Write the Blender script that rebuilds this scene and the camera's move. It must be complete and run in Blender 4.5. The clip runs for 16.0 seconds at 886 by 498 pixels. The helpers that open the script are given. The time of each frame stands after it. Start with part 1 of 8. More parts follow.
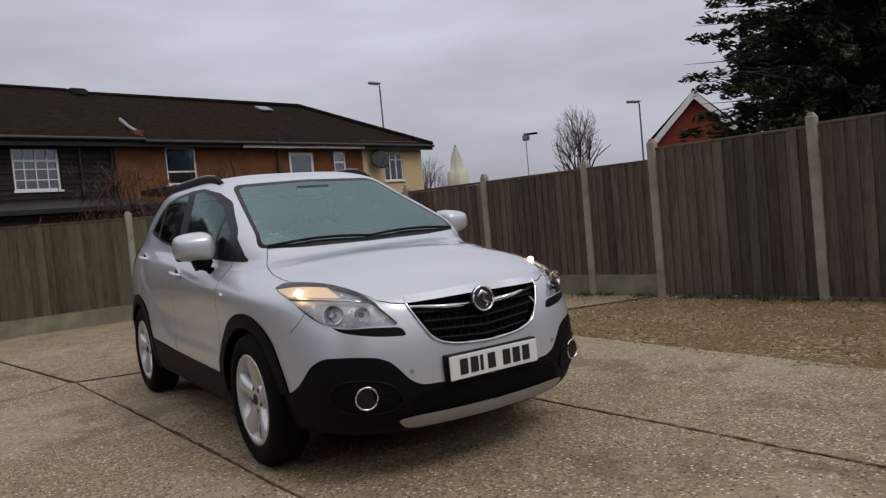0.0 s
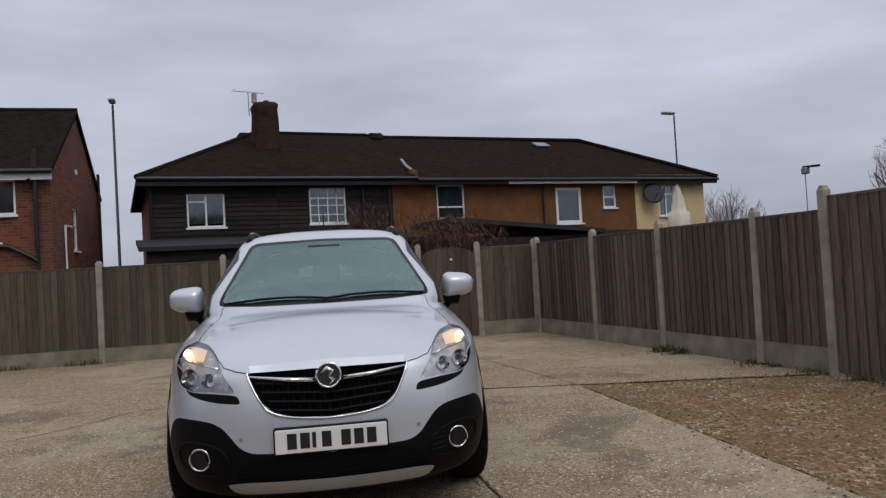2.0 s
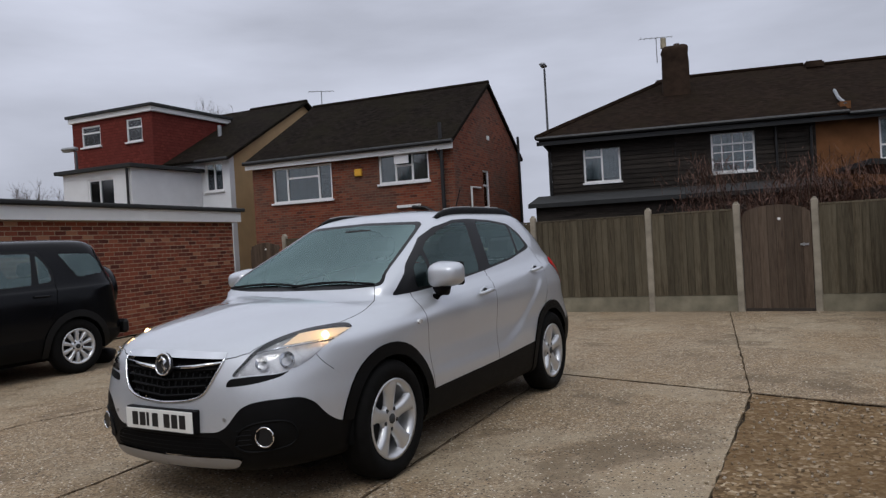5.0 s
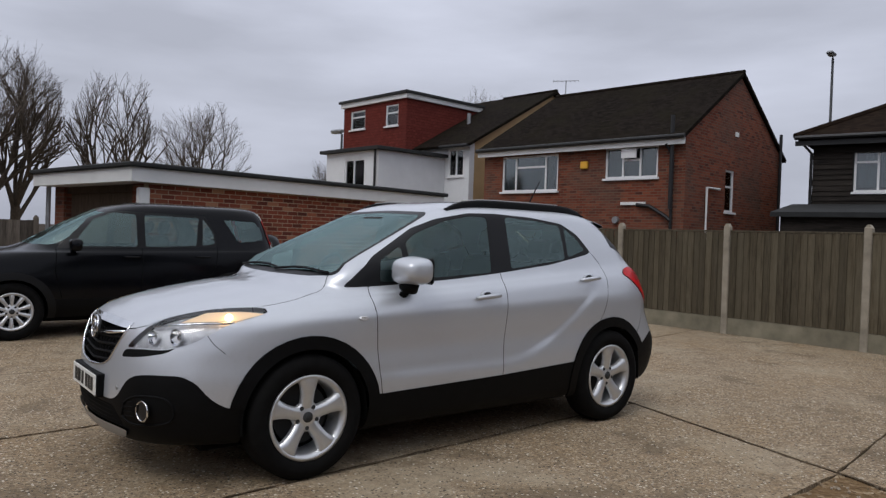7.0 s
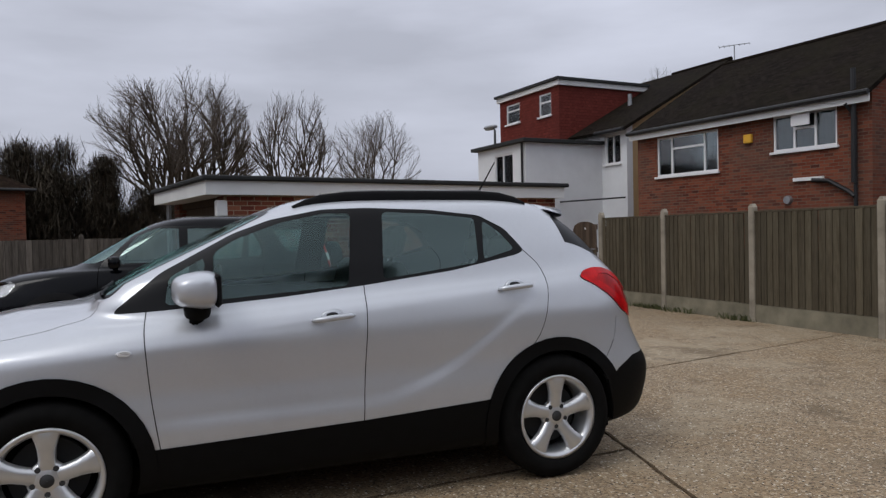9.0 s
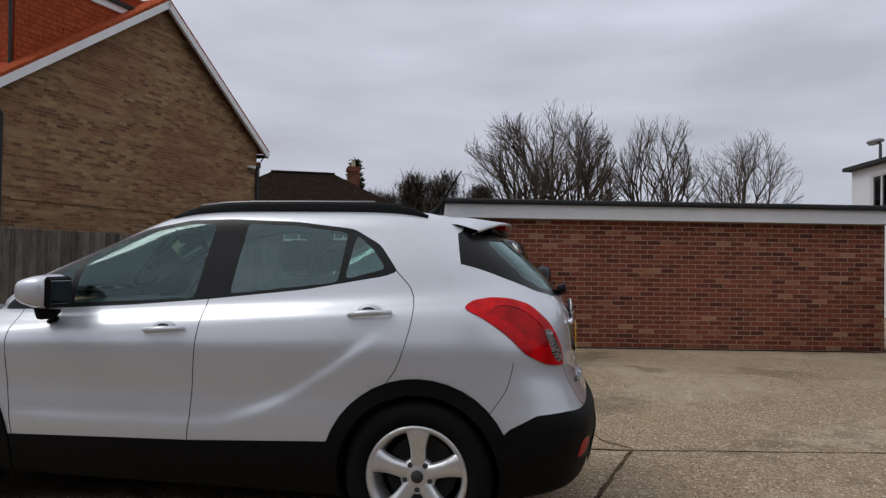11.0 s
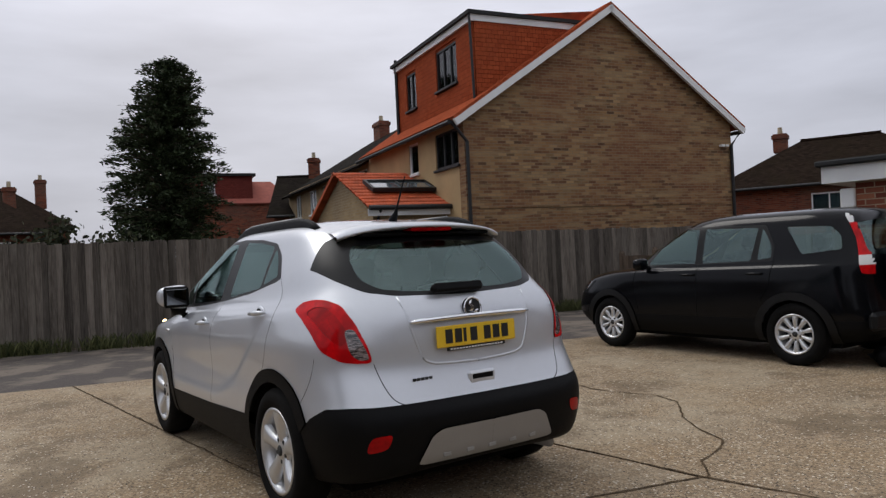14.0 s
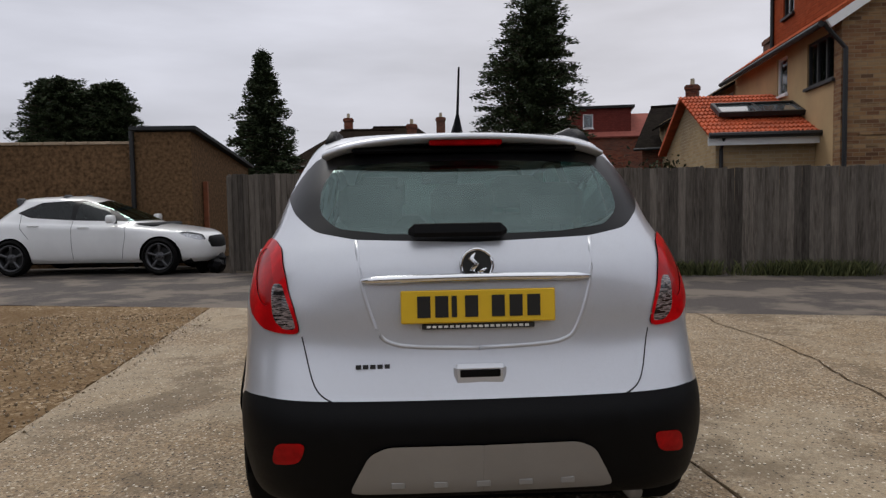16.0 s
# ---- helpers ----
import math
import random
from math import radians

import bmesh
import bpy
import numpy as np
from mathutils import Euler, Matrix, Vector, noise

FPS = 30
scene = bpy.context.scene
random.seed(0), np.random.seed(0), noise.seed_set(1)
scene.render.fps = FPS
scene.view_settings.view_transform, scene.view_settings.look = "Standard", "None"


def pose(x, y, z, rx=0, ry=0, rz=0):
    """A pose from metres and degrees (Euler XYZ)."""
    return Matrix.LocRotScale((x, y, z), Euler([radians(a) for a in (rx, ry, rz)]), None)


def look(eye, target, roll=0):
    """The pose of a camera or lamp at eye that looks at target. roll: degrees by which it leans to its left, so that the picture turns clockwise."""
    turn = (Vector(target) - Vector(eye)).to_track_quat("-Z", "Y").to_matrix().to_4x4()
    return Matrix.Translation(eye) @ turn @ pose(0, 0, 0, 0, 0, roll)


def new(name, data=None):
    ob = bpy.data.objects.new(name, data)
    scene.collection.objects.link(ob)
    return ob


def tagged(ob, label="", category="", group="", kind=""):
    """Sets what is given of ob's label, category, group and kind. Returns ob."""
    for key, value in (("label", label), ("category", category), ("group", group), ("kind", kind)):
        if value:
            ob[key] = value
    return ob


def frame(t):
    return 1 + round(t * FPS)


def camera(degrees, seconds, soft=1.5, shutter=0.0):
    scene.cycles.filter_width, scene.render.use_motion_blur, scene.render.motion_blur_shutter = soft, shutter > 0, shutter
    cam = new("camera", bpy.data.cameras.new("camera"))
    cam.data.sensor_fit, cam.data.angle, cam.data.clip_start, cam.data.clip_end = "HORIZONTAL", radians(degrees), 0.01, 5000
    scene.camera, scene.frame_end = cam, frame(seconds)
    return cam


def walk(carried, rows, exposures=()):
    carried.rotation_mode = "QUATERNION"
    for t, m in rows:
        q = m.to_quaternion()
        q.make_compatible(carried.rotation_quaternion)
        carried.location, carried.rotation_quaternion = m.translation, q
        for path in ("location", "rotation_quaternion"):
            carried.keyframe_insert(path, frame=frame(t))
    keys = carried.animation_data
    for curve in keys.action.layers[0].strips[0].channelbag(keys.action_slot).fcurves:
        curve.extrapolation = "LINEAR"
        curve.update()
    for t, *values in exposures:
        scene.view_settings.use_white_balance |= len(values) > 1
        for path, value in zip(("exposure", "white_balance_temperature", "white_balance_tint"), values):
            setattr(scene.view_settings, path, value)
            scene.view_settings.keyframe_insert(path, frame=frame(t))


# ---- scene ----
cam = camera(62.5, 16.0, soft=1.35)
PATH = [
    (0, (-2.064, -4.974, 1.207), (-0.957, -3.311, 1.114), -5.3),
    (0.5, (-1.61, -5.343, 1.237), (-0.685, -3.571, 1.212), -5.2),
    (1, (-1.077, -5.445, 1.232), (-0.382, -3.57, 1.224), -1.4),
    (1.5, (-0.531, -5.606, 1.24), (-0.027, -3.67, 1.278), -0.3),
    (2, (0.029, -5.721, 1.271), (0.34, -3.746, 1.323), -3.3),
    (2.5, (0.589, -5.708, 1.29), (0.721, -3.714, 1.357), -1.3),
    (3, (1.207, -5.756, 1.312), (1.117, -3.76, 1.391), -3.5),
    (3.5, (1.736, -5.533, 1.275), (1.357, -3.57, 1.302), -0.3),
    (4, (2.3, -5.351, 1.273), (1.711, -3.441, 1.334), -1.3),
    (4.5, (2.849, -5.095, 1.286), (2.044, -3.268, 1.399), 1.6),
    (5, (3.289, -4.83, 1.37), (2.298, -3.093, 1.349), -3.3),
    (5.2, (3.479, -4.755, 1.372), (2.39, -3.077, 1.373), -1.4),
    (7.3, (4.467, -2.867, 1.36), (2.846, -1.696, 1.323), -0.4),
    (7.5, (4.48, -2.644, 1.394), (2.825, -1.522, 1.356), -2.1),
    (8, (4.56, -2.021, 1.394), (2.82, -1.035, 1.357), -1.9),
    (8.5, (4.48, -1.42, 1.396), (2.673, -0.565, 1.357), 1.1),
    (9, (4.44, -0.821, 1.393), (2.582, -0.082, 1.349), -1.2),
    (9.2, (4.444, -0.582, 1.418), (2.54, 0.028, 1.374), -3.4),
    (11.3, (4.083, 2.398, 1.325), (2.154, 1.873, 1.358), -2.7),
    (11.5, (4.034, 2.671, 1.341), (2.13, 2.06, 1.385), -5.5),
    (12, (3.818, 3.261, 1.324), (2.006, 2.416, 1.384), 1.6),
    (12.5, (3.59, 3.877, 1.313), (1.944, 2.741, 1.352), -1.3),
    (13, (3.271, 4.403, 1.336), (1.776, 3.075, 1.348), -1.6),
    (13.5, (2.808, 4.796, 1.359), (1.476, 3.304, 1.362), -1.5),
    (14, (2.323, 5.122, 1.377), (1.198, 3.468, 1.391), -2.8),
    (14.5, (1.741, 5.166, 1.355), (0.851, 3.375, 1.371), 1.0),
    (15, (1.108, 5.119, 1.306), (0.514, 3.209, 1.305), -0.7),
    (15.5, (0.628, 4.817, 1.281), (0.29, 2.846, 1.215), 1.7),
    (16, (0.249, 4.411, 1.294), (0.139, 2.417, 1.169), -1.0),
]
walk(cam, [(t, look(eye, target, roll)) for t, eye, target, roll in PATH], [(t, e, k, 10) for t, e, k in ((0, -.09, 6430), (1.5, -.08, 6180), (3, -.08, 6130), (5, -.04, 6170), (9, -.02, 6220), (12.5, 0, 6350), (14.5, .07, 6410), (16, .08, 6490))])


# ---------------------------------------------------------------- world and light
world = bpy.data.worlds.new("overcast_sky")
scene.world = world
world.use_nodes = True
wn, wl = world.node_tree.nodes, world.node_tree.links
wn.clear()
w_out, w_bg = wn.new("ShaderNodeOutputWorld"), wn.new("ShaderNodeBackground")
w_tc, w_sep = wn.new("ShaderNodeTexCoord"), wn.new("ShaderNodeSeparateXYZ")
w_sky = wn.new("ShaderNodeTexSky")
w_sky.sky_type, w_sky.sun_disc = "NISHITA", False
w_sky.sun_elevation, w_sky.sun_rotation = radians(38), radians(200)
w_sky.air_density, w_sky.dust_density = 1.0, 4.0
wl.new(w_tc.outputs["Generated"], w_sep.inputs[0])
w_ramp = wn.new("ShaderNodeValToRGB")           # grey cloud layer, brighter towards the zenith
el = w_ramp.color_ramp.elements
el[0].position, el[0].color = 0.0, (0.43, 0.44, 0.50, 1)
el[1].position, el[1].color = 1.0, (0.95, 0.96, 1.01, 1)
e = el.new(0.12); e.color = (0.56, 0.57, 0.64, 1)
e = el.new(0.45); e.color = (0.66, 0.67, 0.75, 1)
wl.new(w_sep.outputs["Z"], w_ramp.inputs[0])
w_map, w_noise = wn.new("ShaderNodeMapping"), wn.new("ShaderNodeTexNoise")
w_map.inputs["Scale"].default_value = (1.6, 1.6, 7.0)
wl.new(w_tc.outputs["Generated"], w_map.inputs[0])
wl.new(w_map.outputs[0], w_noise.inputs["Vector"])
w_noise.inputs["Scale"].default_value, w_noise.inputs["Detail"].default_value = 1.7, 7.0
w_cl = wn.new("ShaderNodeMapRange")
w_cl.inputs["From Min"].default_value, w_cl.inputs["From Max"].default_value = 0.3, 0.7
w_cl.inputs["To Min"].default_value, w_cl.inputs["To Max"].default_value = 0.82, 1.15
wl.new(w_noise.outputs["Fac"], w_cl.inputs["Value"])
w_mul = wn.new("ShaderNodeVectorMath"); w_mul.operation = "SCALE"
wl.new(w_ramp.outputs[0], w_mul.inputs[0]); wl.new(w_cl.outputs[0], w_mul.inputs["Scale"])
w_sc = wn.new("ShaderNodeVectorMath"); w_sc.operation = "SCALE"; w_sc.inputs["Scale"].default_value = 0.08
wl.new(w_sky.outputs[0], w_sc.inputs[0])
w_mix = wn.new("ShaderNodeMix"); w_mix.data_type = "RGBA"; w_mix.inputs["Factor"].default_value = 0.93
wl.new(w_sc.outputs[0], w_mix.inputs["A"]); wl.new(w_mul.outputs[0], w_mix.inputs["B"])
wl.new(w_mix.outputs["Result"], w_bg.inputs["Color"])
w_bg.inputs["Strength"].default_value = 1.0
wl.new(w_bg.outputs[0], w_out.inputs[0])

sun = new("sun", bpy.data.lights.new("sun", "SUN"))
sun.data.energy, sun.data.angle, sun.data.color = 0.9, radians(25), (1.0, 0.96, 0.90)
sun.matrix_world = look((4, -10, 14), (0, 0, 0))


# ---------------------------------------------------------------- materials
def rgba(c):
    return (*c, 1.0)


class Nodes:
    """A node material under construction."""
    def __init__(self, name):
        self.mat = bpy.data.materials.new(name)
        self.mat.use_nodes = True
        self.tree = self.mat.node_tree
        self.bsdf = self.tree.nodes["Principled BSDF"]

    def add(self, kind, **values):
        n = self.tree.nodes.new("ShaderNode" + kind)
        for k, v in values.items():
            n.inputs[k].default_value = v
        return n

    def link(self, a, b):
        self.tree.links.new(a, b)

    def set(self, **values):
        for k, v in values.items():
            self.bsdf.inputs[k.replace("_", " ")].default_value = v
        return self

    def coords(self, kind="Object", scale=(1, 1, 1), rot=(0, 0, 0)):
        tc, mp = self.add("TexCoord"), self.add("Mapping")
        mp.inputs["Scale"].default_value, mp.inputs["Rotation"].default_value = scale, rot
        self.link(tc.outputs[kind], mp.inputs[0])
        return mp.outputs[0]

    def noise(self, vec, scale, detail=4.0, rough=0.55):
        n = self.add("TexNoise", Scale=scale, Detail=detail, Roughness=rough)
        self.link(vec, n.inputs["Vector"])
        return n.outputs["Fac"]

    def ramp(self, fac, stops):
        r = self.add("ValToRGB")
        els = r.color_ramp.elements
        els[0].position, els[0].color = stops[0][0], rgba(stops[0][1])
        els[1].position, els[1].color = stops[-1][0], rgba(stops[-1][1])
        for p, c in stops[1:-1]:
            els.new(p).color = rgba(c)
        self.link(fac, r.inputs[0])
        return r.outputs[0]

    def mix(self, fac, a, b, how="MIX"):
        m = self.add("Mix")
        m.data_type, m.blend_type = "RGBA", how
        for sock, v in ((m.inputs["Factor"], fac), (m.inputs["A"], a), (m.inputs["B"], b)):
            if isinstance(v, bpy.types.NodeSocket):
                self.link(v, sock)
            else:
                sock.default_value = rgba(v) if isinstance(v, tuple) else v
        return m.outputs["Result"]

    def math(self, op, a, b=0.0):
        m = self.add("Math")
        m.operation = op
        for sock, v in zip(m.inputs, (a, b)):
            if isinstance(v, bpy.types.NodeSocket):
                self.link(v, sock)
            else:
                sock.default_value = v
        return m.outputs[0]

    def color(self, sock):
        self.link(sock, self.bsdf.inputs["Base Color"])
        return self

    def rough(self, fac, lo, hi):
        r = self.add("MapRange")
        r.inputs["To Min"].default_value, r.inputs["To Max"].default_value = lo, hi
        self.link(fac, r.inputs["Value"])
        self.link(r.outputs[0], self.bsdf.inputs["Roughness"])
        return self

    def bump(self, height, strength=0.3, distance=0.01):
        b = self.add("Bump", Strength=strength, Distance=distance)
        self.link(height, b.inputs["Height"])
        self.link(b.outputs[0], self.bsdf.inputs["Normal"])
        return self


def plain(name, color, roughness=0.5, metal=0.0, vary=0.12, scale=6.0, bump=0.0, spec=0.5, coat=0.0):
    """A surface of one colour with soft blotches, fine grain and uneven gloss."""
    n = Nodes(name)
    v = n.coords()
    big, fine = n.noise(v, scale), n.noise(v, scale * 14, 3.0)
    dark, light = tuple(c * (1 - vary) for c in color), tuple(min(1, c * (1 + vary)) for c in color)
    n.color(n.mix(n.math("MULTIPLY", fine, 0.35), n.ramp(big, [(0.3, dark), (0.7, light)]), dark))
    n.rough(big, max(0.02, roughness - 0.06), roughness + 0.06)
    n.set(Metallic=metal, Specular_IOR_Level=spec, Coat_Weight=coat, Coat_Roughness=0.03)
    if bump:
        n.bump(fine, bump, 0.004)
    return n.mat


def brickwork(name, colors, mortar, vary_scale=0.5, stain=(0.12, 0.09, 0.07), stain_amount=0.5, pale=None):
    """Stretcher-bond brick from the mesh's own metres: every brick a shade of its own, patched courses, stains."""
    n = Nodes(name)
    v = n.coords("UV")
    b = n.add("TexBrick", Scale=1.0)
    b.inputs["Mortar Size"].default_value, b.inputs["Mortar Smooth"].default_value = 0.007, 0.2
    b.inputs["Brick Width"].default_value, b.inputs["Row Height"].default_value = 0.225, 0.075
    b.inputs["Color1"].default_value, b.inputs["Color2"].default_value = (0, 0, 0, 1), (1, 1, 1, 1)
    b.inputs["Mortar"].default_value, b.inputs["Bias"].default_value = (0.5, 0.5, 0.5, 1), 0.0
    n.link(v, b.inputs["Vector"])
    step = 1.0 / (len(colors) - 1)
    body = n.ramp(b.outputs["Color"], [(i * step, c) for i, c in enumerate(colors)])
    big, fine = n.noise(v, vary_scale, 5), n.noise(v, 40, 3)
    rows_ = n.noise(n.coords("UV", (0.5, 4.2, 1)), 1.0, 5, 0.7)
    body = n.mix(n.math("MULTIPLY", n.ramp(big, [(0.45, (0, 0, 0)), (0.62, (1, 1, 1))]), stain_amount), body, stain)
    if pale:
        body = n.mix(n.ramp(rows_, [(0.52, (0, 0, 0)), (0.62, (0.7, 0.7, 0.7))]), body, pale)
        body = n.mix(n.ramp(rows_, [(0.34, (0.65, 0.65, 0.65)), (0.44, (0, 0, 0))]), body, tuple(c * 0.5 for c in stain))
    body = n.mix(n.math("MULTIPLY", fine, 0.4), body, tuple(c * 0.6 for c in colors[0]))
    n.color(n.mix(b.outputs["Fac"], body, mortar))
    n.set(Roughness=0.9, Specular_IOR_Level=0.2)
    n.bump(n.math("SUBTRACT", n.math("MULTIPLY", fine, 0.3), b.outputs["Fac"]), 0.6, 0.008)
    return n.mat


def rooftile(name, dark, light, moss, row=0.11, width=0.17):
    n = Nodes(name)
    v = n.coords("UV")
    b = n.add("TexBrick", Scale=1.0)
    b.inputs["Mortar Size"].default_value, b.inputs["Mortar Smooth"].default_value = 0.006, 0.6
    b.inputs["Brick Width"].default_value, b.inputs["Row Height"].default_value = width, row
    b.inputs["Color1"].default_value, b.inputs["Color2"].default_value = rgba(dark), rgba(light)
    b.inputs["Mortar"].default_value = rgba(tuple(c * 0.35 for c in dark))
    n.link(v, b.inputs["Vector"])
    big, fine, spot = n.noise(v, 0.8, 5), n.noise(v, 30, 3), n.noise(v, 9, 2)
    c = n.mix(n.ramp(big, [(0.45, (0, 0, 0)), (0.7, (0.7, 0.7, 0.7))]), b.outputs["Color"], moss)
    c = n.mix(n.ramp(spot, [(0.68, (0, 0, 0)), (0.76, (0.4, 0.4, 0.4))]), c, (0.11, 0.09, 0.06))
    n.color(n.mix(n.math("MULTIPLY", fine, 0.4), c, tuple(q * 0.5 for q in dark)))
    n.set(Roughness=0.97, Specular_IOR_Level=0.04)
    n.bump(n.math("SUBTRACT", n.math("MULTIPLY", fine, 0.4), b.outputs["Fac"]), 0.7, 0.012)
    return n.mat


def weathered_wood(name, base, grey, dark, grain=(14, 14, 1.2), tone=(0.72, 1.2)):
    """Sawn boards: long grain, a shade of its own for every board, green and dark stains."""
    n = Nodes(name)
    info = n.add("ObjectInfo")
    tc, mp = n.add("TexCoord"), n.add("Mapping")
    mp.inputs["Scale"].default_value = grain
    n.link(tc.outputs["Object"], mp.inputs[0])
    shift = n.add("VectorMath"); shift.operation = "ADD"
    n.link(mp.outputs[0], shift.inputs[0])
    comb = n.add("CombineXYZ")
    for i in range(3):
        n.link(n.math("MULTIPLY", info.outputs["Random"], 37.0 + 11 * i), comb.inputs[i])
    n.link(comb.outputs[0], shift.inputs[1])
    v = shift.outputs[0]
    fine, mid = n.noise(v, 3.5, 6, 0.65), n.noise(v, 0.7, 4)
    c = n.ramp(fine, [(0.25, dark), (0.5, base), (0.78, grey)])
    c = n.mix(n.ramp(mid, [(0.35, (0, 0, 0)), (0.75, (0.7, 0.7, 0.7))]), c, grey)
    shade = n.add("MapRange")
    shade.inputs["To Min"].default_value, shade.inputs["To Max"].default_value = tone
    n.link(info.outputs["Random"], shade.inputs["Value"])
    sc = n.add("VectorMath"); sc.operation = "SCALE"
    n.link(c, sc.inputs[0]); n.link(shade.outputs[0], sc.inputs["Scale"])
    n.color(sc.outputs[0])
    n.set(Roughness=0.88, Specular_IOR_Level=0.2)
    n.bump(fine, 0.5, 0.004)
    return n.mat


def concrete_ground(name):
    """Old exposed-aggregate slabs: beige and brown stones, pale trowelled areas, algae and damp stains, grit."""
    n = Nodes(name)
    v = n.coords("Object")
    vor = n.add("TexVoronoi", Scale=75.0)
    n.link(v, vor.inputs["Vector"])
    stones = n.ramp(vor.outputs["Color"], [(0.10, (0.066, 0.043, 0.026)), (0.30, (0.190, 0.131, 0.076)), (0.52, (0.300, 0.225, 0.142)), (0.70, (0.365, 0.245, 0.132)), (0.88, (0.560, 0.475, 0.350))])
    grit = n.ramp(n.noise(v, 190, 3), [(0.36, (0.130, 0.093, 0.057)), (0.5, (0.290, 0.228, 0.153)), (0.68, (0.500, 0.428, 0.312))])
    speck = n.mix(0.34, stones, grit)
    big = n.noise(v, 0.55, 7, 0.62)
    pale = n.mix(n.ramp(big, [(0.49, (0, 0, 0)), (0.57, (0.62, 0.62, 0.62))]), speck, n.mix(0.4, (0.455, 0.378, 0.264), grit))
    rust = n.noise(v, 0.8, 6, 0.65)
    c = n.mix(n.ramp(rust, [(0.34, (0.55, 0.55, 0.55)), (0.52, (0.0, 0.0, 0.0))]), pale, n.mix(0.62, (0.300, 0.190, 0.085), stones))
    damp = n.noise(v, 0.75, 9, 0.7)
    c = n.mix(n.ramp(damp, [(0.54, (0, 0, 0)), (0.59, (0.52, 0.52, 0.52)), (0.75, (0.8, 0.8, 0.8))]), c, (0.118, 0.082, 0.046))
    mid = n.noise(v, 5.5, 6, 0.65)
    c = n.mix(n.ramp(mid, [(0.34, (0.38, 0.38, 0.38)), (0.52, (0, 0, 0))]), c, (0.175, 0.128, 0.079))
    # single dark and single white pebbles
    peb = n.add("TexVoronoi", Scale=52.0)
    n.link(v, peb.inputs["Vector"])
    core = n.ramp(peb.outputs["Distance"], [(0.30, (1, 1, 1)), (0.42, (0, 0, 0))])
    pick = n.add("SeparateColor")
    n.link(peb.outputs["Color"], pick.inputs[0])
    c = n.mix(n.math("MULTIPLY", core, n.math("GREATER_THAN", pick.outputs[0], 0.80)), c, (0.052, 0.040, 0.031))
    c = n.mix(n.math("MULTIPLY", core, n.math("GREATER_THAN", pick.outputs[1], 0.90)), c, (0.680, 0.610, 0.500))
    scratch = n.noise(v, 9, 8, 0.75)
    c = n.mix(n.ramp(scratch, [(0.66, (0, 0, 0)), (0.71, (0.45, 0.45, 0.45))]), c, (0.580, 0.520, 0.410))
    n.color(c)
    n.rough(damp, 0.95, 0.66)
    n.set(Specular_IOR_Level=0.25)
    n.bump(n.math("ADD", vor.outputs["Distance"], n.noise(v, 60, 4)), 0.55, 0.007)
    return n.mat


def asphalt(name):
    n = Nodes(name)
    v = n.coords("Object")
    c = n.ramp(n.noise(v, 90, 3), [(0.3, (0.046, 0.038, 0.034)), (0.6, (0.088, 0.074, 0.066)), (0.8, (0.19, 0.16, 0.14))])
    c = n.mix(n.ramp(n.noise(v, 1.2, 6), [(0.47, (0, 0, 0)), (0.58, (0.75, 0.75, 0.75))]), c, (0.20, 0.165, 0.13))
    c = n.mix(n.ramp(n.noise(v, 2.6, 7, 0.7), [(0.58, (0, 0, 0)), (0.66, (0.7, 0.7, 0.7))]), c, (0.035, 0.030, 0.026))
    n.color(c)
    n.set(Roughness=0.85, Specular_IOR_Level=0.3)
    n.bump(n.noise(v, 120, 2), 0.4, 0.005)
    return n.mat


def loose_gravel(name):
    n = Nodes(name)
    v = n.coords("Object")
    vor = n.add("TexVoronoi", Scale=38.0)
    n.link(v, vor.inputs["Vector"])
    c = n.ramp(vor.outputs["Color"], [(0.10, (0.090, 0.055, 0.027)), (0.45, (0.205, 0.133, 0.068)), (0.72, (0.285, 0.196, 0.106)), (0.93, (0.520, 0.420, 0.290))])
    c = n.mix(n.ramp(n.noise(v, 1.3, 6, 0.6), [(0.40, (0, 0, 0)), (0.62, (0.80, 0.80, 0.80))]), c, (0.158, 0.097, 0.045))
    n.color(c)
    n.set(Roughness=0.95, Specular_IOR_Level=0.15)
    n.bump(n.math("ADD", vor.outputs["Distance"], n.noise(v, 25, 4)), 0.8, 0.015)
    return n.mat


def thin_glass(name, tint, gloss_tint=(1, 1, 1), base=0.06):
    """Thin pane: tinted see-through with a mirror-like skin that strengthens at grazing angles."""
    n = Nodes(name)
    t = n.add("BsdfTransparent", Color=rgba(tint))
    g = n.add("BsdfGlossy", Color=rgba(gloss_tint), Roughness=0.06)
    fr = n.add("Fresnel", IOR=1.5)
    mx = n.add("MixShader")
    n.link(n.math("MAXIMUM", fr.outputs[0], base), mx.inputs[0])
    n.link(t.outputs[0], mx.inputs[1]); n.link(g.outputs[0], mx.inputs[2])
    n.link(mx.outputs[0], n.tree.nodes["Material Output"].inputs["Surface"])
    return n.mat


def foliage(name, dark, light):
    n = Nodes(name)
    geo = n.add("NewGeometry")
    c = n.ramp(geo.outputs["Random Per Island"], [(0.0, dark), (0.7, light), (1.0, tuple(min(1, q * 1.35) for q in light))])
    n.color(c)
    n.set(Roughness=0.75, Specular_IOR_Level=0.25)
    return n.mat


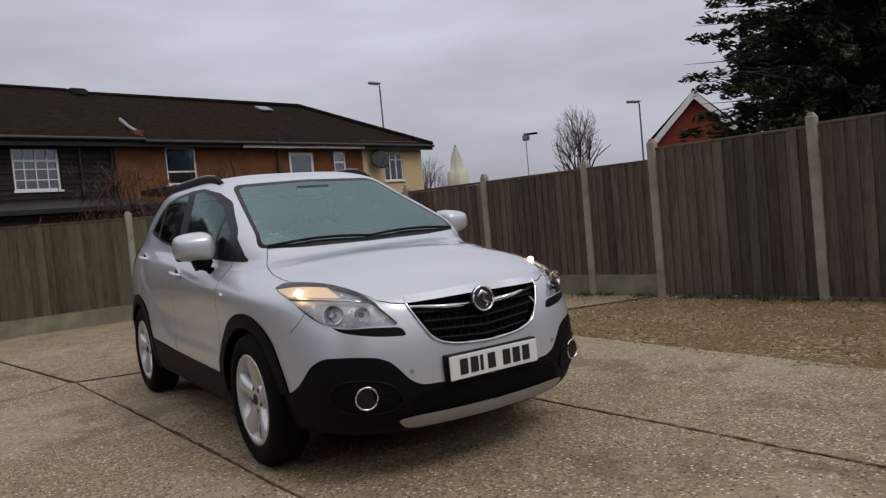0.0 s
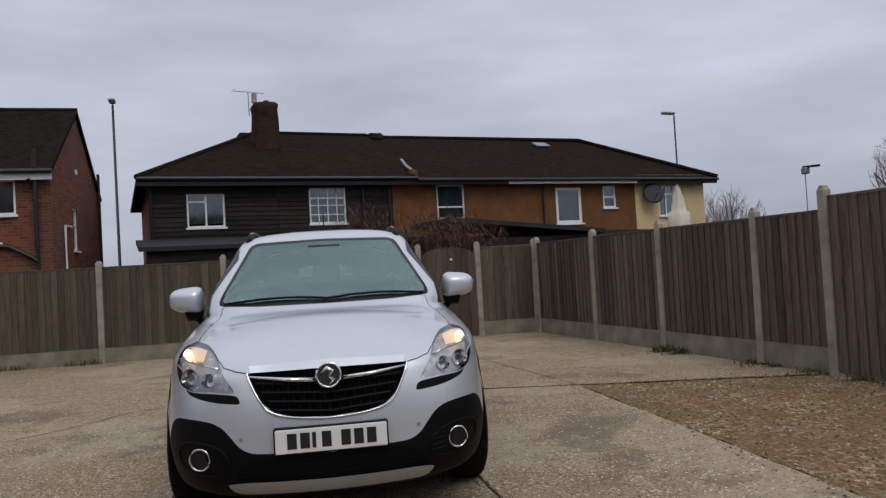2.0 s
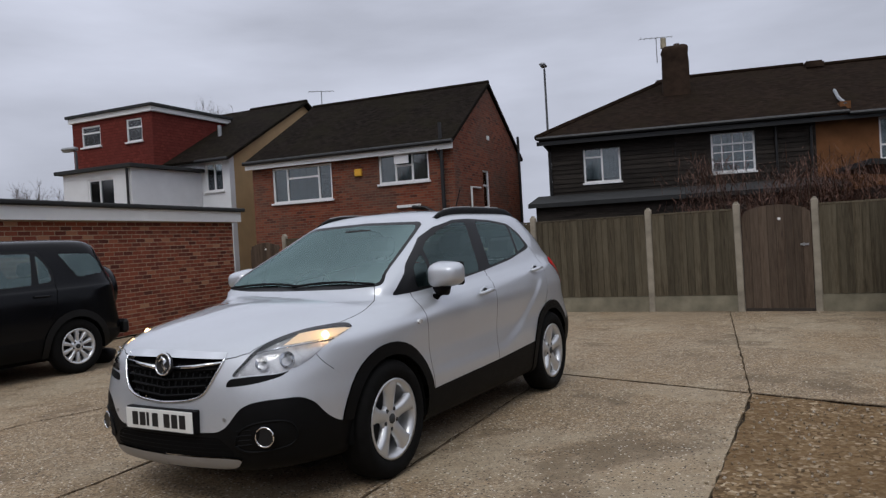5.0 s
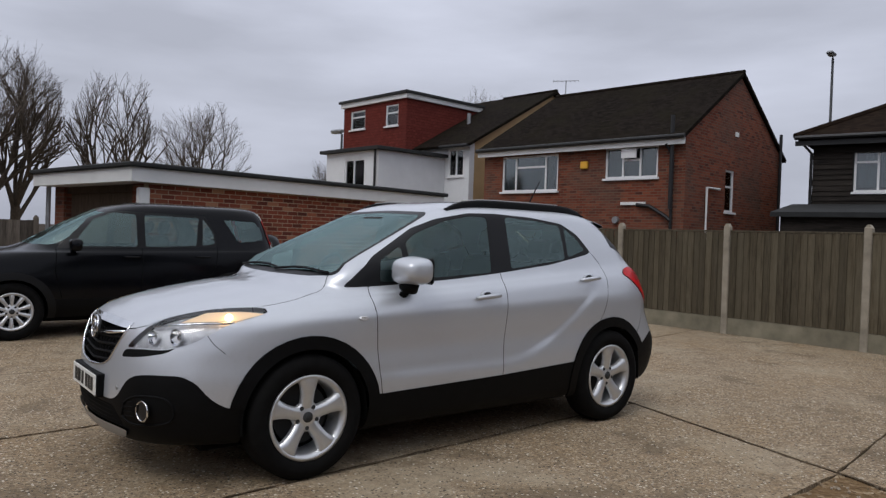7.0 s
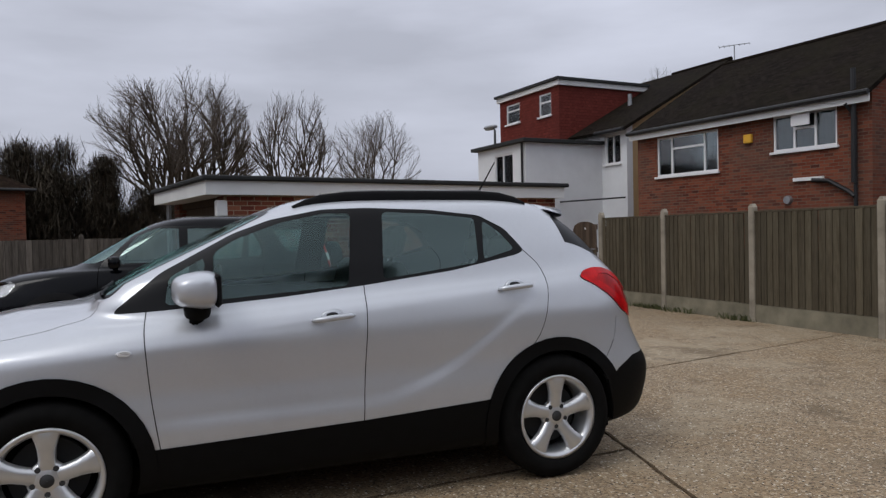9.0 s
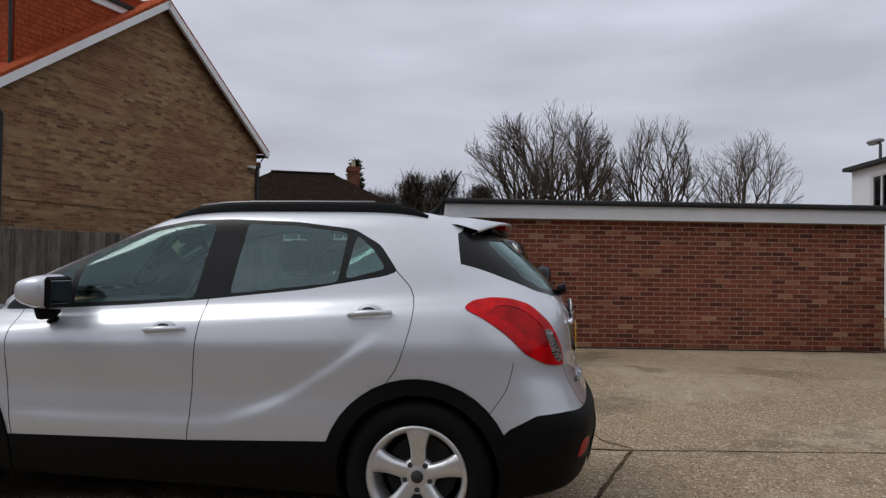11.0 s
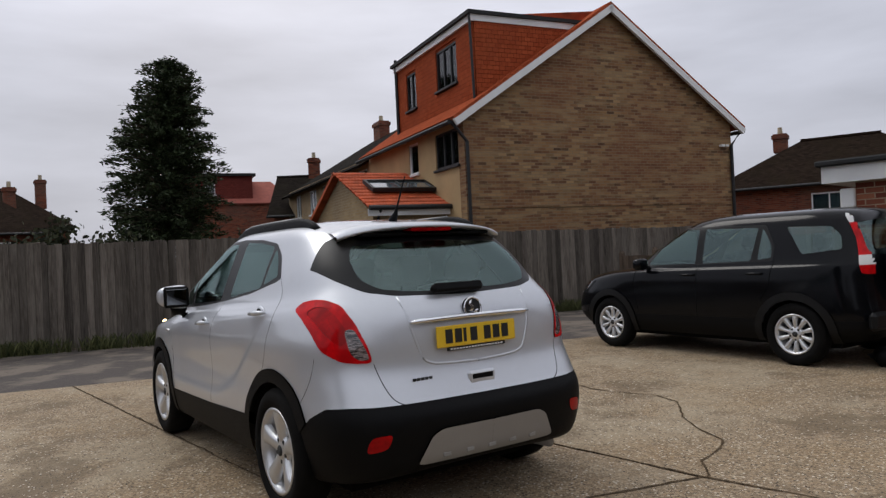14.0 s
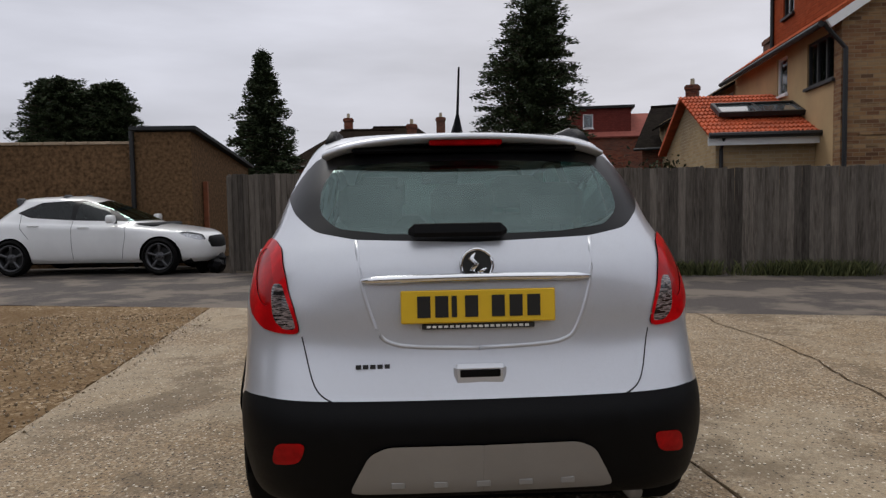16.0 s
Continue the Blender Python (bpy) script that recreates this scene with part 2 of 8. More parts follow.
def silver_paint(name, color=(0.62, 0.642, 0.682)):
    """Metallic base with fine flakes under a clear coat, with a thin film of road dirt."""
    n = Nodes(name)
    v = n.coords()
    flake = n.add("TexVoronoi", Scale=900.0)
    n.link(v, flake.inputs["Vector"])
    dirt, film = n.noise(v, 3.0, 5), n.noise(v, 22.0, 6, 0.7)
    c = n.mix(0.22, color, n.ramp(flake.outputs["Color"], [(0.2, tuple(q * 0.7 for q in color)), (0.9, tuple(min(1, q * 1.35) for q in color))]))
    c = n.mix(n.math("MULTIPLY", dirt, 0.12), c, (0.30, 0.29, 0.28))
    n.color(n.mix(n.ramp(film, [(0.55, (0, 0, 0)), (0.75, (0.10, 0.10, 0.10))]), c, (0.36, 0.33, 0.29)))
    n.rough(dirt, 0.33, 0.42)
    n.set(Metallic=0.46, Coat_Weight=1.0, Coat_Roughness=0.03)
    return n.mat


def lens_bars(name, dark, light):
    """Moulded clear plastic: fine level ribs, bright and dark in turn."""
    n = Nodes(name)
    v = n.coords("Object", (12, 12, 95))
    c = n.ramp(n.noise(v, 1.0, 2), [(0.42, dark), (0.50, light), (0.56, dark), (0.70, light)])
    n.color(c)
    n.set(Roughness=0.15, Specular_IOR_Level=0.5, Coat_Weight=1.0, Coat_Roughness=0.03)
    return n.mat


def red_lens(name, color, deep):
    """Red plastic over faceted reflectors, with a hard gloss."""
    n = Nodes(name)
    v = n.coords()
    cell = n.add("TexVoronoi", Scale=55.0)
    n.link(v, cell.inputs["Vector"])
    c = n.mix(n.ramp(n.noise(v, 9, 3), [(0.40, (0.75, 0.75, 0.75)), (0.60, (0.0, 0.0, 0.0))]), color, deep)
    n.color(n.mix(n.ramp(cell.outputs["Color"], [(0.2, (0.35, 0.35, 0.35)), (0.8, (0, 0, 0))]), c, deep))
    n.set(Roughness=0.3, Specular_IOR_Level=0.06, Coat_Weight=0.28, Coat_Roughness=0.02)
    return n.mat


def emit(name, color, strength):
    n = Nodes(name)
    n.set(Base_Color=rgba(color), Emission_Color=rgba(color), Emission_Strength=strength, Roughness=0.3)
    return n.mat


M_SLAB, M_TAR, M_GRAVEL = concrete_ground("aggregate_concrete"), asphalt("worn_asphalt"), loose_gravel("earthy_gravel")
M_EARTH = plain("joint_earth", (0.055, 0.042, 0.03), 0.95, vary=0.4, scale=9, bump=0.6, spec=0.1)
M_GRASS = foliage("grass_blades", (0.026, 0.036, 0.011), (0.095, 0.100, 0.038))
M_FENCE = weathered_wood("fence_wood_brown", (0.096, 0.071, 0.053), (0.160, 0.130, 0.104), (0.030, 0.022, 0.016), tone=(0.62, 1.22))
M_FENCE_B = weathered_wood("fence_wood_green", (0.082, 0.066, 0.042), (0.132, 0.115, 0.080), (0.030, 0.024, 0.015))
M_FENCE_OLD = weathered_wood("fence_wood_grey", (0.088, 0.074, 0.060), (0.185, 0.162, 0.136), (0.022, 0.018, 0.014), tone=(0.55, 1.45))
M_GATE = weathered_wood("gate_wood_dark", (0.085, 0.060, 0.042), (0.13, 0.10, 0.075), (0.035, 0.025, 0.018))
M_POST = plain("concrete_post", (0.32, 0.285, 0.225), 0.9, vary=0.3, scale=5, bump=0.5, spec=0.2)
M_GBOARD = plain("concrete_gravel_board", (0.22, 0.20, 0.145), 0.92, vary=0.35, scale=3, bump=0.5, spec=0.2)
M_BRICK_RED = brickwork("brick_red", [(0.14, 0.036, 0.020), (0.20, 0.054, 0.028), (0.27, 0.085, 0.044), (0.075, 0.026, 0.019)], (0.15, 0.11, 0.08))
M_BRICK_STOCK = brickwork("brick_stock", [(0.34, 0.205, 0.095), (0.25, 0.135, 0.065), (0.12, 0.052, 0.030), (0.41, 0.265, 0.130), (0.055, 0.030, 0.021)], (0.24, 0.175, 0.11), 0.45, (0.19, 0.075, 0.04), 0.75, (0.36, 0.25, 0.13))
M_BRICK_PALE = brickwork("brick_pale", [(0.42, 0.30, 0.16), (0.36, 0.24, 0.12), (0.46, 0.34, 0.19)], (0.33, 0.27, 0.18))
M_MORTAR = plain("mortar", (0.38, 0.29, 0.20), 0.95, vary=0.2, scale=8, bump=0.4, spec=0.1)
M_ROOF = rooftile("roof_tile_brown", (0.014, 0.009, 0.0065), (0.034, 0.022, 0.015), (0.022, 0.016, 0.009))
M_ROOF_DARK = rooftile("roof_tile_dark", (0.011, 0.0085, 0.007), (0.026, 0.020, 0.016), (0.022, 0.019, 0.011))
M_ORANGE = plain("clay_tile_orange", (0.46, 0.095, 0.034), 0.8, vary=0.4, scale=3, bump=0.3, spec=0.25)
M_ORANGE_ROOF = rooftile("roof_tile_orange", (0.34, 0.070, 0.028), (0.46, 0.105, 0.040), (0.30, 0.075, 0.035))
M_WHITE = plain("white_paint", (0.78, 0.78, 0.76), 0.55, vary=0.06, scale=2)
M_UPVC = plain("white_upvc", (0.80, 0.80, 0.80), 0.35, vary=0.03, scale=2)
M_RENDER = plain("white_render", (0.72, 0.73, 0.74), 0.9, vary=0.06, scale=1.5, bump=0.3)
M_BROWN = plain("brown_pebbledash", (0.17, 0.078, 0.034), 0.95, vary=0.25, scale=2, bump=0.7, spec=0.1)
M_CREAM = plain("cream_render", (0.62, 0.47, 0.24), 0.9, vary=0.08, scale=1.5, bump=0.4)
M_OCHRE = plain("ochre_render", (0.44, 0.30, 0.15), 0.9, vary=0.12, scale=1.5, bump=0.4)
M_BOARD = weathered_wood("black_weatherboard", (0.016, 0.013, 0.011), (0.05, 0.042, 0.035), (0.006, 0.005, 0.0045), (1.2, 14, 14))
M_BLACK = plain("black_gutter", (0.008, 0.008, 0.0085), 0.5, vary=0.2)
M_FELT = plain("roof_felt", (0.022, 0.023, 0.023), 0.9, vary=0.3, scale=2, bump=0.4)
M_PANE = thin_glass("house_glass", (0.55, 0.62, 0.64), base=0.10)
# dark tone that carries the shade of unlit rooms in its colour
M_ROOMSHADE = plain("dim_room", (0.05, 0.06, 0.065), 0.95)
# net curtain, its pale blue-green also painting the sky's reflection in panes
M_CURTAIN_SHEEN = plain("net_curtain", (0.60, 0.66, 0.66), 0.95, vary=0.2, scale=5)
M_BARK = plain("bark", (0.085, 0.068, 0.05), 0.95, vary=0.35, scale=8, bump=0.6, spec=0.1)
M_TWIG = plain("winter_twigs", (0.135, 0.112, 0.092), 0.95, vary=0.25, scale=8, spec=0.1)
M_CONIFER = foliage("conifer_needles", (0.012, 0.020, 0.008), (0.044, 0.062, 0.025))
M_SHRUB = foliage("shrub_leaves", (0.012, 0.016, 0.008), (0.046, 0.05, 0.022))
M_REDTWIG = foliage("red_brown_twigs", (0.045, 0.022, 0.015), (0.12, 0.06, 0.04))
M_METAL = plain("galvanised_steel", (0.34, 0.35, 0.36), 0.45, metal=0.7, vary=0.15)
M_POLE = plain("painted_lamp_post", (0.045, 0.048, 0.05), 0.5, vary=0.2)
M_YELLOW = plain("alarm_yellow", (0.75, 0.40, 0.03), 0.5)
M_CANVAS = plain("parasol_canvas", (0.62, 0.56, 0.45), 0.95, vary=0.15, scale=3)
M_TERRACOTTA = plain("chimney_pot", (0.42, 0.36, 0.25), 0.9, vary=0.2)
M_REDTILE = rooftile("hung_tile_red", (0.15, 0.035, 0.028), (0.20, 0.05, 0.038), (0.13, 0.035, 0.03))
M_STACK = plain("sooty_chimney_render", (0.040, 0.026, 0.018), 0.97, vary=0.4, scale=3, bump=0.9, spec=0.1)
M_SHEDWALL = plain("brown_rough_render", (0.140, 0.083, 0.042), 0.97, vary=0.55, scale=13, bump=1.0, spec=0.1)


# ---------------------------------------------------------------- mesh helpers
def metres_uv(bm):
    """UVs in metres: along the wall and up it, or up the slope of a roof."""
    layer = bm.loops.layers.uv.verify()
    for f in bm.faces:
        n = f.normal
        if abs(n.z) > 0.92:
            a, b = Vector((1, 0, 0)), Vector((0, 1, 0))
        else:
            a = Vector((0, 0, 1)).cross(n).normalized()
            b = n.cross(a).normalized()
        for l in f.loops:
            l[layer].uv = (l.vert.co.dot(a), l.vert.co.dot(b))


def part(name, bm, material, parent=None, label="", smooth=False, m=None):
    """Links a bmesh as one mesh object, under its thing if one is given."""
    bm.normal_update()
    metres_uv(bm)
    me = bpy.data.meshes.new(name)
    bm.to_mesh(me)
    bm.free()
    for mt in material if isinstance(material, (list, tuple)) else (material,):
        me.materials.append(mt)
    if smooth:
        me.shade_smooth()
    ob = new(name, me)
    if m is not None:
        ob.matrix_basis = m
    if parent is not None:
        ob.parent = parent
    if label:
        tagged(ob, label)
    return ob


def thing(name, m, label, category, group="", kind=""):
    ob = new(name)
    ob.empty_display_size = 0.2
    ob.matrix_basis = m
    return tagged(ob, label, category, group, kind)


def box(bm, x0, y0, z0, x1, y1, z1, bevel=0.0, m=None):
    vs = [bm.verts.new((x, y, z)) for z in (z0, z1) for y in (y0, y1) for x in (x0, x1)]
    fs = [bm.faces.new([vs[i] for i in q]) for q in ((0, 2, 3, 1), (4, 5, 7, 6), (0, 1, 5, 4), (2, 6, 7, 3), (0, 4, 6, 2), (1, 3, 7, 5))]
    if bevel:
        es = {e for f in fs for e in f.edges}
        r = bmesh.ops.bevel(bm, geom=list(es), offset=bevel, segments=1, affect="EDGES", profile=0.5)
        vs = list({v for f in r["faces"] for v in f.verts} | {v for v in vs if v.is_valid})
    if m is not None:
        bmesh.ops.transform(bm, matrix=m, verts=[v for v in vs if v.is_valid])
    return bm


def boxes(*items, bevel=0.0):
    bm = bmesh.new()
    for it in items:
        box(bm, *it, bevel=bevel)
    return bm


def prism(bm, poly, lo, hi, axis="y"):
    """Extrudes a polygon of the (x, z) plane along y, of (y, z) along x, or of (x, y) along z."""
    put = {"y": lambda p, t: (p[0], t, p[1]), "x": lambda p, t: (t, p[0], p[1]), "z": lambda p, t: (p[0], p[1], t)}[axis]
    a, b = [bm.verts.new(put(p, lo)) for p in poly], [bm.verts.new(put(p, hi)) for p in poly]
    n = len(poly)
    fs = [bm.faces.new(a), bm.faces.new(b[::-1])]
    fs += [bm.faces.new((a[i], b[i], b[(i + 1) % n], a[(i + 1) % n])) for i in range(n)]
    bmesh.ops.recalc_face_normals(bm, faces=fs)
    return bm


def tube(bm, points, radii, sides=6, cap=True):
    """A round rod along points, with a radius at each."""
    rings = []
    pts = [Vector(p) for p in points]
    radii = radii if isinstance(radii, (list, tuple)) else [radii] * len(pts)
    for i, p in enumerate(pts):
        d = (pts[min(i + 1, len(pts) - 1)] - pts[max(i - 1, 0)]).normalized()
        a = d.cross(Vector((0, 0, 1)) if abs(d.z) < 0.9 else Vector((1, 0, 0))).normalized()
        b = d.cross(a)
        rings.append([bm.verts.new(p + radii[i] * (math.cos(t) * a + math.sin(t) * b)) for t in (2 * math.pi * k / sides for k in range(sides))])
    for r, s in zip(rings, rings[1:]):
        for k in range(sides):
            bm.faces.new((r[k], r[(k + 1) % sides], s[(k + 1) % sides], s[k]))
    if cap:
        bm.faces.new(rings[0][::-1]); bm.faces.new(rings[-1])
    return bm


def disc(bm, c, axis, r0, r1, depth, sides=24):
    """A short turned piece: radius r0 at c, r1 at c + depth along axis."""
    c, axis = Vector(c), Vector(axis).normalized()
    return tube(bm, [c, c + axis * depth], [r0, r1], sides)


def frame_at(o, angle, z=0.0):
    return pose(o[0], o[1], z, 0, 0, angle)


# ---------------------------------------------------------------- ground
rng = random.Random(7)
bm = bmesh.new()
for s, z in ((3000.0, -0.05),):
    bm.faces.new([bm.verts.new(p) for p in ((-s, -s, z), (s, -s, z), (s, s, z), (-s, s, z))])
tagged(part("ground", bm, M_EARTH), "dark bare earth under and beyond the yard", "ground", kind="structure")


def ragged(poly, amount, step=0.12):
    """Breaks the edges of a polygon into short pieces with small uneven offsets."""
    out = []
    for (x0, y0), (x1, y1) in zip(poly, poly[1:] + poly[:1]):
        n = max(1, int(math.hypot(x1 - x0, y1 - y0) / step))
        for i in range(n):
            t = i / n
            x, y = x0 + (x1 - x0) * t, y0 + (y1 - y0) * t
            out.append((x + rng.uniform(-amount, amount), y + rng.uniform(-amount, amount)))
    return out


def slab(name, poly, top, material, parent, amount=0.008, thick=0.05):
    bm = bmesh.new()
    poly = ragged(poly, amount)
    top_v = [bm.verts.new((x, y, top)) for x, y in poly]
    low_v = [bm.verts.new((x, y, top - thick)) for x, y in poly]
    f = bm.faces.new(top_v)
    if f.normal.z < 0 or sum(a[0] * b[1] - b[0] * a[1] for a, b in zip(poly, poly[1:] + poly[:1])) < 0:
        f.normal_flip()
    n = len(poly)
    for i in range(n):
        bm.faces.new((top_v[i], low_v[i], low_v[(i + 1) % n], top_v[(i + 1) % n]))
    return part(name, bm, material, parent)


yard = tagged(part("pavement", boxes((-9.0, -4.6, -0.049, 4.2, 7.3, -0.03)), M_EARTH), "old cracked aggregate concrete yard in several slabs", "pavement", kind="structure")
G = 0.006
CRACK = [(-1.32, 2.42), (-1.55, 2.20), (-1.95, 2.10), (-2.25, 1.62), (-2.62, 1.22), (-2.98, 0.92), (-2.80, 0.1), (-2.86, -0.62), (-3.05, -1.6), (-2.98, -2.9), (-3.05, -3.62)]
def crooked(line, amount, seed, step=0.05):
    """A wandering line through the given points."""
    r, out = random.Random(seed), []
    dx = dy = 0.0
    for (x0, y0), (x1, y1) in zip(line, line[1:]):
        n = max(2, int(math.hypot(x1 - x0, y1 - y0) / step))
        for i in range(n):
            t = i / n
            k = 4 * t * (1 - t)
            dx, dy = dx * .7 + r.gauss(0, amount), dy * .7 + r.gauss(0, amount)
            out.append((x0 + (x1 - x0) * t + dx * k, y0 + (y1 - y0) * t + dy * k))
    return out + [line[-1]]


def beside(line, seed, lo=.004, hi=.016):
    """The same line moved sideways by an uneven small width."""
    r, out = random.Random(seed), []
    for i, (x, y) in enumerate(line):
        (ax, ay), (bx, by) = line[max(i - 1, 0)], line[min(i + 1, len(line) - 1)]
        L = math.hypot(bx - ax, by - ay) + 1e-9
        w = r.uniform(lo, hi)
        out.append((x + (by - ay) / L * w, y - (bx - ax) / L * w))
    return out


CRACK = crooked(CRACK, .024, 5)
slab("slab", [(-0.66, -4.27), (1.12, -4.73), (0.60 - G, 1.93), (-1.27, 2.38)], 0.0, M_SLAB, yard)
slab("slab", [(1.12 + G, -4.74), (2.74, -5.14), (2.47, 1.47), (0.60 + G, 1.94)], 0.0, M_SLAB, yard)
slab("slab", [(-1.27, 2.41), (2.46, 1.495), (1.45, 7.42), (-2.26, 7.38)], 0.003, M_SLAB, yard)
slab("slab", [(2.475, 1.495), (4.85, 0.93), (3.85, 7.40), (1.465, 7.42)], 0.0, M_SLAB, yard)
slab("slab", [(-0.675, -4.26), (-1.285, 2.375)] + CRACK, 0.002, M_SLAB, yard, 0.002)
slab("slab", beside(CRACK[::-1], 8) + [(-2.28, 7.38), (-8.7, 7.3), (-7.32, 0.0), (-8.6, -2.15)], 0.0, M_SLAB, yard, 0.002)
slab("gravel_bed", [(2.49, 1.46), (2.75, -5.15), (5.9, -5.9), (4.80, 0.89)], -0.004, M_GRAVEL, yard, 0.02)
RA, RB = (26.0, -11.2), (-32.0, 3.9)          # kerb line of the lane
lane = slab("road", [(26.0, -11.25), (26.0, -15.9), (2.9, -10.0), (-7.4, -7.4), (-9.0, -6.9), (-30.0, -1.7), (-30.0, 3.3), (-8.62, -2.2), (-0.68, -4.30), (2.7, -5.18)], -0.012, M_TAR, None, 0.02)
tagged(lane, "worn patched asphalt lane beside the yard", "road", kind="structure")
verge = slab("verge", [(-9.6, -3.6), (-9.6, 10.0), (-40.0, 14.0), (-40.0, 2.0)], -0.02, M_SLAB, None, 0.02)
tagged(verge, "concrete hardstanding behind the garage", "pavement", kind="structure")


M_JOINT = plain("joint_dirt", (0.092, 0.064, 0.038), 0.95, vary=0.5, scale=14, bump=0.5, spec=0.1)


def joint(line, seed, lo, hi, z=0.006):
    """A dirt-filled joint: a thin ragged strip lying on the slab edges."""
    wander = crooked(line, .004, seed, .07)
    a, b = beside(wander, seed + 1, lo, hi), beside(wander[::-1], seed + 2, lo, hi)[::-1]
    bm = bmesh.new()
    va, vb = [bm.verts.new((x, y, z)) for x, y in a], [bm.verts.new((x, y, z)) for x, y in b]
    for i in range(len(va) - 1):
        bm.faces.new((va[i], va[i + 1], vb[i + 1], vb[i]))
    bmesh.ops.recalc_face_normals(bm, faces=bm.faces)
    if sum(f.normal.z for f in bm.faces) < 0:
        bmesh.ops.reverse_faces(bm, faces=bm.faces)
    part("joint", bm, M_JOINT, yard, "dark dirt-filled joint between slabs")


joint([(-1.28, 2.40), (.6, 1.94), (2.47, 1.48), (4.82, .92)], 31, .004, .020)
joint([(.60, 1.93), (1.12, -4.74)], 34, .001, .013)
joint([(-.67, -4.27), (-1.28, 2.39), (-2.27, 7.38)], 37, .001, .013)
joint([(2.47, 1.48), (1.458, 7.42)], 40, .001, .007)
joint(CRACK[::6] + CRACK[-1:], 43, .002, .014)


def tufts(name, spots, parent=None, label="", seed=1, tall=0.10):
    """Blades of grass and weeds in clumps at the given spots (x, y, spread, number)."""
    r, bm = random.Random(seed), bmesh.new()
    for x, y, spread, count in spots:
        for _ in range(count):
            px, py = x + r.gauss(0, spread), y + r.gauss(0, spread * 0.45)
            h, a, w = tall * r.uniform(0.4, 1.3), r.uniform(0, 6.28), r.uniform(0.004, 0.010)
            lean = Vector((math.cos(a), math.sin(a), 0)) * h * r.uniform(0.1, 0.7)
            side = Vector((-math.sin(a), math.cos(a), 0)) * w
            b = Vector((px, py, -0.02))
            v = [bm.verts.new(q) for q in (b - side, b + side, b + lean * 0.5 + side * 0.7 + Vector((0, 0, h * 0.7)), b + lean + Vector((0, 0, h)))]
            bm.faces.new((v[0], v[1], v[2])); bm.faces.new((v[0], v[2], v[3]))
    return tagged(part(name, bm, M_GRASS), label, "grass", kind="stuff")


def along(a, b, n, seed, spread, lo, hi):
    r = random.Random(seed)
    out = []
    for _ in range(n):
        t = r.random()
        out.append((a[0] + (b[0] - a[0]) * t, a[1] + (b[1] - a[1]) * t, spread * r.uniform(0.3, 1.0), r.randint(lo, hi)))
    return out


tufts("grass", along((4.66, 2.0), (5.7, -4.6), 46, 3, 0.16, 20, 80), label="thin weeds and grass along the foot of a fence", seed=3, tall=0.055)
tufts("grass", along((-8.6, 7.22), (-3.0, 7.26), 26, 4, 0.15, 15, 60) + [(4.36, 3.40, 0.10, 160), (4.41, 3.1, 0.09, 120)], label="low grass and weeds at the fence foot", seed=4, tall=0.10)
tufts("grass", along((2.9, -9.75), (-7.4, -7.15), 60, 5, 0.22, 40, 150) + along((-7.4, -7.15), (-15, -5.2), 26, 6, 0.25, 40, 120), label="rough weeds and grass below an old fence", seed=5, tall=0.23)

# loose stones on the gravel
r, bm = random.Random(11), bmesh.new()
for _ in range(2600):
    u, v = r.random(), r.random()
    x, y = 2.45 + u * (2.3 + 0.5 * (1 - v)), 1.35 - 6.0 * v
    s = r.uniform(0.005, 0.016)
    m = pose(x, y, 0.002, r.uniform(0, 90), r.uniform(0, 90), r.uniform(0, 360)) @ Matrix.Diagonal((s, s * r.uniform(0.6, 1), s * 0.7, 1))
    vs = [bm.verts.new(m @ Vector(p)) for p in ((1, 0, 0), (-1, 0, 0), (0, 1, 0), (0, -1, 0), (0, 0, 1), (0, 0, -1))]
    for a, b, c in ((0, 2, 4), (2, 1, 4), (1, 3, 4), (3, 0, 4), (2, 0, 5), (1, 2, 5), (3, 1, 5), (0, 3, 5)):
        bm.faces.new((vs[a], vs[b], vs[c]))
M_STONE = Nodes("loose_stone")
geo = M_STONE.add("NewGeometry")
M_STONE.color(M_STONE.ramp(geo.outputs["Random Per Island"], [(0.0, (0.13, 0.09, 0.05)), (0.6, (0.30, 0.23, 0.15)), (1.0, (0.48, 0.43, 0.36))]))
M_STONE.set(Roughness=0.9)
tagged(part("gravel", bm, M_STONE.mat), "loose brown and pale stones on bare earth", "gravel", kind="stuff")


# ---------------------------------------------------------------- fences
def board_mesh(name, w, h, material, seed, t=0.016, wavy=0.0):
    """One feather-edged board with a slightly uneven top; its foot at z = 0, along +x."""
    r, bm = random.Random(seed), bmesh.new()
    top = h + r.uniform(-0.006, 0.006)
    pts = [(0, 0.0), (w, -0.006), (w, -0.006 - t), (0, -0.007)]
    lo = [bm.verts.new((x, y, 0)) for x, y in pts]
    hi = [bm.verts.new((x, y, top + (r.uniform(-wavy, wavy)))) for x, y in pts]
    bm.faces.new(lo); bm.faces.new(hi[::-1])
    for i in range(4):
        bm.faces.new((lo[i], hi[i], hi[(i + 1) % 4], lo[(i + 1) % 4]))
    bmesh.ops.recalc_face_normals(bm, faces=bm.faces)
    metres_uv(bm)
    me = bpy.data.meshes.new(name)
    bm.to_mesh(me); bm.free()
    me.materials.append(material)
    return me


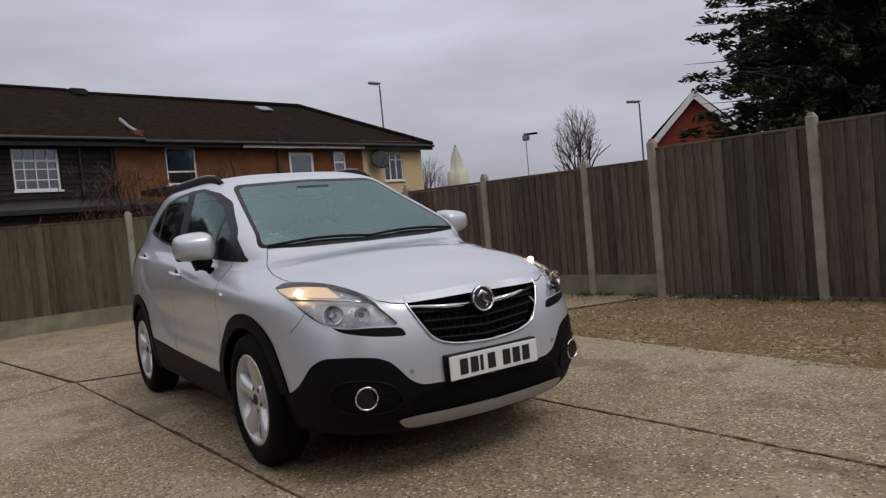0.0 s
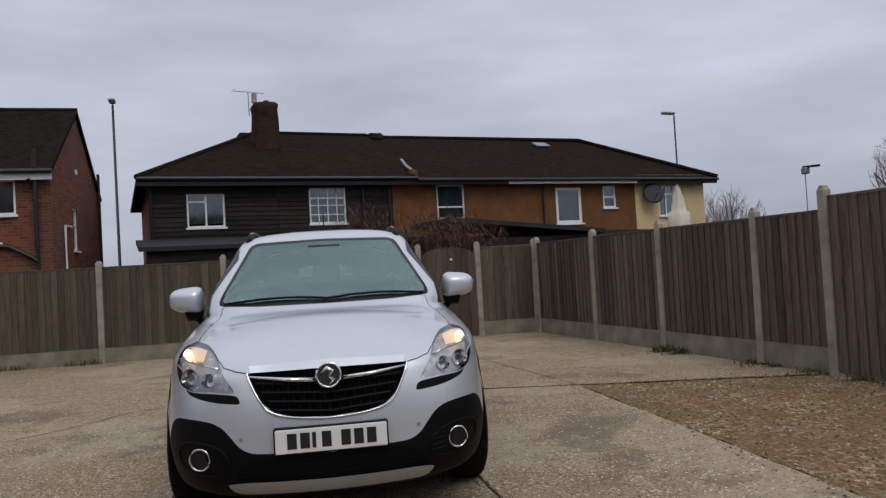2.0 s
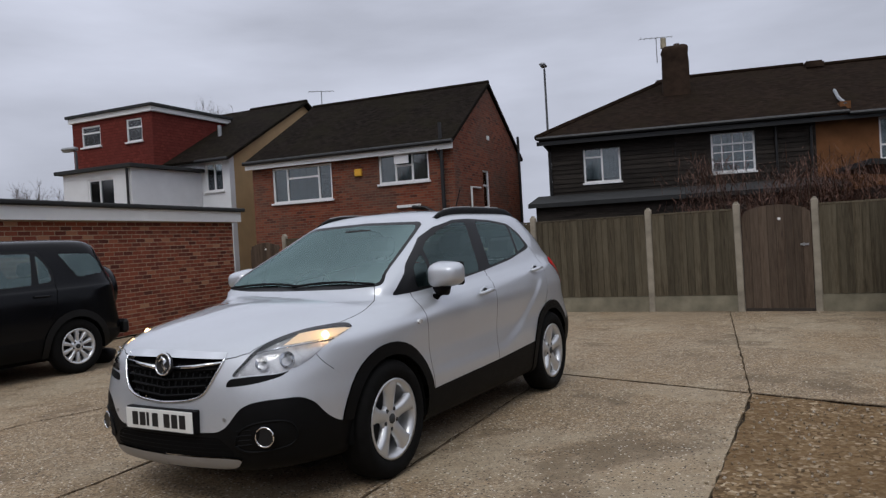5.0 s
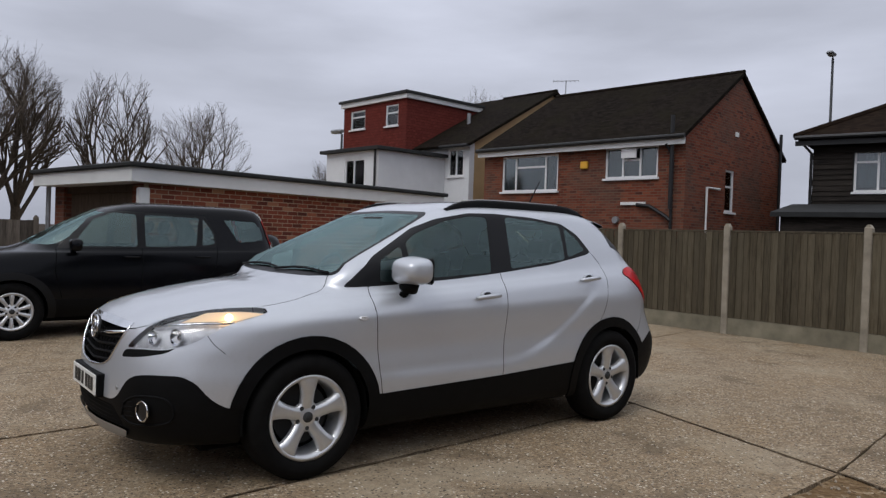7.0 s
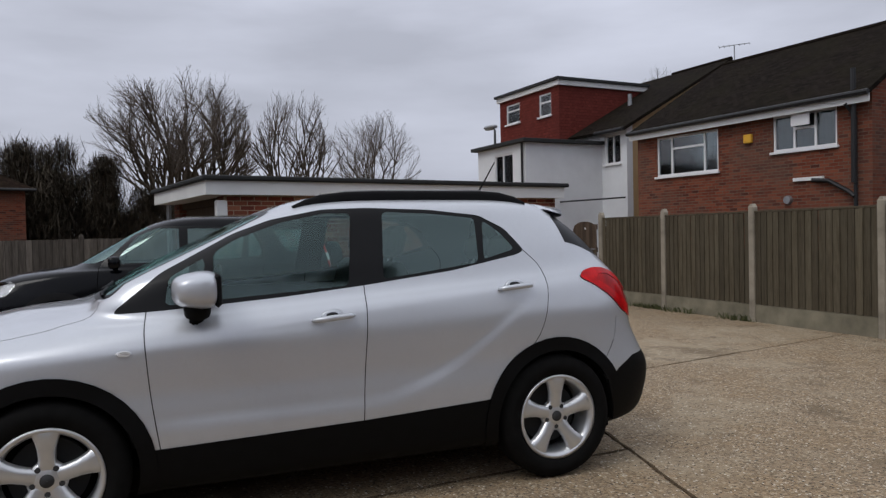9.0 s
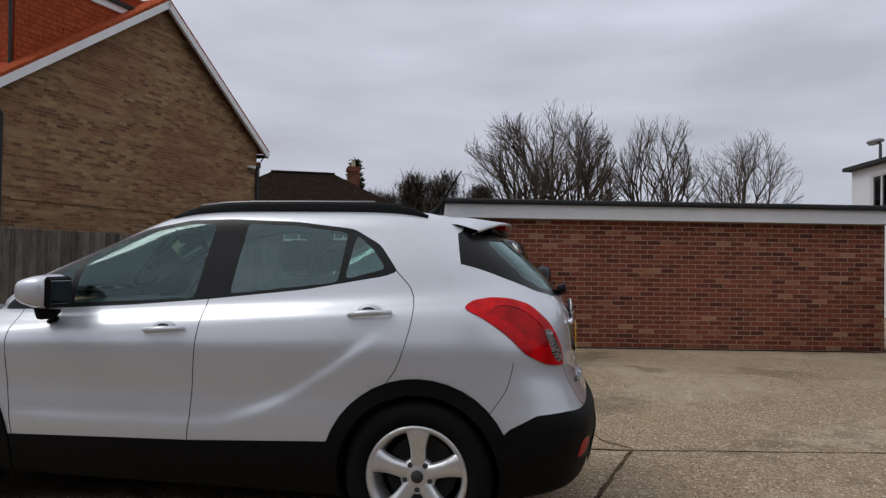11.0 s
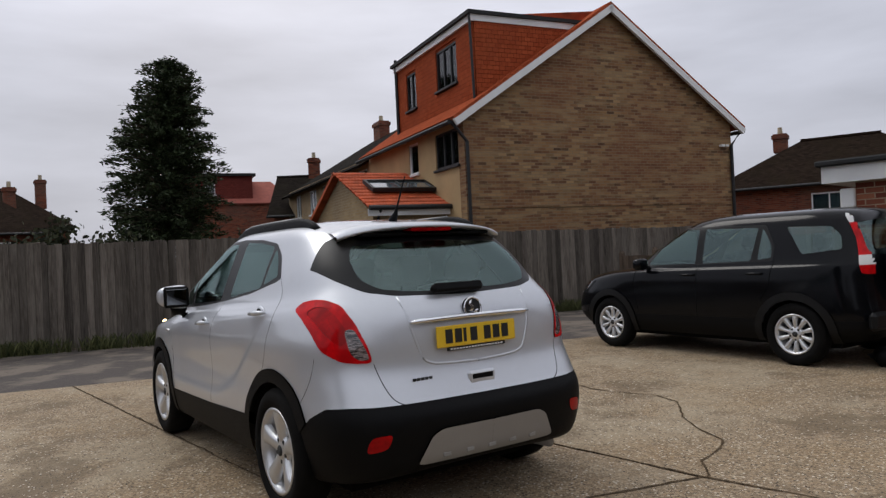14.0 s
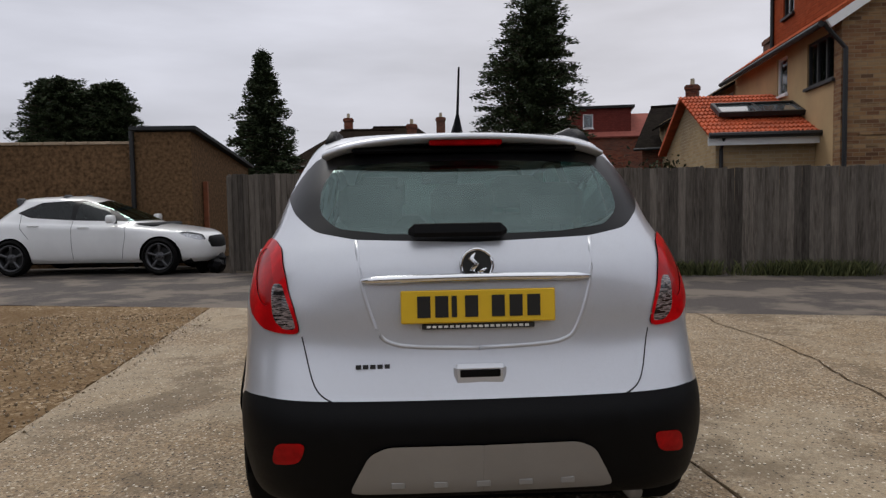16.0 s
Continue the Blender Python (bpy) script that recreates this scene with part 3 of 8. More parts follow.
def fence_run(label, posts, heights, board, width, post_mat, gravel=True, seed=1, posts_wide=0.10, skip=(), capped=True, post_over=0.07, jitter=0.0, wavy=0.0):
    """Posts at the given plan points with boarded panels between; the run's face looks to the right of its direction."""
    r = random.Random(seed)
    run = thing("fence", pose(posts[0][0], posts[0][1], 0), label, "fence", kind="structure")
    inv = run.matrix_basis.inverted()
    for i, p in enumerate(posts):
        h = max(heights[max(i - 1, 0)], heights[min(i, len(heights) - 1)]) + post_over
        ang = math.degrees(math.atan2(*(np.subtract(posts[min(i + 1, len(posts) - 1)], posts[max(i - 1, 0)])[::-1])))
        bm = bmesh.new()
        a = posts_wide / 2
        box(bm, -a, -a, -0.05, a, a, h, bevel=0.012)
        prism(bm, [(-a + 0.012, h), (a - 0.012, h), (a - 0.035, h + 0.035), (-a + 0.035, h + 0.035)], -a + 0.014, a - 0.014)
        part("post", bm, post_mat, run, m=inv @ pose(p[0], p[1], 0, r.uniform(-.5, .5), r.uniform(-.5, .5), ang))
    for i, (a, b) in enumerate(zip(posts, posts[1:])):
        if i in skip:
            continue
        d = np.subtract(b, a)
        L, ang = float(np.hypot(*d)), math.degrees(math.atan2(d[1], d[0]))
        m = inv @ pose(a[0], a[1], 0, 0, 0, ang)
        x0, x1, h = posts_wide / 2, L - posts_wide / 2, heights[i]
        foot = 0.26 if gravel is True or (gravel and i in gravel) else 0.02
        if foot > 0.1:
            bm = boxes((x0 - 0.01, -0.022, -0.04, x1 + 0.01, 0.022, foot - 0.004), bevel=0.004)
            part("gravel_board", bm, M_GBOARD, run, "mossy grey concrete board", m=m)
        n = max(1, round((x1 - x0) / width))
        w = (x1 - x0) / n
        meshes = [board_mesh("board", w * 1.06, h - foot - (0.03 if capped else 0), board, seed * 31 + i * 7 + k, wavy=wavy) for k in range(4)]
        for k in range(n):
            ob = new("board", r.choice(meshes))
            ob.matrix_basis = m @ pose(x0 + k * w, -0.012 + r.uniform(-0.002, 0.002), foot + r.uniform(-jitter, jitter), 0, r.uniform(-0.3, 0.3) * (1 + 20 * jitter), 0)
            ob.parent = run
        if capped:
            part("capping", boxes((x0, -0.032, h - 0.03, x1, 0.024, h), bevel=0.004), board, run, m=m)
        for z in (foot + 0.22, h * 0.55, h - 0.22):
            part("rail", boxes((x0, 0.0, z, x1, 0.036, z + 0.06)), board, run, m=m)
    return run


BACK = [(3.79, 7.46), (2.73, 7.44), (1.64, 7.43), (0.26, 7.40), (-1.77, 7.37), (-3.80, 7.34), (-5.74, 7.30), (-7.56, 7.27)]
fence_run("brown closeboard panels between concrete posts behind the yard", BACK[::-1], [1.62] * 7, M_FENCE_B, 0.105, M_POST, seed=2, skip=(5,))
SIDE = [(3.81, 7.25), (4.155, 5.28), (4.455, 3.57), (4.766, 1.83), (4.938, 0.862), (5.255, -0.93), (5.575, -2.74), (5.895, -4.55)]
fence_run("weathered brown closeboard panels between concrete posts along the yard", SIDE, [1.63, 1.64, 1.64, 1.64, 1.77, 1.79, 1.80], M_FENCE, 0.115, M_POST, gravel=(0, 1, 2, 3), seed=5)
SOUTH = [(3.62, -10.22), (2.75, -10.0), (0.9, -9.51), (-1.05, -9.01), (-3.0, -8.52), (-4.95, -8.02), (-6.9, -7.52), (-8.9, -7.01), (-10.9, -6.5), (-12.9, -6.0), (-14.9, -5.5)]
old = fence_run("old grey timber boarding with uneven tops beside the lane", SOUTH, [1.92, 1.92, 1.88, 1.88, 1.85, 1.82, 1.80, 1.78, 1.76, 1.74], M_FENCE_OLD, 0.12, M_FENCE_OLD, gravel=False, seed=9, capped=False, post_over=-0.02, jitter=0.012, wavy=0.012)


def arched_gate(m, w, h, label):
    """Boarded garden gate with an arched top."""
    g = thing("gate", m, label, "gate")
    n = max(5, round(w / 0.12))
    for k in range(n):
        x0, x1 = k * w / n, (k + 1) * w / n - 0.004
        def top(x):
            return h + 0.16 * math.sqrt(max(0.0, 1 - (2 * x / w - 1) ** 2))
        bm = prism(bmesh.new(), [(x0, 0.05), (x1, 0.05), (x1, top(x1)), ((x0 + x1) / 2, top((x0 + x1) / 2)), (x0, top(x0))], -0.012, 0.010)
        part("board", bm, M_GATE, g)
    for z in (0.35, 0.95, 1.40):
        part("ledge", boxes((0.01, 0.011, z, w - 0.01, 0.04, z + 0.10), bevel=0.004), M_GATE, g)
    part("latch", boxes((w - 0.16, -0.03, 1.0, w - 0.04, -0.012, 1.03), (w - 0.12, -0.05, 0.99, w - 0.10, -0.03, 1.04)), M_METAL, g, "grey steel latch")
    part("number_disc", disc(bmesh.new(), (w * 0.55, -0.012, 1.42), (0, -1, 0), 0.022, 0.022, 0.006, 12), M_WHITE, g, "small white disc")
    return g


arched_gate(pose(1.70, 7.43, 0, 0, 0, 0.6), 0.97, 1.48, "dark brown boarded garden gate with arched top, shut")
arched_gate(pose(-8.55, 7.25, 0, 0, 0, 0.6), 0.82, 1.40, "dark brown boarded gate beside the garage, shut")


# ---------------------------------------------------------------- buildings
def holed_wall(bm, x0, x1, z0, z1, y0, y1, holes=()):
    """A wall along x, y0 to y1 thick, with rectangular holes (x0, z0, x1, z1), as one closed skin."""
    xs = sorted({x0, x1, *(min(max(h[i], x0), x1) for h in holes for i in (0, 2))})
    zs = sorted({z0, z1, *(min(max(h[i], z0), z1) for h in holes for i in (1, 3))})
    solid = {(i, j) for i in range(len(xs) - 1) for j in range(len(zs) - 1)
             if not any(h[0] < (xs[i] + xs[i + 1]) / 2 < h[2] and h[1] < (zs[j] + zs[j + 1]) / 2 < h[3] for h in holes)}
    made = {}

    def v(i, j, k):
        if (i, j, k) not in made:
            made[i, j, k] = bm.verts.new((xs[i], (y0, y1)[k], zs[j]))
        return made[i, j, k]

    for i, j in solid:
        bm.faces.new((v(i, j, 0), v(i + 1, j, 0), v(i + 1, j + 1, 0), v(i, j + 1, 0)))
        bm.faces.new((v(i, j, 1), v(i, j + 1, 1), v(i + 1, j + 1, 1), v(i + 1, j, 1)))
        if (i - 1, j) not in solid:
            bm.faces.new((v(i, j, 0), v(i, j + 1, 0), v(i, j + 1, 1), v(i, j, 1)))
        if (i + 1, j) not in solid:
            bm.faces.new((v(i + 1, j, 0), v(i + 1, j, 1), v(i + 1, j + 1, 1), v(i + 1, j + 1, 0)))
        if (i, j - 1) not in solid:
            bm.faces.new((v(i, j, 0), v(i, j, 1), v(i + 1, j, 1), v(i + 1, j, 0)))
        if (i, j + 1) not in solid:
            bm.faces.new((v(i, j + 1, 0), v(i + 1, j + 1, 0), v(i + 1, j + 1, 1), v(i, j + 1, 1)))
    return bm


def walls(parent, material, *cuboids, label=""):
    """Plain wall lengths, each a part of its own."""
    for c in cuboids:
        part("wall", boxes(c), material, parent, label)


def window(parent, x, z, w, h, y=0.0, mullions=(0.5,), transoms=(), material=None, room=None, grid=None, sill=True, m=None, bar=0.055, curtain=True):
    """A framed window whose outer face stands at y, sunk 6 cm into the wall; bars at fractions of width and height."""
    material = material or M_UPVC
    y = y + 0.05
    ups = [(f, bar / 2) for f in mullions] + ([(i / grid[0], 0.013) for i in range(1, grid[0])] if grid else [])
    ups.sort()
    edges = [(0.0, bar)] + ups + [(1.0, bar)]
    lights = []
    for (f0, b0), (f1, b1) in zip(edges, edges[1:]):
        lo, hi = x + w * f0 + b0, x + w * f1 - b1
        c = (f0 + f1) / 2
        across = [(f, bar / 2) for f, a, b in transoms if a <= c <= b] + ([(i / grid[1], 0.013) for i in range(1, grid[1]) if not any(abs(i / grid[1] - t[0]) < .08 for t in transoms)] if grid else [])
        across.sort()
        rows_ = [(0.0, bar)] + across + [(1.0, bar)]
        for (g0, c0), (g1, c1) in zip(rows_, rows_[1:]):
            lights.append((lo, z + h * g0 + c0, hi, z + h * g1 - c1))
    f = part("window", holed_wall(bmesh.new(), x, x + w, z, z + h, y - 0.02, y + 0.05, lights), material, parent, m=m)
    for q in lights if len(lights) < 7 else [(x + bar, z + bar, x + w - bar, z + h - bar)]:
        part("pane", boxes((q[0] - 0.004, y + 0.012, q[1] - 0.004, q[2] + 0.004, y + 0.018, q[3] + 0.004)), M_PANE, f)
    # added dark sheet behind the panes, in place of a shaded room
    part("room_back", boxes((x - 0.1, y + 0.45, z - 0.1, x + w + 0.1, y + 0.47, z + h + 0.1)), room or M_ROOMSHADE, f)
    # pale folded sheet: a curtain, at some windows a painted reflection
    if curtain:
        bm = bmesh.new()
        n = 24
        top, low = [], []
        for i in range(n + 1):
            px, py = x + w * i / n, y + 0.16 + 0.02 * math.sin(i * 2.3)
            top.append(bm.verts.new((px, py, z + h))); low.append(bm.verts.new((px, py, z + h * (0.0 if curtain == "full" else 0.12))))
        for i in range(n):
            bm.faces.new((low[i], low[i + 1], top[i + 1], top[i]))
        part("curtain", bm, M_CURTAIN_SHEEN, f, "pale sheet for net curtain and window reflection")
    if sill:
        part("sill", boxes((x - 0.05, y - 0.12, z - 0.06, x + w + 0.05, y + 0.02, z), bevel=0.006), material, f)
    return f


def hole(x, z, w, h):
    return (x, z, x + w, z + h)


def roof_slab(bm, a, b, c, d, thick=0.10):
    """A tilted slab from four corners, in order, its outer face first."""
    p = [Vector(q) for q in (a, b, c, d)]
    n = (p[1] - p[0]).cross(p[2] - p[0]).normalized()
    if n.z < 0:
        n = -n
    hi, lo = [bm.verts.new(q) for q in p], [bm.verts.new(q - n * thick) for q in p]
    fs = [bm.faces.new(hi), bm.faces.new(lo[::-1])]
    fs += [bm.faces.new((hi[i], hi[(i + 1) % 4], lo[(i + 1) % 4], lo[i])) for i in range(4)]
    bmesh.ops.recalc_face_normals(bm, faces=fs)


def tri_slab(bm, a, b, c, thick=0.10):
    p = [Vector(q) for q in (a, b, c)]
    n = (p[1] - p[0]).cross(p[2] - p[0]).normalized()
    if n.z < 0:
        n = -n
    hi, lo = [bm.verts.new(q) for q in p], [bm.verts.new(q - n * thick) for q in p]
    fs = [bm.faces.new(hi), bm.faces.new(lo[::-1])]
    fs += [bm.faces.new((hi[i], hi[(i + 1) % 3], lo[(i + 1) % 3], lo[i])) for i in range(3)]
    bmesh.ops.recalc_face_normals(bm, faces=fs)


def gutter(parent, x0, x1, y, z, material=None, m=None):
    return part("gutter", tube(bmesh.new(), [(x0, y, z), (x1, y, z)], 0.06, 8), material or M_BLACK, parent, m=m)


def pipe(parent, pts, material=None, r=0.04, m=None):
    return part("downpipe", tube(bmesh.new(), pts, r, 8), material or M_BLACK, parent, m=m)


def aerial(parent, p, h, turn=0.0, size=1.0):
    """TV aerial: a mast with a boom and cross rods."""
    x, y, z = p
    bm = tube(bmesh.new(), [(x, y, z), (x, y, z + h)], 0.018, 6)
    c, s = math.cos(turn), math.sin(turn)
    L = 0.55 * size
    tube(bm, [(x - c * L, y - s * L, z + h), (x + c * L, y + s * L, z + h + 0.02)], 0.012, 5)
    for k in range(7):
        t = (k / 6 * 2 - 1) * L
        w = (0.22 - 0.02 * k) * size
        q = Vector((x + c * t, y + s * t, z + h))
        tube(bm, [q + Vector((-s * w, c * w, 0.0)), q + Vector((s * w, -c * w, 0.0))], 0.008, 4)
    return part("aerial", bm, M_METAL, parent)


def chimney(parent, x, y, z0, w, d, h, material, pots=2, m=None):
    bm = boxes((x - w / 2, y - d / 2, z0, x + w / 2, y + d / 2, z0 + h), (x - w / 2 - 0.05, y - d / 2 - 0.05, z0 + h - 0.22, x + w / 2 + 0.05, y + d / 2 + 0.05, z0 + h - 0.06))
    c = part("chimney", bm, material, parent, m=m)
    for i in range(pots):
        px = x + (i - (pots - 1) / 2) * 0.34
        part("chimney_pot", disc(bmesh.new(), (px, y, z0 + h), (0, 0, 1), 0.11, 0.09, 0.30, 12), M_TERRACOTTA, c)
    return c


def stack(parent, x, y, z, w, d, h):
    """A sooty rendered chimney stack, tapering and lumpy, with rounded shoulders."""
    r, bm = random.Random(6), bmesh.new()
    rows_ = []
    for f, k in ((0, 1.06), (.25, 1.02), (.5, .99), (.75, .96), (.88, .94), (.94, .97), (.98, .90), (1.0, .70)):
        ring_ = []
        for i in range(16):
            a = 2 * math.pi * i / 16
            c, s_ = math.cos(a), math.sin(a)
            q = max(abs(c), abs(s_)) ** .8
            ring_.append(bm.verts.new((x + w / 2 * k * c / q + r.gauss(0, .012), y + d / 2 * k * s_ / q + r.gauss(0, .012), z + h * f + r.gauss(0, .01))))
        rows_.append(ring_)
    for a, b in zip(rows_, rows_[1:]):
        for i in range(16):
            bm.faces.new((a[i], a[(i + 1) % 16], b[(i + 1) % 16], b[i]))
    bm.faces.new(rows_[-1])
    return part("chimney", bm, M_STACK, parent, "sooty brown rendered chimney stack", True)


# --- long two-storey terrace behind the back fence: clad, pebble-dashed and cream parts
def terrace_house():
    L, E, R, D = 21.65, 4.57, 6.86, 4.8
    t = thing("terrace_house", frame_at((-5.115, 17.255), 15.2), "long terrace, part black weatherboard, part brown and cream render", "house")
    w1, w2, w3 = (0.98, 2.94, 1.13, 1.11), (4.79, 2.96, 1.24, 1.21), (9.36, 3.0, 1.08, 1.22)
    w4, w5, w6 = (14.3, 2.70, 1.18, 1.38), (16.5, 3.27, 0.62, 0.86), (19.25, 2.88, 1.15, 1.25)
    part("wall", holed_wall(bmesh.new(), 0, 7.7, 0, E, 0, 0.25, [hole(*w1), hole(*w2)]), M_BLACK, t, "black clad wall")
    part("wall", holed_wall(bmesh.new(), 7.7, 18.05, 0, E, 0, 0.25, [hole(*w3), hole(*w4), hole(*w5)]), M_BROWN, t, "brown pebble-dashed wall")
    part("wall", holed_wall(bmesh.new(), 18.05, L, 0, E, -0.02, 0.25, [hole(*w6)]), M_CREAM, t, "cream rendered wall")
    walls(t, M_BROWN, (0, 0.25, 0, 0.25, 2 * D, E), (L - 0.25, 0.25, 0, L, 2 * D, E), (0.25, 2 * D - 0.25, 0, L - 0.25, 2 * D, E), label="rendered side wall")
    # cladding boards
    r = random.Random(3)
    z, k = 2.55, 0
    while z < E - 0.1:
        for x0, x1 in ((-0.02, 3.75), (3.77, 7.68)):
            segs = [(x0, x1)]
            for wx, wz, ww, wh in (w1, w2):
                if wz - 0.1 < z + 0.07 < wz + wh + 0.02:
                    segs = [s for a, b in segs for s in ((a, min(b, wx - 0.03)), (max(a, wx + ww + 0.03), b)) if s[1] - s[0] > 0.05]
            for a, b in segs:
                bm = prism(bmesh.new(), [(-0.012, z), (-0.05, z), (-0.02, z + 0.17), (-0.012, z + 0.17)], a, b, "x")
                part("board", bm, M_BOARD, t, m=pose(0, r.uniform(-0.006, 0.002), r.uniform(-0.01, 0.01), 0, r.uniform(-0.12, 0.12), 0))
        z += 0.145
    window(t, *w1, mullions=(0.5,), transoms=((0.72, 0, 0.5),), curtain=True)
    window(t, *w2, mullions=(), transoms=((0.70, 0, 1),), grid=(4, 4), curtain="full")
    window(t, *w3, mullions=(), transoms=((0.35, 0, 1),), curtain="full")
    window(t, *w4, mullions=(), curtain="full", bar=0.12)
    window(t, *w5, mullions=(), transoms=((0.5, 0, 1),), curtain=False, bar=0.07)
    window(t, *w6, y=-0.02, mullions=(0.33, 0.66), transoms=((0.72, 0, 1),), grid=None)
    # hipped roof
    o = 0.42
    hl, hr = 4.0, 18.85
    bm = bmesh.new()
    ez = E - 0.12
    A, B, C, Dq = (-o, -o, ez), (L + o, -o, ez), (L + o, 2 * D + o, ez), (-o, 2 * D + o, ez)
    r1, r2 = (hl, D, R), (hr, D, R)
    mid = 8.5
    em = (mid, -o, ez)
    rm = (mid, D, R)
    roof_slab(bm, A, em, rm, r1)
    part("roof", bm, M_ROOF, t, "brown mossy tiled roof slope")
    bm = bmesh.new()
    s = 0.07
    roof_slab(bm, (mid + 0.02, -o, ez - s), (L + o, -o, ez - s), (hr, D, R - s), (mid + 0.02, D, R - s))
    part("roof", bm, M_ROOF, t, "brown tiled roof slope")
    bm = bmesh.new()
    tri_slab(bm, A, r1, Dq); tri_slab(bm, B, C, r2); roof_slab(bm, Dq, C, r2, r1)
    part("roof", bm, M_ROOF, t)
    part("ridge_tiles", tube(bmesh.new(), [A, r1, (mid, D, R)], 0.09, 8), M_ROOF, t)
    part("ridge_tiles", tube(bmesh.new(), [(mid, D, R - s), r2, B], 0.09, 8), M_ROOF, t)
    part("party_wall", boxes((mid - 0.14, -0.1, 4.4, mid + 0.14, 0.2, 4.75)), M_BROWN, t)
    # flashing and low stacks on the party line
    part("flashing", tube(bmesh.new(), [(mid, -0.1, ez + 0.22), (mid - .02, .5, ez + .5), (mid + .03, 1.1, ez + 0.83)], 0.05, 6), M_METAL, t, "pale lead and mortar flashing")
    chimney(t, 8.80, D - .1, 6.3, 0.5, 0.4, 0.62, M_STACK, 0)
    stack(t, 4.10, D - 1.6, 5.2, .92, 1.0, 2.42)
    chimney(t, 3.75, D + 0.9, 6.2, 0.4, 0.5, .80, M_STACK, 0)
    part("chimney_pot", disc(bmesh.new(), (3.74, D - 1.7, 7.62), (0, 0, 1), 0.10, 0.09, 0.34, 12), M_TERRACOTTA, t)
    part("chimney_pot", disc(bmesh.new(), (4.18, D - 1.6, 7.60), (0, 0, 1), 0.16, 0.10, 0.14, 12), M_STACK, t)
    aerial(t, (3.50, D - 1.9, 7.1), 0.85, 0.2)
    part("rooflight", boxes((15.6, 0, 0, 16.25, 0.5, 0.08), bevel=0.01), M_METAL, t, "grey roof vent", m=pose(0.3, D - 1.15, 6.30, 25.5, 0, 0))
    gutter(t, -o, mid, -o - 0.04, ez - 0.05)
    gutter(t, mid, L + o, -o - 0.04, ez - 0.11)
    part("fascia", boxes((12.1, -o + 0.03, ez - 0.26, 17.9, -o + 0.06, ez - 0.13)), M_WHITE, t, "white eaves board")
    part("fascia", boxes((-o, -o + 0.03, ez - 0.26, 12.05, -o + 0.06, ez - 0.13), (17.95, -o + 0.03, ez - 0.28, L + o, -o + 0.06, ez - 0.13)), M_BLACK, t)
    pipe(t, [(13.75, -0.42, 4.4), (13.7, -0.1, 4.1), (13.7, -0.1, 0)])
    part("soil_pipe", tube(bmesh.new(), [(13.75, -0.2, 4.2), (13.75, -0.2, 4.75)], 0.05, 8), M_BLACK, t)
    pipe(t, [(-0.35, -0.42, 4.4), (-0.05, -0.1, 4.0), (-0.05, -0.1, 0)])
    pipe(t, [(7.55, -0.42, 4.4), (7.55, -0.09, 4.1), (7.55, -0.09, 0)])
    pipe(t, [(6.6, -0.1, 4.3), (6.6, -0.1, 2.4)])
    # satellite dish
    bm = disc(bmesh.new(), (18.7, -0.35, 3.78), (-0.35, -1, 0.25), 0.42, 0.38, 0.03, 24)
    tube(bm, [(18.55, 0, 3.6), (18.7, -0.33, 3.75)], 0.03, 6); tube(bm, [(18.7, -0.35, 3.43), (18.55, -0.8, 3.78)], 0.015, 5)
    part("satellite_dish", bm, M_BLACK, t, "large dark mesh satellite dish")
    # lean-to along the clad part
    part("lean_to_roof", prism(bmesh.new(), [(-2.6, 2.28), (0.0, 2.62), (0.0, 2.50), (-2.6, 2.16)], -0.5, 7.9, "x"), M_FELT, t, "black felted lean-to roof")
    part("lean_to_wall", boxes((-0.3, -2.4, 0, 7.7, -2.2, 2.2)), M_BOARD, t)
    # shed roofs in front of the brown part
    part("shed_roof", prism(bmesh.new(), [(7.9, 2.75), (13.4, 2.25), (13.4, 2.12), (7.9, 2.62)], -4.2, -1.0, "y"), M_FELT, t, "black felted outbuilding roof")
    part("shed_roof", prism(bmesh.new(), [(10.5, 2.32), (16.5, 2.22), (16.5, 2.06), (10.5, 2.16)], -3.0, -0.3, "y"), M_FELT, t)
    part("shed_wall", boxes((8.0, -4.0, 0, 13.3, -1.2, 2.1), (13.35, -2.9, 0, 16.4, -0.4, 2.04)), M_BOARD, t)
    return t


terrace_house()


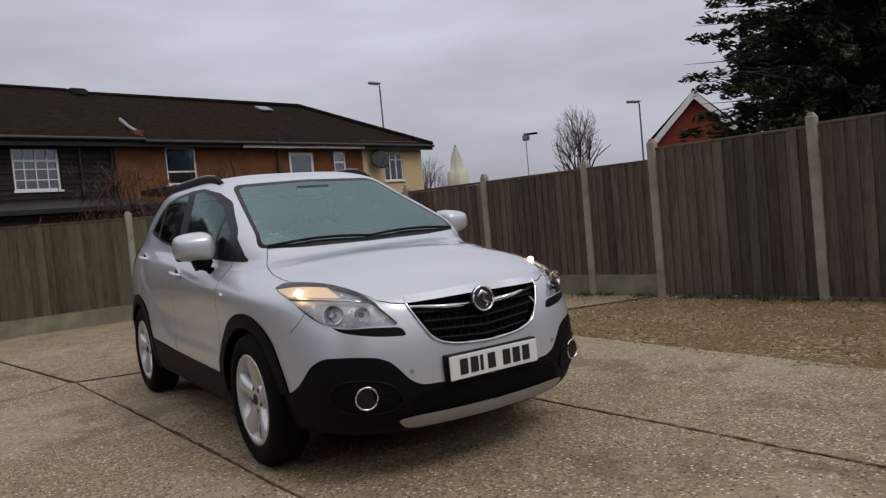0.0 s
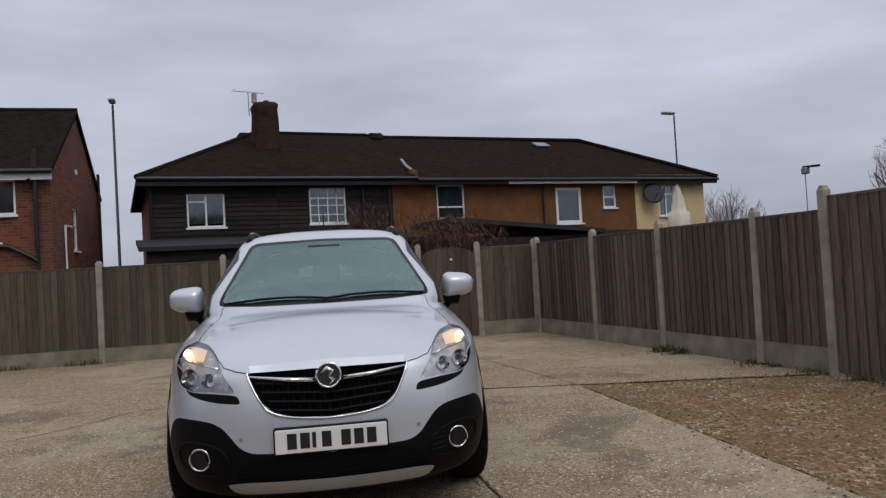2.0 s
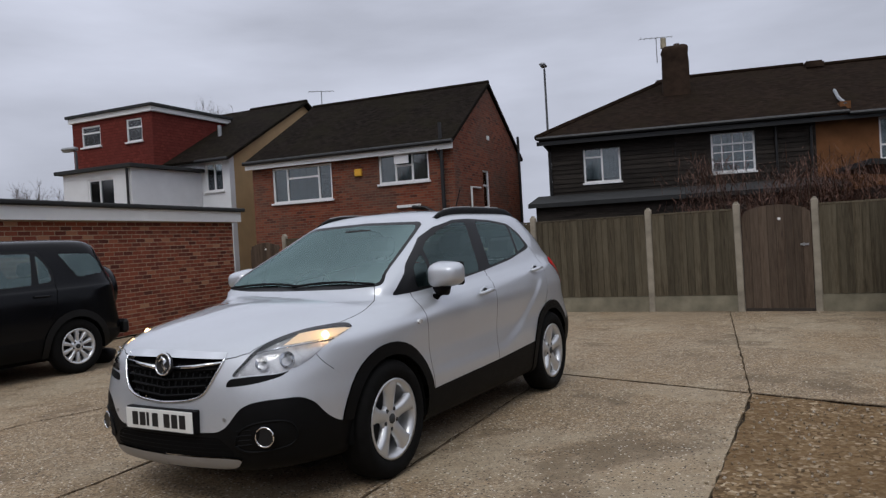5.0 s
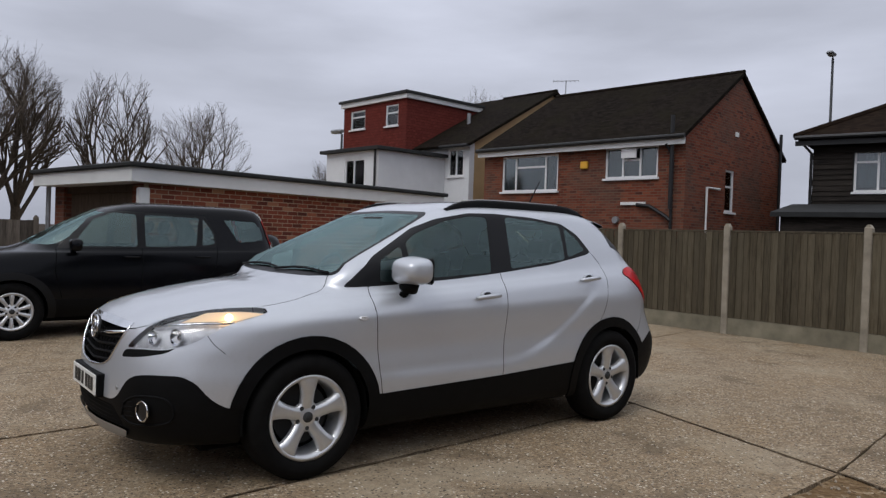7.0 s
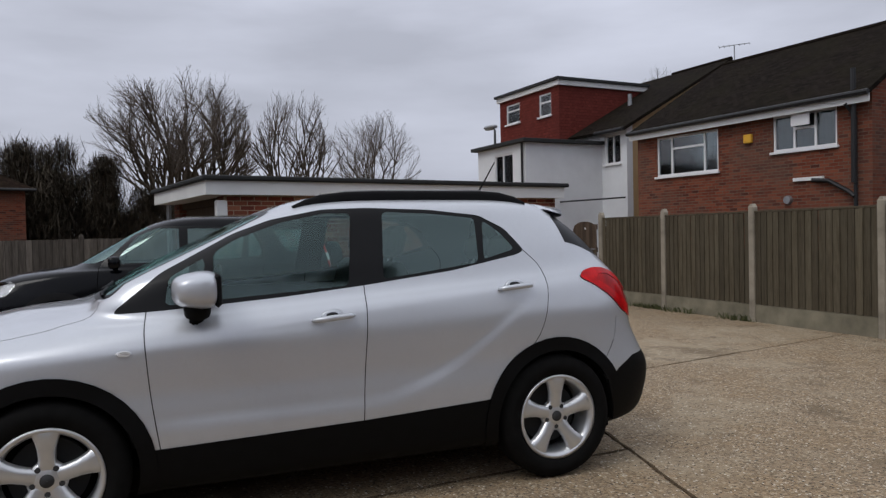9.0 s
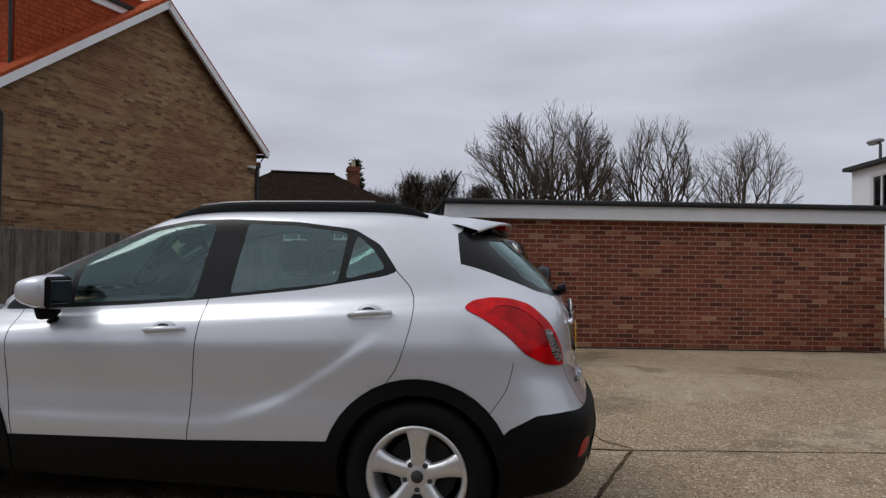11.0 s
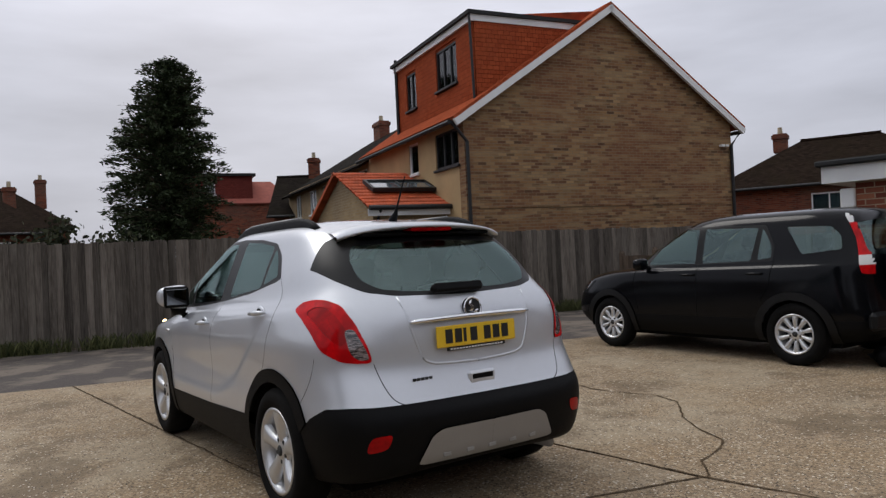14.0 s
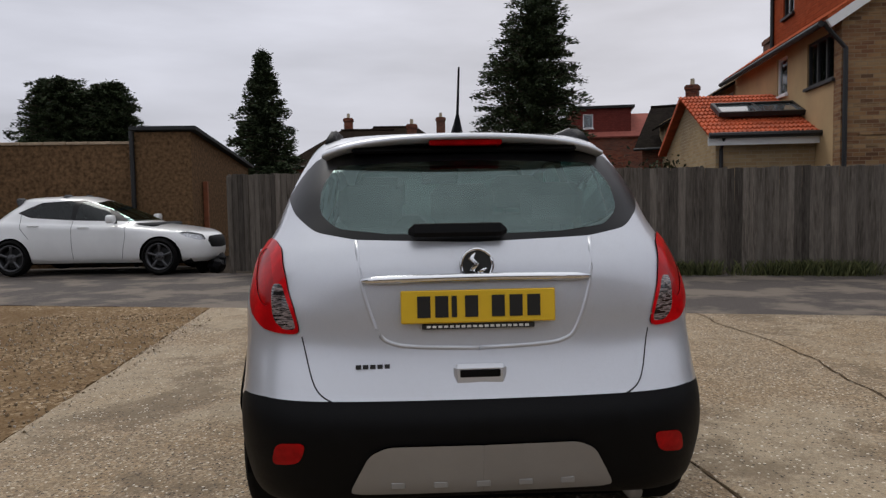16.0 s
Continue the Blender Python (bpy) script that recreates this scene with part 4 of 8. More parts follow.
# --- red brick semi with a gable end
def brick_semi():
    L, E, R, D = 6.94, 4.33, 6.40, 3.3
    t = thing("brick_house", frame_at((-13.5, 12.57), 7.15), "two-storey red brick house with white windows and dark roof", "house")
    w1, w2 = (0.76, 2.86, 2.16, 1.10), (4.54, 3.16, 1.62, .86)
    part("wall", holed_wall(bmesh.new(), 0, L, 0, E, 0, 0.25, [hole(*w1), hole(*w2)]), M_BRICK_RED, t, "red brick front wall")
    hw = (2.45, 2.35, 3.05, 3.55)
    bm = holed_wall(bmesh.new(), 0.25, 2 * D, 0, E - 0.01, 0, 0.25, [hw])
    bmesh.ops.transform(bm, matrix=Matrix(((0, -1, 0, L), (1, 0, 0, 0), (0, 0, 1, 0), (0, 0, 0, 1))), verts=bm.verts)
    part("wall", bm, M_BRICK_RED, t, "red brick gable wall")
    part("gable", prism(bmesh.new(), [(0.0, E - 0.01), (2 * D, E - 0.01), (D, R - 0.12)], L - 0.25, L, "x"), M_BRICK_RED, t)
    part("wall", boxes((0, 2 * D - 0.25, 0, L - 0.25, 2 * D, E)), M_BRICK_RED, t)
    part("wall", boxes((0, 0.25, 0, 0.25, 2 * D - 0.25, E)), M_BRICK_RED, t)
    part("gable", prism(bmesh.new(), [(0.0, E - 0.01), (2 * D, E - 0.01), (D, R - 0.12)], 0.4, 0.6, "x"), M_BRICK_RED, t)
    o = 0.25
    dz = (R - E) / D
    bm = bmesh.new()
    roof_slab(bm, (-0.1, -o, E - o * dz + 0.06), (L + 0.08, -o, E - o * dz + 0.06), (L + 0.08, D, R + 0.06), (0.36, D, R + 0.06))
    part("roof", bm, M_ROOF_DARK, t, "dark mossy tiled roof slope")
    bm = bmesh.new()
    roof_slab(bm, (-0.1, 2 * D + o, E - o * dz + 0.06), (L + 0.08, 2 * D + o, E - o * dz + 0.06), (L + 0.08, D + 0.003, R + 0.06), (0.36, D + 0.003, R + 0.06))
    part("roof", bm, M_ROOF_DARK, t)
    part("ridge_tiles", tube(bmesh.new(), [(0.36, D, R + 0.04), (L + 0.08, D, R + 0.04)], 0.08, 8), M_ROOF_DARK, t)
    gz = E - o * dz + 0.0
    gutter(t, -0.12, L + 0.1, -o - 0.06, gz)
    part("fascia", boxes((-0.1, -o + 0.01, gz - 0.20, L + 0.08, -o + 0.035, gz - 0.03)), M_WHITE, t, "white eaves board")
    window(t, *w1, mullions=(0.25, 0.78), transoms=((0.68, 0.25, 0.78),), curtain="full")
    # the sheet in this window is added for the pale reflection on its glass
    window(t, *w2, mullions=(0.34, 0.67), transoms=((0.58, 0.34, 0.67),), curtain="full")
    part("open_light", boxes((5.12, -0.14, 3.70, 5.58, -0.10, 3.97)), M_UPVC, t, "white window light standing open", m=None)
    part("alarm_box", boxes((3.75, -0.09, 3.46, 3.99, -0.001, 3.68), bevel=0.02), M_YELLOW, t, "yellow alarm box")
    pipe(t, [(6.5, -0.25, 4.0), (6.62, -0.08, 3.7), (6.62, -0.08, 0)])
    part("soil_pipe", tube(bmesh.new(), [(6.62, -0.14, 2.3), (6.62, -0.14, 4.75)], 0.055, 8), M_BLACK, t)
    pipe(t, [(5.6, -0.07, 2.42), (6.0, -0.07, 2.38), (6.5, -0.1, 2.1), (6.6, -0.1, 2.0)], r=0.05)
    part("flue", boxes((5.1, -0.06, 2.42, 5.85, -0.001, 2.50)), M_WHITE, t, "white pipe cover")
    part("lamp_bulkhead", disc(bmesh.new(), (4.95, -0.005, 2.0), (0, -1, 0), 0.11, 0.09, 0.08, 14), M_METAL, t)
    # on the gable
    g = Matrix(((0, -1, 0, L + 0.25), (1, 0, 0, 0), (0, 0, 1, 0), (0, 0, 0, 1)))
    window(t, 2.45, 2.35, 0.6, 1.2, y=0.23, mullions=(), transoms=((0.6, 0, 1),), m=Matrix(((0, -1, 0, L + 0.23), (1, 0, 0, 0), (0, 0, 1, 0), (0, 0, 0, 1))), sill=True, curtain=False)
    part("waste_pipe", tube(bmesh.new(), [(L + 0.05, 1.2, 1.4), (L + 0.05, 1.2, 2.95), (L + 0.05, 2.0, 2.95)], 0.035, 6), M_WHITE, t, "white waste pipe")
    part("soil_pipe", tube(bmesh.new(), [(L + 0.08, 2 * D - 0.3, 0), (L + 0.08, 2 * D - 0.3, 5.0)], 0.05, 6), M_BLACK, t)
    part("vent", boxes((L, 3.0, 4.55, L + 0.03, 3.2, 4.68)), M_WHITE, t)
    aerial(t, (0.6, D + 0.2, R), 0.62, 0.6, 0.8)
    return t


brick_semi()


# --- white rendered house with a boxy red dormer
def white_house():
    t = thing("white_house", frame_at((-22.7, 12.63), 5.0), "white rendered house with a red tile-hung flat-roofed dormer", "house")
    # main body with its roof, a two-storey flat-roofed addition in front and the dormer above it
    fy, by, ry, X, E, R = 0.65, 10.0, 5.3, 6.94, 4.85, 7.36
    k = (R - E) / (ry - fy)
    wf = (5.84, 3.62, 0.80, 1.0)
    part("wall", holed_wall(bmesh.new(), 0, X, 0, E, fy, fy + 0.25, [hole(*wf)]), M_RENDER, t, "white rendered front wall")
    walls(t, M_OCHRE, (X - 0.25, fy + 0.25, 0, X, by, E), label="buff rendered side wall")
    walls(t, M_RENDER, (0, fy + 0.25, 0, 0.25, by, E), (0.25, by - 0.25, 0, X - 0.25, by, E), label="white rendered wall")
    part("gable", prism(bmesh.new(), [(fy, E), (by, E), (ry, R - 0.1)], X - 0.25, X, "x"), M_OCHRE, t, "buff rendered gable")
    o = 0.3
    bm = bmesh.new()
    roof_slab(bm, (-0.2, fy - o, E - o * k + 0.05), (X + 0.22, fy - o, E - o * k + 0.05), (X + 0.22, ry, R + 0.05), (-0.2, ry, R + 0.05))
    part("roof", bm, M_ROOF_DARK, t, "dark tiled roof slope")
    bm = bmesh.new()
    roof_slab(bm, (-0.2, by + o, E - o * k + 0.05), (X + 0.22, by + o, E - o * k + 0.05), (X + 0.22, ry + 0.003, R + 0.05), (-0.2, ry + 0.003, R + 0.05))
    part("roof", bm, M_ROOF_DARK, t)
    part("ridge_tiles", tube(bmesh.new(), [(4.3, ry, R + 0.04), (X + 0.22, ry, R + 0.04)], 0.08, 8), M_ROOF_DARK, t)
    gutter(t, 5.7, X + 0.22, fy - o - 0.05, E - o * k)
    window(t, *wf, y=fy, mullions=(0.5,), curtain=True)
    wa = (3.66, 3.0, 1.2, 1.06)
    part("wall", holed_wall(bmesh.new(), 2.5, 5.65, 0, 4.32, -2.5, -2.25, [hole(*wa)]), M_RENDER, t, "white rendered wall of the addition")
    part("wall", boxes((5.40, -2.25, 0, 5.65, fy, 4.32)), M_RENDER, t, "white rendered wall of the addition")
    part("wall", boxes((2.5, -2.25, 0, 2.75, fy, 4.32)), M_RENDER, t)
    part("flat_roof", boxes((2.3, -2.7, 4.32, 5.85, fy - 0.02, 4.44), bevel=0.01), M_FELT, t, "black edged flat roof")
    window(t, *wa, y=-2.5, mullions=(0.45,))
    pipe(t, [(5.55, -2.58, 4.3), (5.55, -2.58, 0)])
    part("pipe_run", tube(bmesh.new(), [(5.70, -1.2, 2.35), (6.9, fy - 0.05, 2.45)], 0.03, 6), M_BLACK, t)
    # dormer
    w1, w2 = (0.48, 5.70, 1.0, 0.78), (2.82, 5.66, 0.78, 0.84)
    part("dormer_wall", holed_wall(bmesh.new(), 0.0, 4.1, 4.45, 6.66, 0, 0.15, [hole(*w1), hole(*w2)]), M_REDTILE, t, "dark red tile-hung dormer face")
    part("dormer_cheek", boxes((3.95, 0.15, 4.45, 4.1, 4.0, 6.66)), M_REDTILE, t, "dark red tile-hung dormer cheek")
    part("dormer_cheek", boxes((0.0, 0.15, 4.45, 0.15, 4.0, 6.66)), M_REDTILE, t)
    part("dormer_fascia", boxes((-0.1, -0.1, 6.66, 4.2, 4.1, 6.84)), M_WHITE, t, "white fascia")
    part("dormer_roof", boxes((-0.18, -0.18, 6.84, 4.28, 4.15, 6.94)), M_FELT, t, "black felted flat roof")
    window(t, *w1, mullions=(), transoms=((0.66, 0, 1),), curtain="full")
    window(t, *w2, mullions=(), transoms=((0.62, 0, 1),), curtain="full")
    part("flue", tube(bmesh.new(), [(4.9, 2.6, 5.7), (4.9, 2.6, 6.35)], 0.08, 8), M_METAL, t)
    return t


white_house()


def turned_over(t):
    """Mirrors a thing's parts across its local x axis and bakes their poses into the meshes."""
    acc = {}
    for ob in t.children_recursive:
        m, p = ob.matrix_basis.copy(), ob.parent
        while p is not t:
            m, p = p.matrix_basis @ m, p.parent
        acc[ob] = m
    for ob, m in acc.items():
        ob.data.transform(Matrix.Diagonal((1, -1, 1, 1)) @ m)
        ob.data.flip_normals()
        ob.matrix_basis = Matrix()


# --- gable house with the big orange dormer
def gable_house():
    ang = 170.0
    t = thing("gable_house", frame_at((-7.87, -8.76), ang), "brown stock brick gable-end house with an orange tile-hung dormer", "house")
    # local x along the gable, local -y away from the yard
    W, E, A = 8.41, 4.70, 7.58
    S = 7.0
    bm = prism(bmesh.new(), [(0, 0), (W, 0), (W, E), (W / 2 + 0.1, A), (0, E)], -0.25, 0.0)
    part("wall", bm, M_BRICK_STOCK, t, "brown and red patched brick gable wall")
    sw1, sw2 = (0.3, 3.52, 1.38, .9), (2.85, 3.6, .68, .85)
    side = Matrix(((0, 1, 0, 0), (-1, 0, 0, 0), (0, 0, 1, 0), (0, 0, 0, 1)))  # local x of the side wall runs away from the yard
    row = [(7.25, 3.3, 1.1, 1.0), (9.6, 3.3, 0.9, 1.0), (12.0, 3.3, 0.9, 1.0), (13.9, 3.3, 1.1, 1.0), (16.6, 3.3, 0.9, 1.0)]
    part("wall", holed_wall(bmesh.new(), 7.0, 19.0, 0, E - .1, 0.01, 0.25, [hole(*w) for w in row]), M_BRICK_PALE, t, "buff brick wall of the next houses", m=side)
    bm = holed_wall(bmesh.new(), 0.25, 7.0, 0, E - .1, 0, 0.25, [hole(*sw1), hole(*sw2)])
    part("wall", bm, M_OCHRE, t, "ochre rendered side wall", m=side)
    part("pier", boxes((-0.01, -0.004, 0, 0.32, 0.2, E)), M_BRICK_STOCK, t, m=side)
    part("wall", boxes((W - 0.25, -19.0, 0, W, -0.25, E - .1)), M_BRICK_STOCK, t)
    for w, mu in ((sw1, (0.33, 0.66)), (sw2, ())):
        window(t, *w, mullions=mu, material=M_BLACK if mu else M_UPVC, m=side, curtain="full")
    for w in row:
        window(t, *w, mullions=(0.5,), m=side, curtain="full")
    ax = W / 2 + 0.1
    k = (A - E) / ax
    o = 0.35
    bm = bmesh.new()
    roof_slab(bm, (-o, 0.22, E - o * k + 0.1), (ax, 0.22, A + 0.1), (ax, -S, A + 0.1), (-o, -S, E - o * k + 0.1), 0.08)
    roof_slab(bm, (W + o, 0.22, E - o * k + 0.1), (ax + 0.003, 0.22, A + 0.1), (ax + 0.003, -S, A + 0.1), (W + o, -S, E - o * k + 0.1), 0.08)
    part("roof", bm, M_ORANGE_ROOF, t, "orange tiled roof slopes")
    bm = bmesh.new()
    q = .45
    roof_slab(bm, (-o, -S - 0.02, E - o * k - .1), (ax, -S - 0.02, A - q), (ax, -19, A - q), (-o, -19, E - o * k - .1), 0.08)
    roof_slab(bm, (W + o, -S - 0.02, E - o * k - .1), (ax + 0.003, -S - 0.02, A - q), (ax + 0.003, -19, A - q), (W + o, -19, E - o * k - .1), 0.08)
    part("roof", bm, M_ROOF_DARK, t, "dark tiled roof of the next houses")
    # white barge boards
    for x0, x1 in ((-o, ax), (W + o, ax)):
        bm = bmesh.new()
        za, zb = E - o * k + 0.02, A + 0.02
        roof_slab(bm, (x0, 0.24, za), (x1, 0.24, zb), (x1, 0.16, zb), (x0, 0.16, za), 0.16)
        part("barge_board", bm, M_WHITE, t, "white barge board")
    # small roof strip and eave of orange tiles under the dormer
    # dormer: face 1 m in from the side wall
    d0, d1, zx, zt = 0.30, 5.5, 0.55, 7.16
    zb = E + zx * k
    w1, w2 = (1.25, 5.76, 1.3, 1.06), (4.0, 5.66, .75, 1.06)
    rr = random.Random(4)
    bm = holed_wall(bmesh.new(), d0, d1, zb - 0.1, zt, zx, zx + 0.12, [hole(*w1), hole(*w2)])
    part("dormer_wall", bm, M_ORANGE_ROOF, t, "orange tile-hung dormer face", m=side)
    bm = bmesh.new()
    z = zb - 0.06
    while z < zt - 0.16:           # courses of hung tiles
        segs = [(d0, d1)]
        for wx, wz, ww, wh in (w1, w2):
            if wz - 0.12 < z < wz + wh:
                segs = [s for a, b in segs for s in ((a, min(b, wx)), (max(a, wx + ww), b)) if s[1] - s[0] > 0.03]
        for a, b in segs:
            x = a
            while x < b - 0.01:
                x2 = min(b, x + 0.165)
                q = rr.uniform(0, 0.006)
                box(bm, x + 0.002, zx - 0.030 - q, z, x2 - 0.002, zx - 0.004, z + 0.105)
                x = x2
        z += 0.11
    part("hung_tiles", bm, M_ORANGE_ROOF, t, m=side)
    tagged(t.children[-1], kind="stuff")
    bm = bmesh.new()
    prism(bm, [(zx, zb - 0.02), (ax, A + 0.05), (ax, zt), (zx, zt)], -d0 - 0.12, -d0)
    part("dormer_cheek", bm, M_ORANGE, t, "orange tile-hung dormer cheek")
    bm = bmesh.new()
    z = zb
    while z < zt - 0.16:
        x = zx
        while x < ax - 0.1:
            x2 = x + 0.165
            ztop_roof = zb + (x2 - zx) * k
            if z > ztop_roof - 0.02:
                box(bm, x + 0.002, -d0 + 0.004, z, x2 - 0.002, -d0 + 0.028 + rr.uniform(0, 0.006), z + 0.105)
            x = x2
        z += 0.11
    tagged(part("hung_tiles", bm, M_ORANGE_ROOF, t), kind="stuff")
    part("dormer_cheek", prism(bmesh.new(), [(zx, zb - 0.02), (ax, A + 0.05), (ax, zt), (zx, zt)], -d1, -d1 + 0.12), M_ORANGE, t)
    part("dormer_fascia", boxes((zx - 0.10, -d1 - 0.1, zt - 0.16, ax + 0.2, -d0 + 0.06, zt + 0.0)), M_WHITE, t, "white fascia")
    part("dormer_roof", boxes((zx - 0.18, -d1 - 0.16, zt, ax + 0.25, -d0 + 0.12, zt + 0.09)), M_FELT, t, "black edged flat roof")
    window(t, *w1, y=zx - 0.03, mullions=(0.33, 0.66), material=M_BLACK, m=side, curtain="full")
    window(t, *w2, y=zx - 0.03, mullions=(0.5,), material=M_BLACK, m=side)
    pipe(t, [(zx - 0.12, -d0 + 0.03, zt), (zx - 0.08, -d0 + 0.03, zb)], r=0.035)
    pipe(t, [(zx - 0.08, -d1 + 0.06, zt + 0.22), (zx - 0.08, -d1 + 0.06, zb)], r=0.05)
    # gutters and pipes
    gut = lambda x: part("gutter", tube(bmesh.new(), [(x, 0.1, E - o * k - 0.02), (x, -S, E - o * k - 0.02)], 0.06, 8), M_BLACK, t)
    gut(-o - 0.05); gut(W + o + 0.05)
    pipe(t, [(-o, 0.06, E - o * k), (0.05, 0.06, 4.0), (0.05, 0.06, 0)], r=0.045)
    pipe(t, [(W + o, 0.06, E - o * k), (W - 0.05, 0.06, 4.05), (W - 0.05, 0.06, 0)], r=0.045)
    part("flood_lamp", boxes((W - 0.45, 0.0, 4.0, W - 0.35, 0.12, 4.06), (W - 0.30, 0.0, 4.0, W - 0.20, 0.12, 4.06)), M_WHITE, t, "white twin security lamp")
    part("meter_band", boxes((0.3, 0.0, 2.42, W - 0.4, 0.02, 2.46)), M_BRICK_STOCK, t)
    # far chimney stacks of the row
    for y in (-9.5, -13.2, -17.6):
        chimney(t, ax, y, 6.9, 0.5, 0.9, 0.95, M_BRICK_RED, 1)
    # rear extension with orange pantiles
    x = thing("extension", frame_at((-7.93, -8.42), ang), "single-storey brick extension under bright orange pantiles with a rooflight", "extension")
    e0, e1, ez, rz = 1.52, 6.86, 2.58, 3.72
    xo = -2.05
    part("wall", boxes((xo, -e0 - 0.25, 0, 0.0, -e0, ez - 0.05)), M_BRICK_PALE, x, "pale brick wall")
    part("wall", prism(bmesh.new(), [(-e0 - 0.25, 0), (-e1, 0), (-e1, ez - 0.05), ((-e0 - e1) / 2, rz - 0.12), (-e0 - 0.25, ez - 0.05)], xo, xo + 0.25, "x"), M_BRICK_PALE, x, "pale brick end wall")
    bm = bmesh.new()
    n, m_ = 11, 52                    # pantile courses and waves
    ym = (-e0 - e1) / 2
    for i in range(n):
        a, b = i / n, (i + 1.12) / n
        row0, row1 = [], []
        for j in range(m_ + 1):
            px = xo - 0.25 + (0.0 - xo + 0.25) * j / m_
            wv = 0.022 * math.cos(j * math.pi)
            for row, s, lift in ((row0, a, 0.045), (row1, b, 0.0)):
                s = min(s, 1.03)
                row.append(bm.verts.new((px, -e0 + 0.25 + (ym + e0 - 0.25) * s, ez + (rz - ez) * s + wv + lift)))
        for j in range(m_):
            bm.faces.new((row0[j], row0[j + 1], row1[j + 1], row1[j]))
        low = [bm.verts.new(v.co - Vector((0, 0, 0.045))) for v in row0]
        for j in range(m_):
            bm.faces.new((low[j], low[j + 1], row0[j + 1], row0[j]))
    part("roof_tiles", bm, M_ORANGE, x, "orange pantile slope")
    bm = bmesh.new()
    roof_slab(bm, (xo - 0.2, -e1 - 0.2, ez), (0, -e1 - 0.2, ez), (0, ym, rz), (xo - 0.2, ym, rz))
    part("roof_tiles", bm, M_ORANGE, x)
    gutter(x, xo - 0.2, 0.0, -e0 + 0.33, ez - 0.03)
    part("eaves_board", boxes((xo - 0.2, -e0 + 0.20, ez - 0.22, 0.0, -e0 + 0.24, ez - 0.06)), M_WHITE, x, "white eaves board")
    slope = math.degrees(math.atan2(rz - ez, abs(ym + e0 - 0.25)))
    mm = pose(-1.85, -e0 - 0.75, ez + 0.50, -slope, 0, 0) @ pose(0, -0.62, 0)
    rl = part("rooflight", boxes((0, 0, 0, 1.75, 0.07, 0.10), (0, 0.75, 0, 1.75, 0.82, 0.10), (0, 0.07, 0, 0.07, 0.75, 0.10), (1.68, 0.07, 0, 1.75, 0.75, 0.10), (0.84, 0.07, 0, 0.90, 0.75, 0.09)), M_BLACK, x, "dark framed rooflight", m=mm)
    part("pane", boxes((0.05, 0.05, 0.05, 1.7, 0.77, 0.06)), plain("rooflight_glass", (0.10, 0.12, 0.13), 0.06, vary=0.05, coat=1.0), rl)
    pipe(x, [(xo + 0.1, -e0 + 0.3, ez - 0.05), (xo + 0.1, -e0 + 0.04, ez - 0.3), (xo + 0.1, -e0 + 0.04, 0)])
    turned_over(t)
    window(x, 0.9, 1.0, 1.9, 1.15, mullions=(0.33, 0.66), m=Matrix(((0, 1, 0, xo - 0.02), (-1, 0, 0, -e0 - .5), (0, 0, 1, 0), (0, 0, 0, 1))), curtain=False)
    turned_over(x)
    return t


gable_house()


# --- brick garage block beside the yard
def garage_block():
    t = thing("garage", frame_at((-7.42, 0.0), 100.7), "flat-roofed red brick garage block with white fascia", "garage")
    L, H, D = 7.1, 2.06, 3.7
    part("wall", boxes((0.30, 0.06, 0, L, 0.22, H)), M_MORTAR, t, "mortar core of the brick wall")
    walls(t, M_BRICK_RED, (0.30, 0.22, 0, 0.50, 0.6, H), (0.30, D - 0.4, 0, 0.5, D, H), label="red brick pier beside the door")
    part("lintel", boxes((0.36, 0.6, H - 0.12, 0.5, D - 0.4, H)), M_GATE, t)
    walls(t, M_BRICK_RED, (L - 0.2, 0.22, 0, L, D, H), (0.5, D - 0.2, 0, L - 0.2, D, H))
    part("fascia", boxes((-0.02, -0.10, H, L + 0.12, -0.06, H + 0.22)), M_WHITE, t, "white painted fascia")
    part("fascia", boxes((-0.06, -0.10, H, -0.021, D + 0.1, H + 0.22)), M_WHITE, t, "white painted fascia")
    part("soffit", boxes((-0.02, -0.06, H + 0.002, L + 0.1, D, H + 0.05)), M_WHITE, t)
    part("roof", boxes((-0.12, -0.18, H + 0.22, L + 0.2, D + 0.15, H + 0.30), bevel=0.02), M_FELT, t, "black felt roof edge")
    part("garage_door", boxes((0.44, 0.6, 0, 0.48, D - 0.4, H - 0.12)), M_GATE, t, "dark up-and-over garage door")
    part("downpipe", tube(bmesh.new(), [(0.2, D + 0.05, H + 0.1), (0.2, D + 0.08, 0.0)], 0.045, 8), M_METAL, t, "grey downpipe")
    part("cable_box", boxes((0.12, -0.0, 1.72, 0.30, 0.12, 1.98), bevel=0.02), M_WHITE, t)
    return t


garage = garage_block()


# ---------------------------------------------------------------- cars
M_SILVER = silver_paint("silver_metallic_paint")
M_CARBLACK = plain("black_car_paint", (0.003, 0.0034, 0.0046), 0.14, vary=0.3, scale=4, spec=0.20)
M_CARWHITE = plain("white_car_paint", (0.82, 0.83, 0.82), 0.3, vary=0.04, scale=3, coat=1.0)
M_CLAD = plain("black_plastic", (0.0034, 0.0035, 0.0039), 0.56, vary=0.25, scale=20, bump=0.25, spec=0.13)
M_TYRE = plain("tyre_rubber", (0.0062, 0.006, 0.0058), 0.88, vary=0.35, scale=20, bump=0.25, spec=0.12)
M_ALLOY = plain("alloy_silver", (0.66, 0.67, 0.68), 0.34, metal=0.7, vary=0.08, scale=12)
M_CHROME = plain("chrome", (0.80, 0.81, 0.82), 0.07, metal=1.0, vary=0.02)
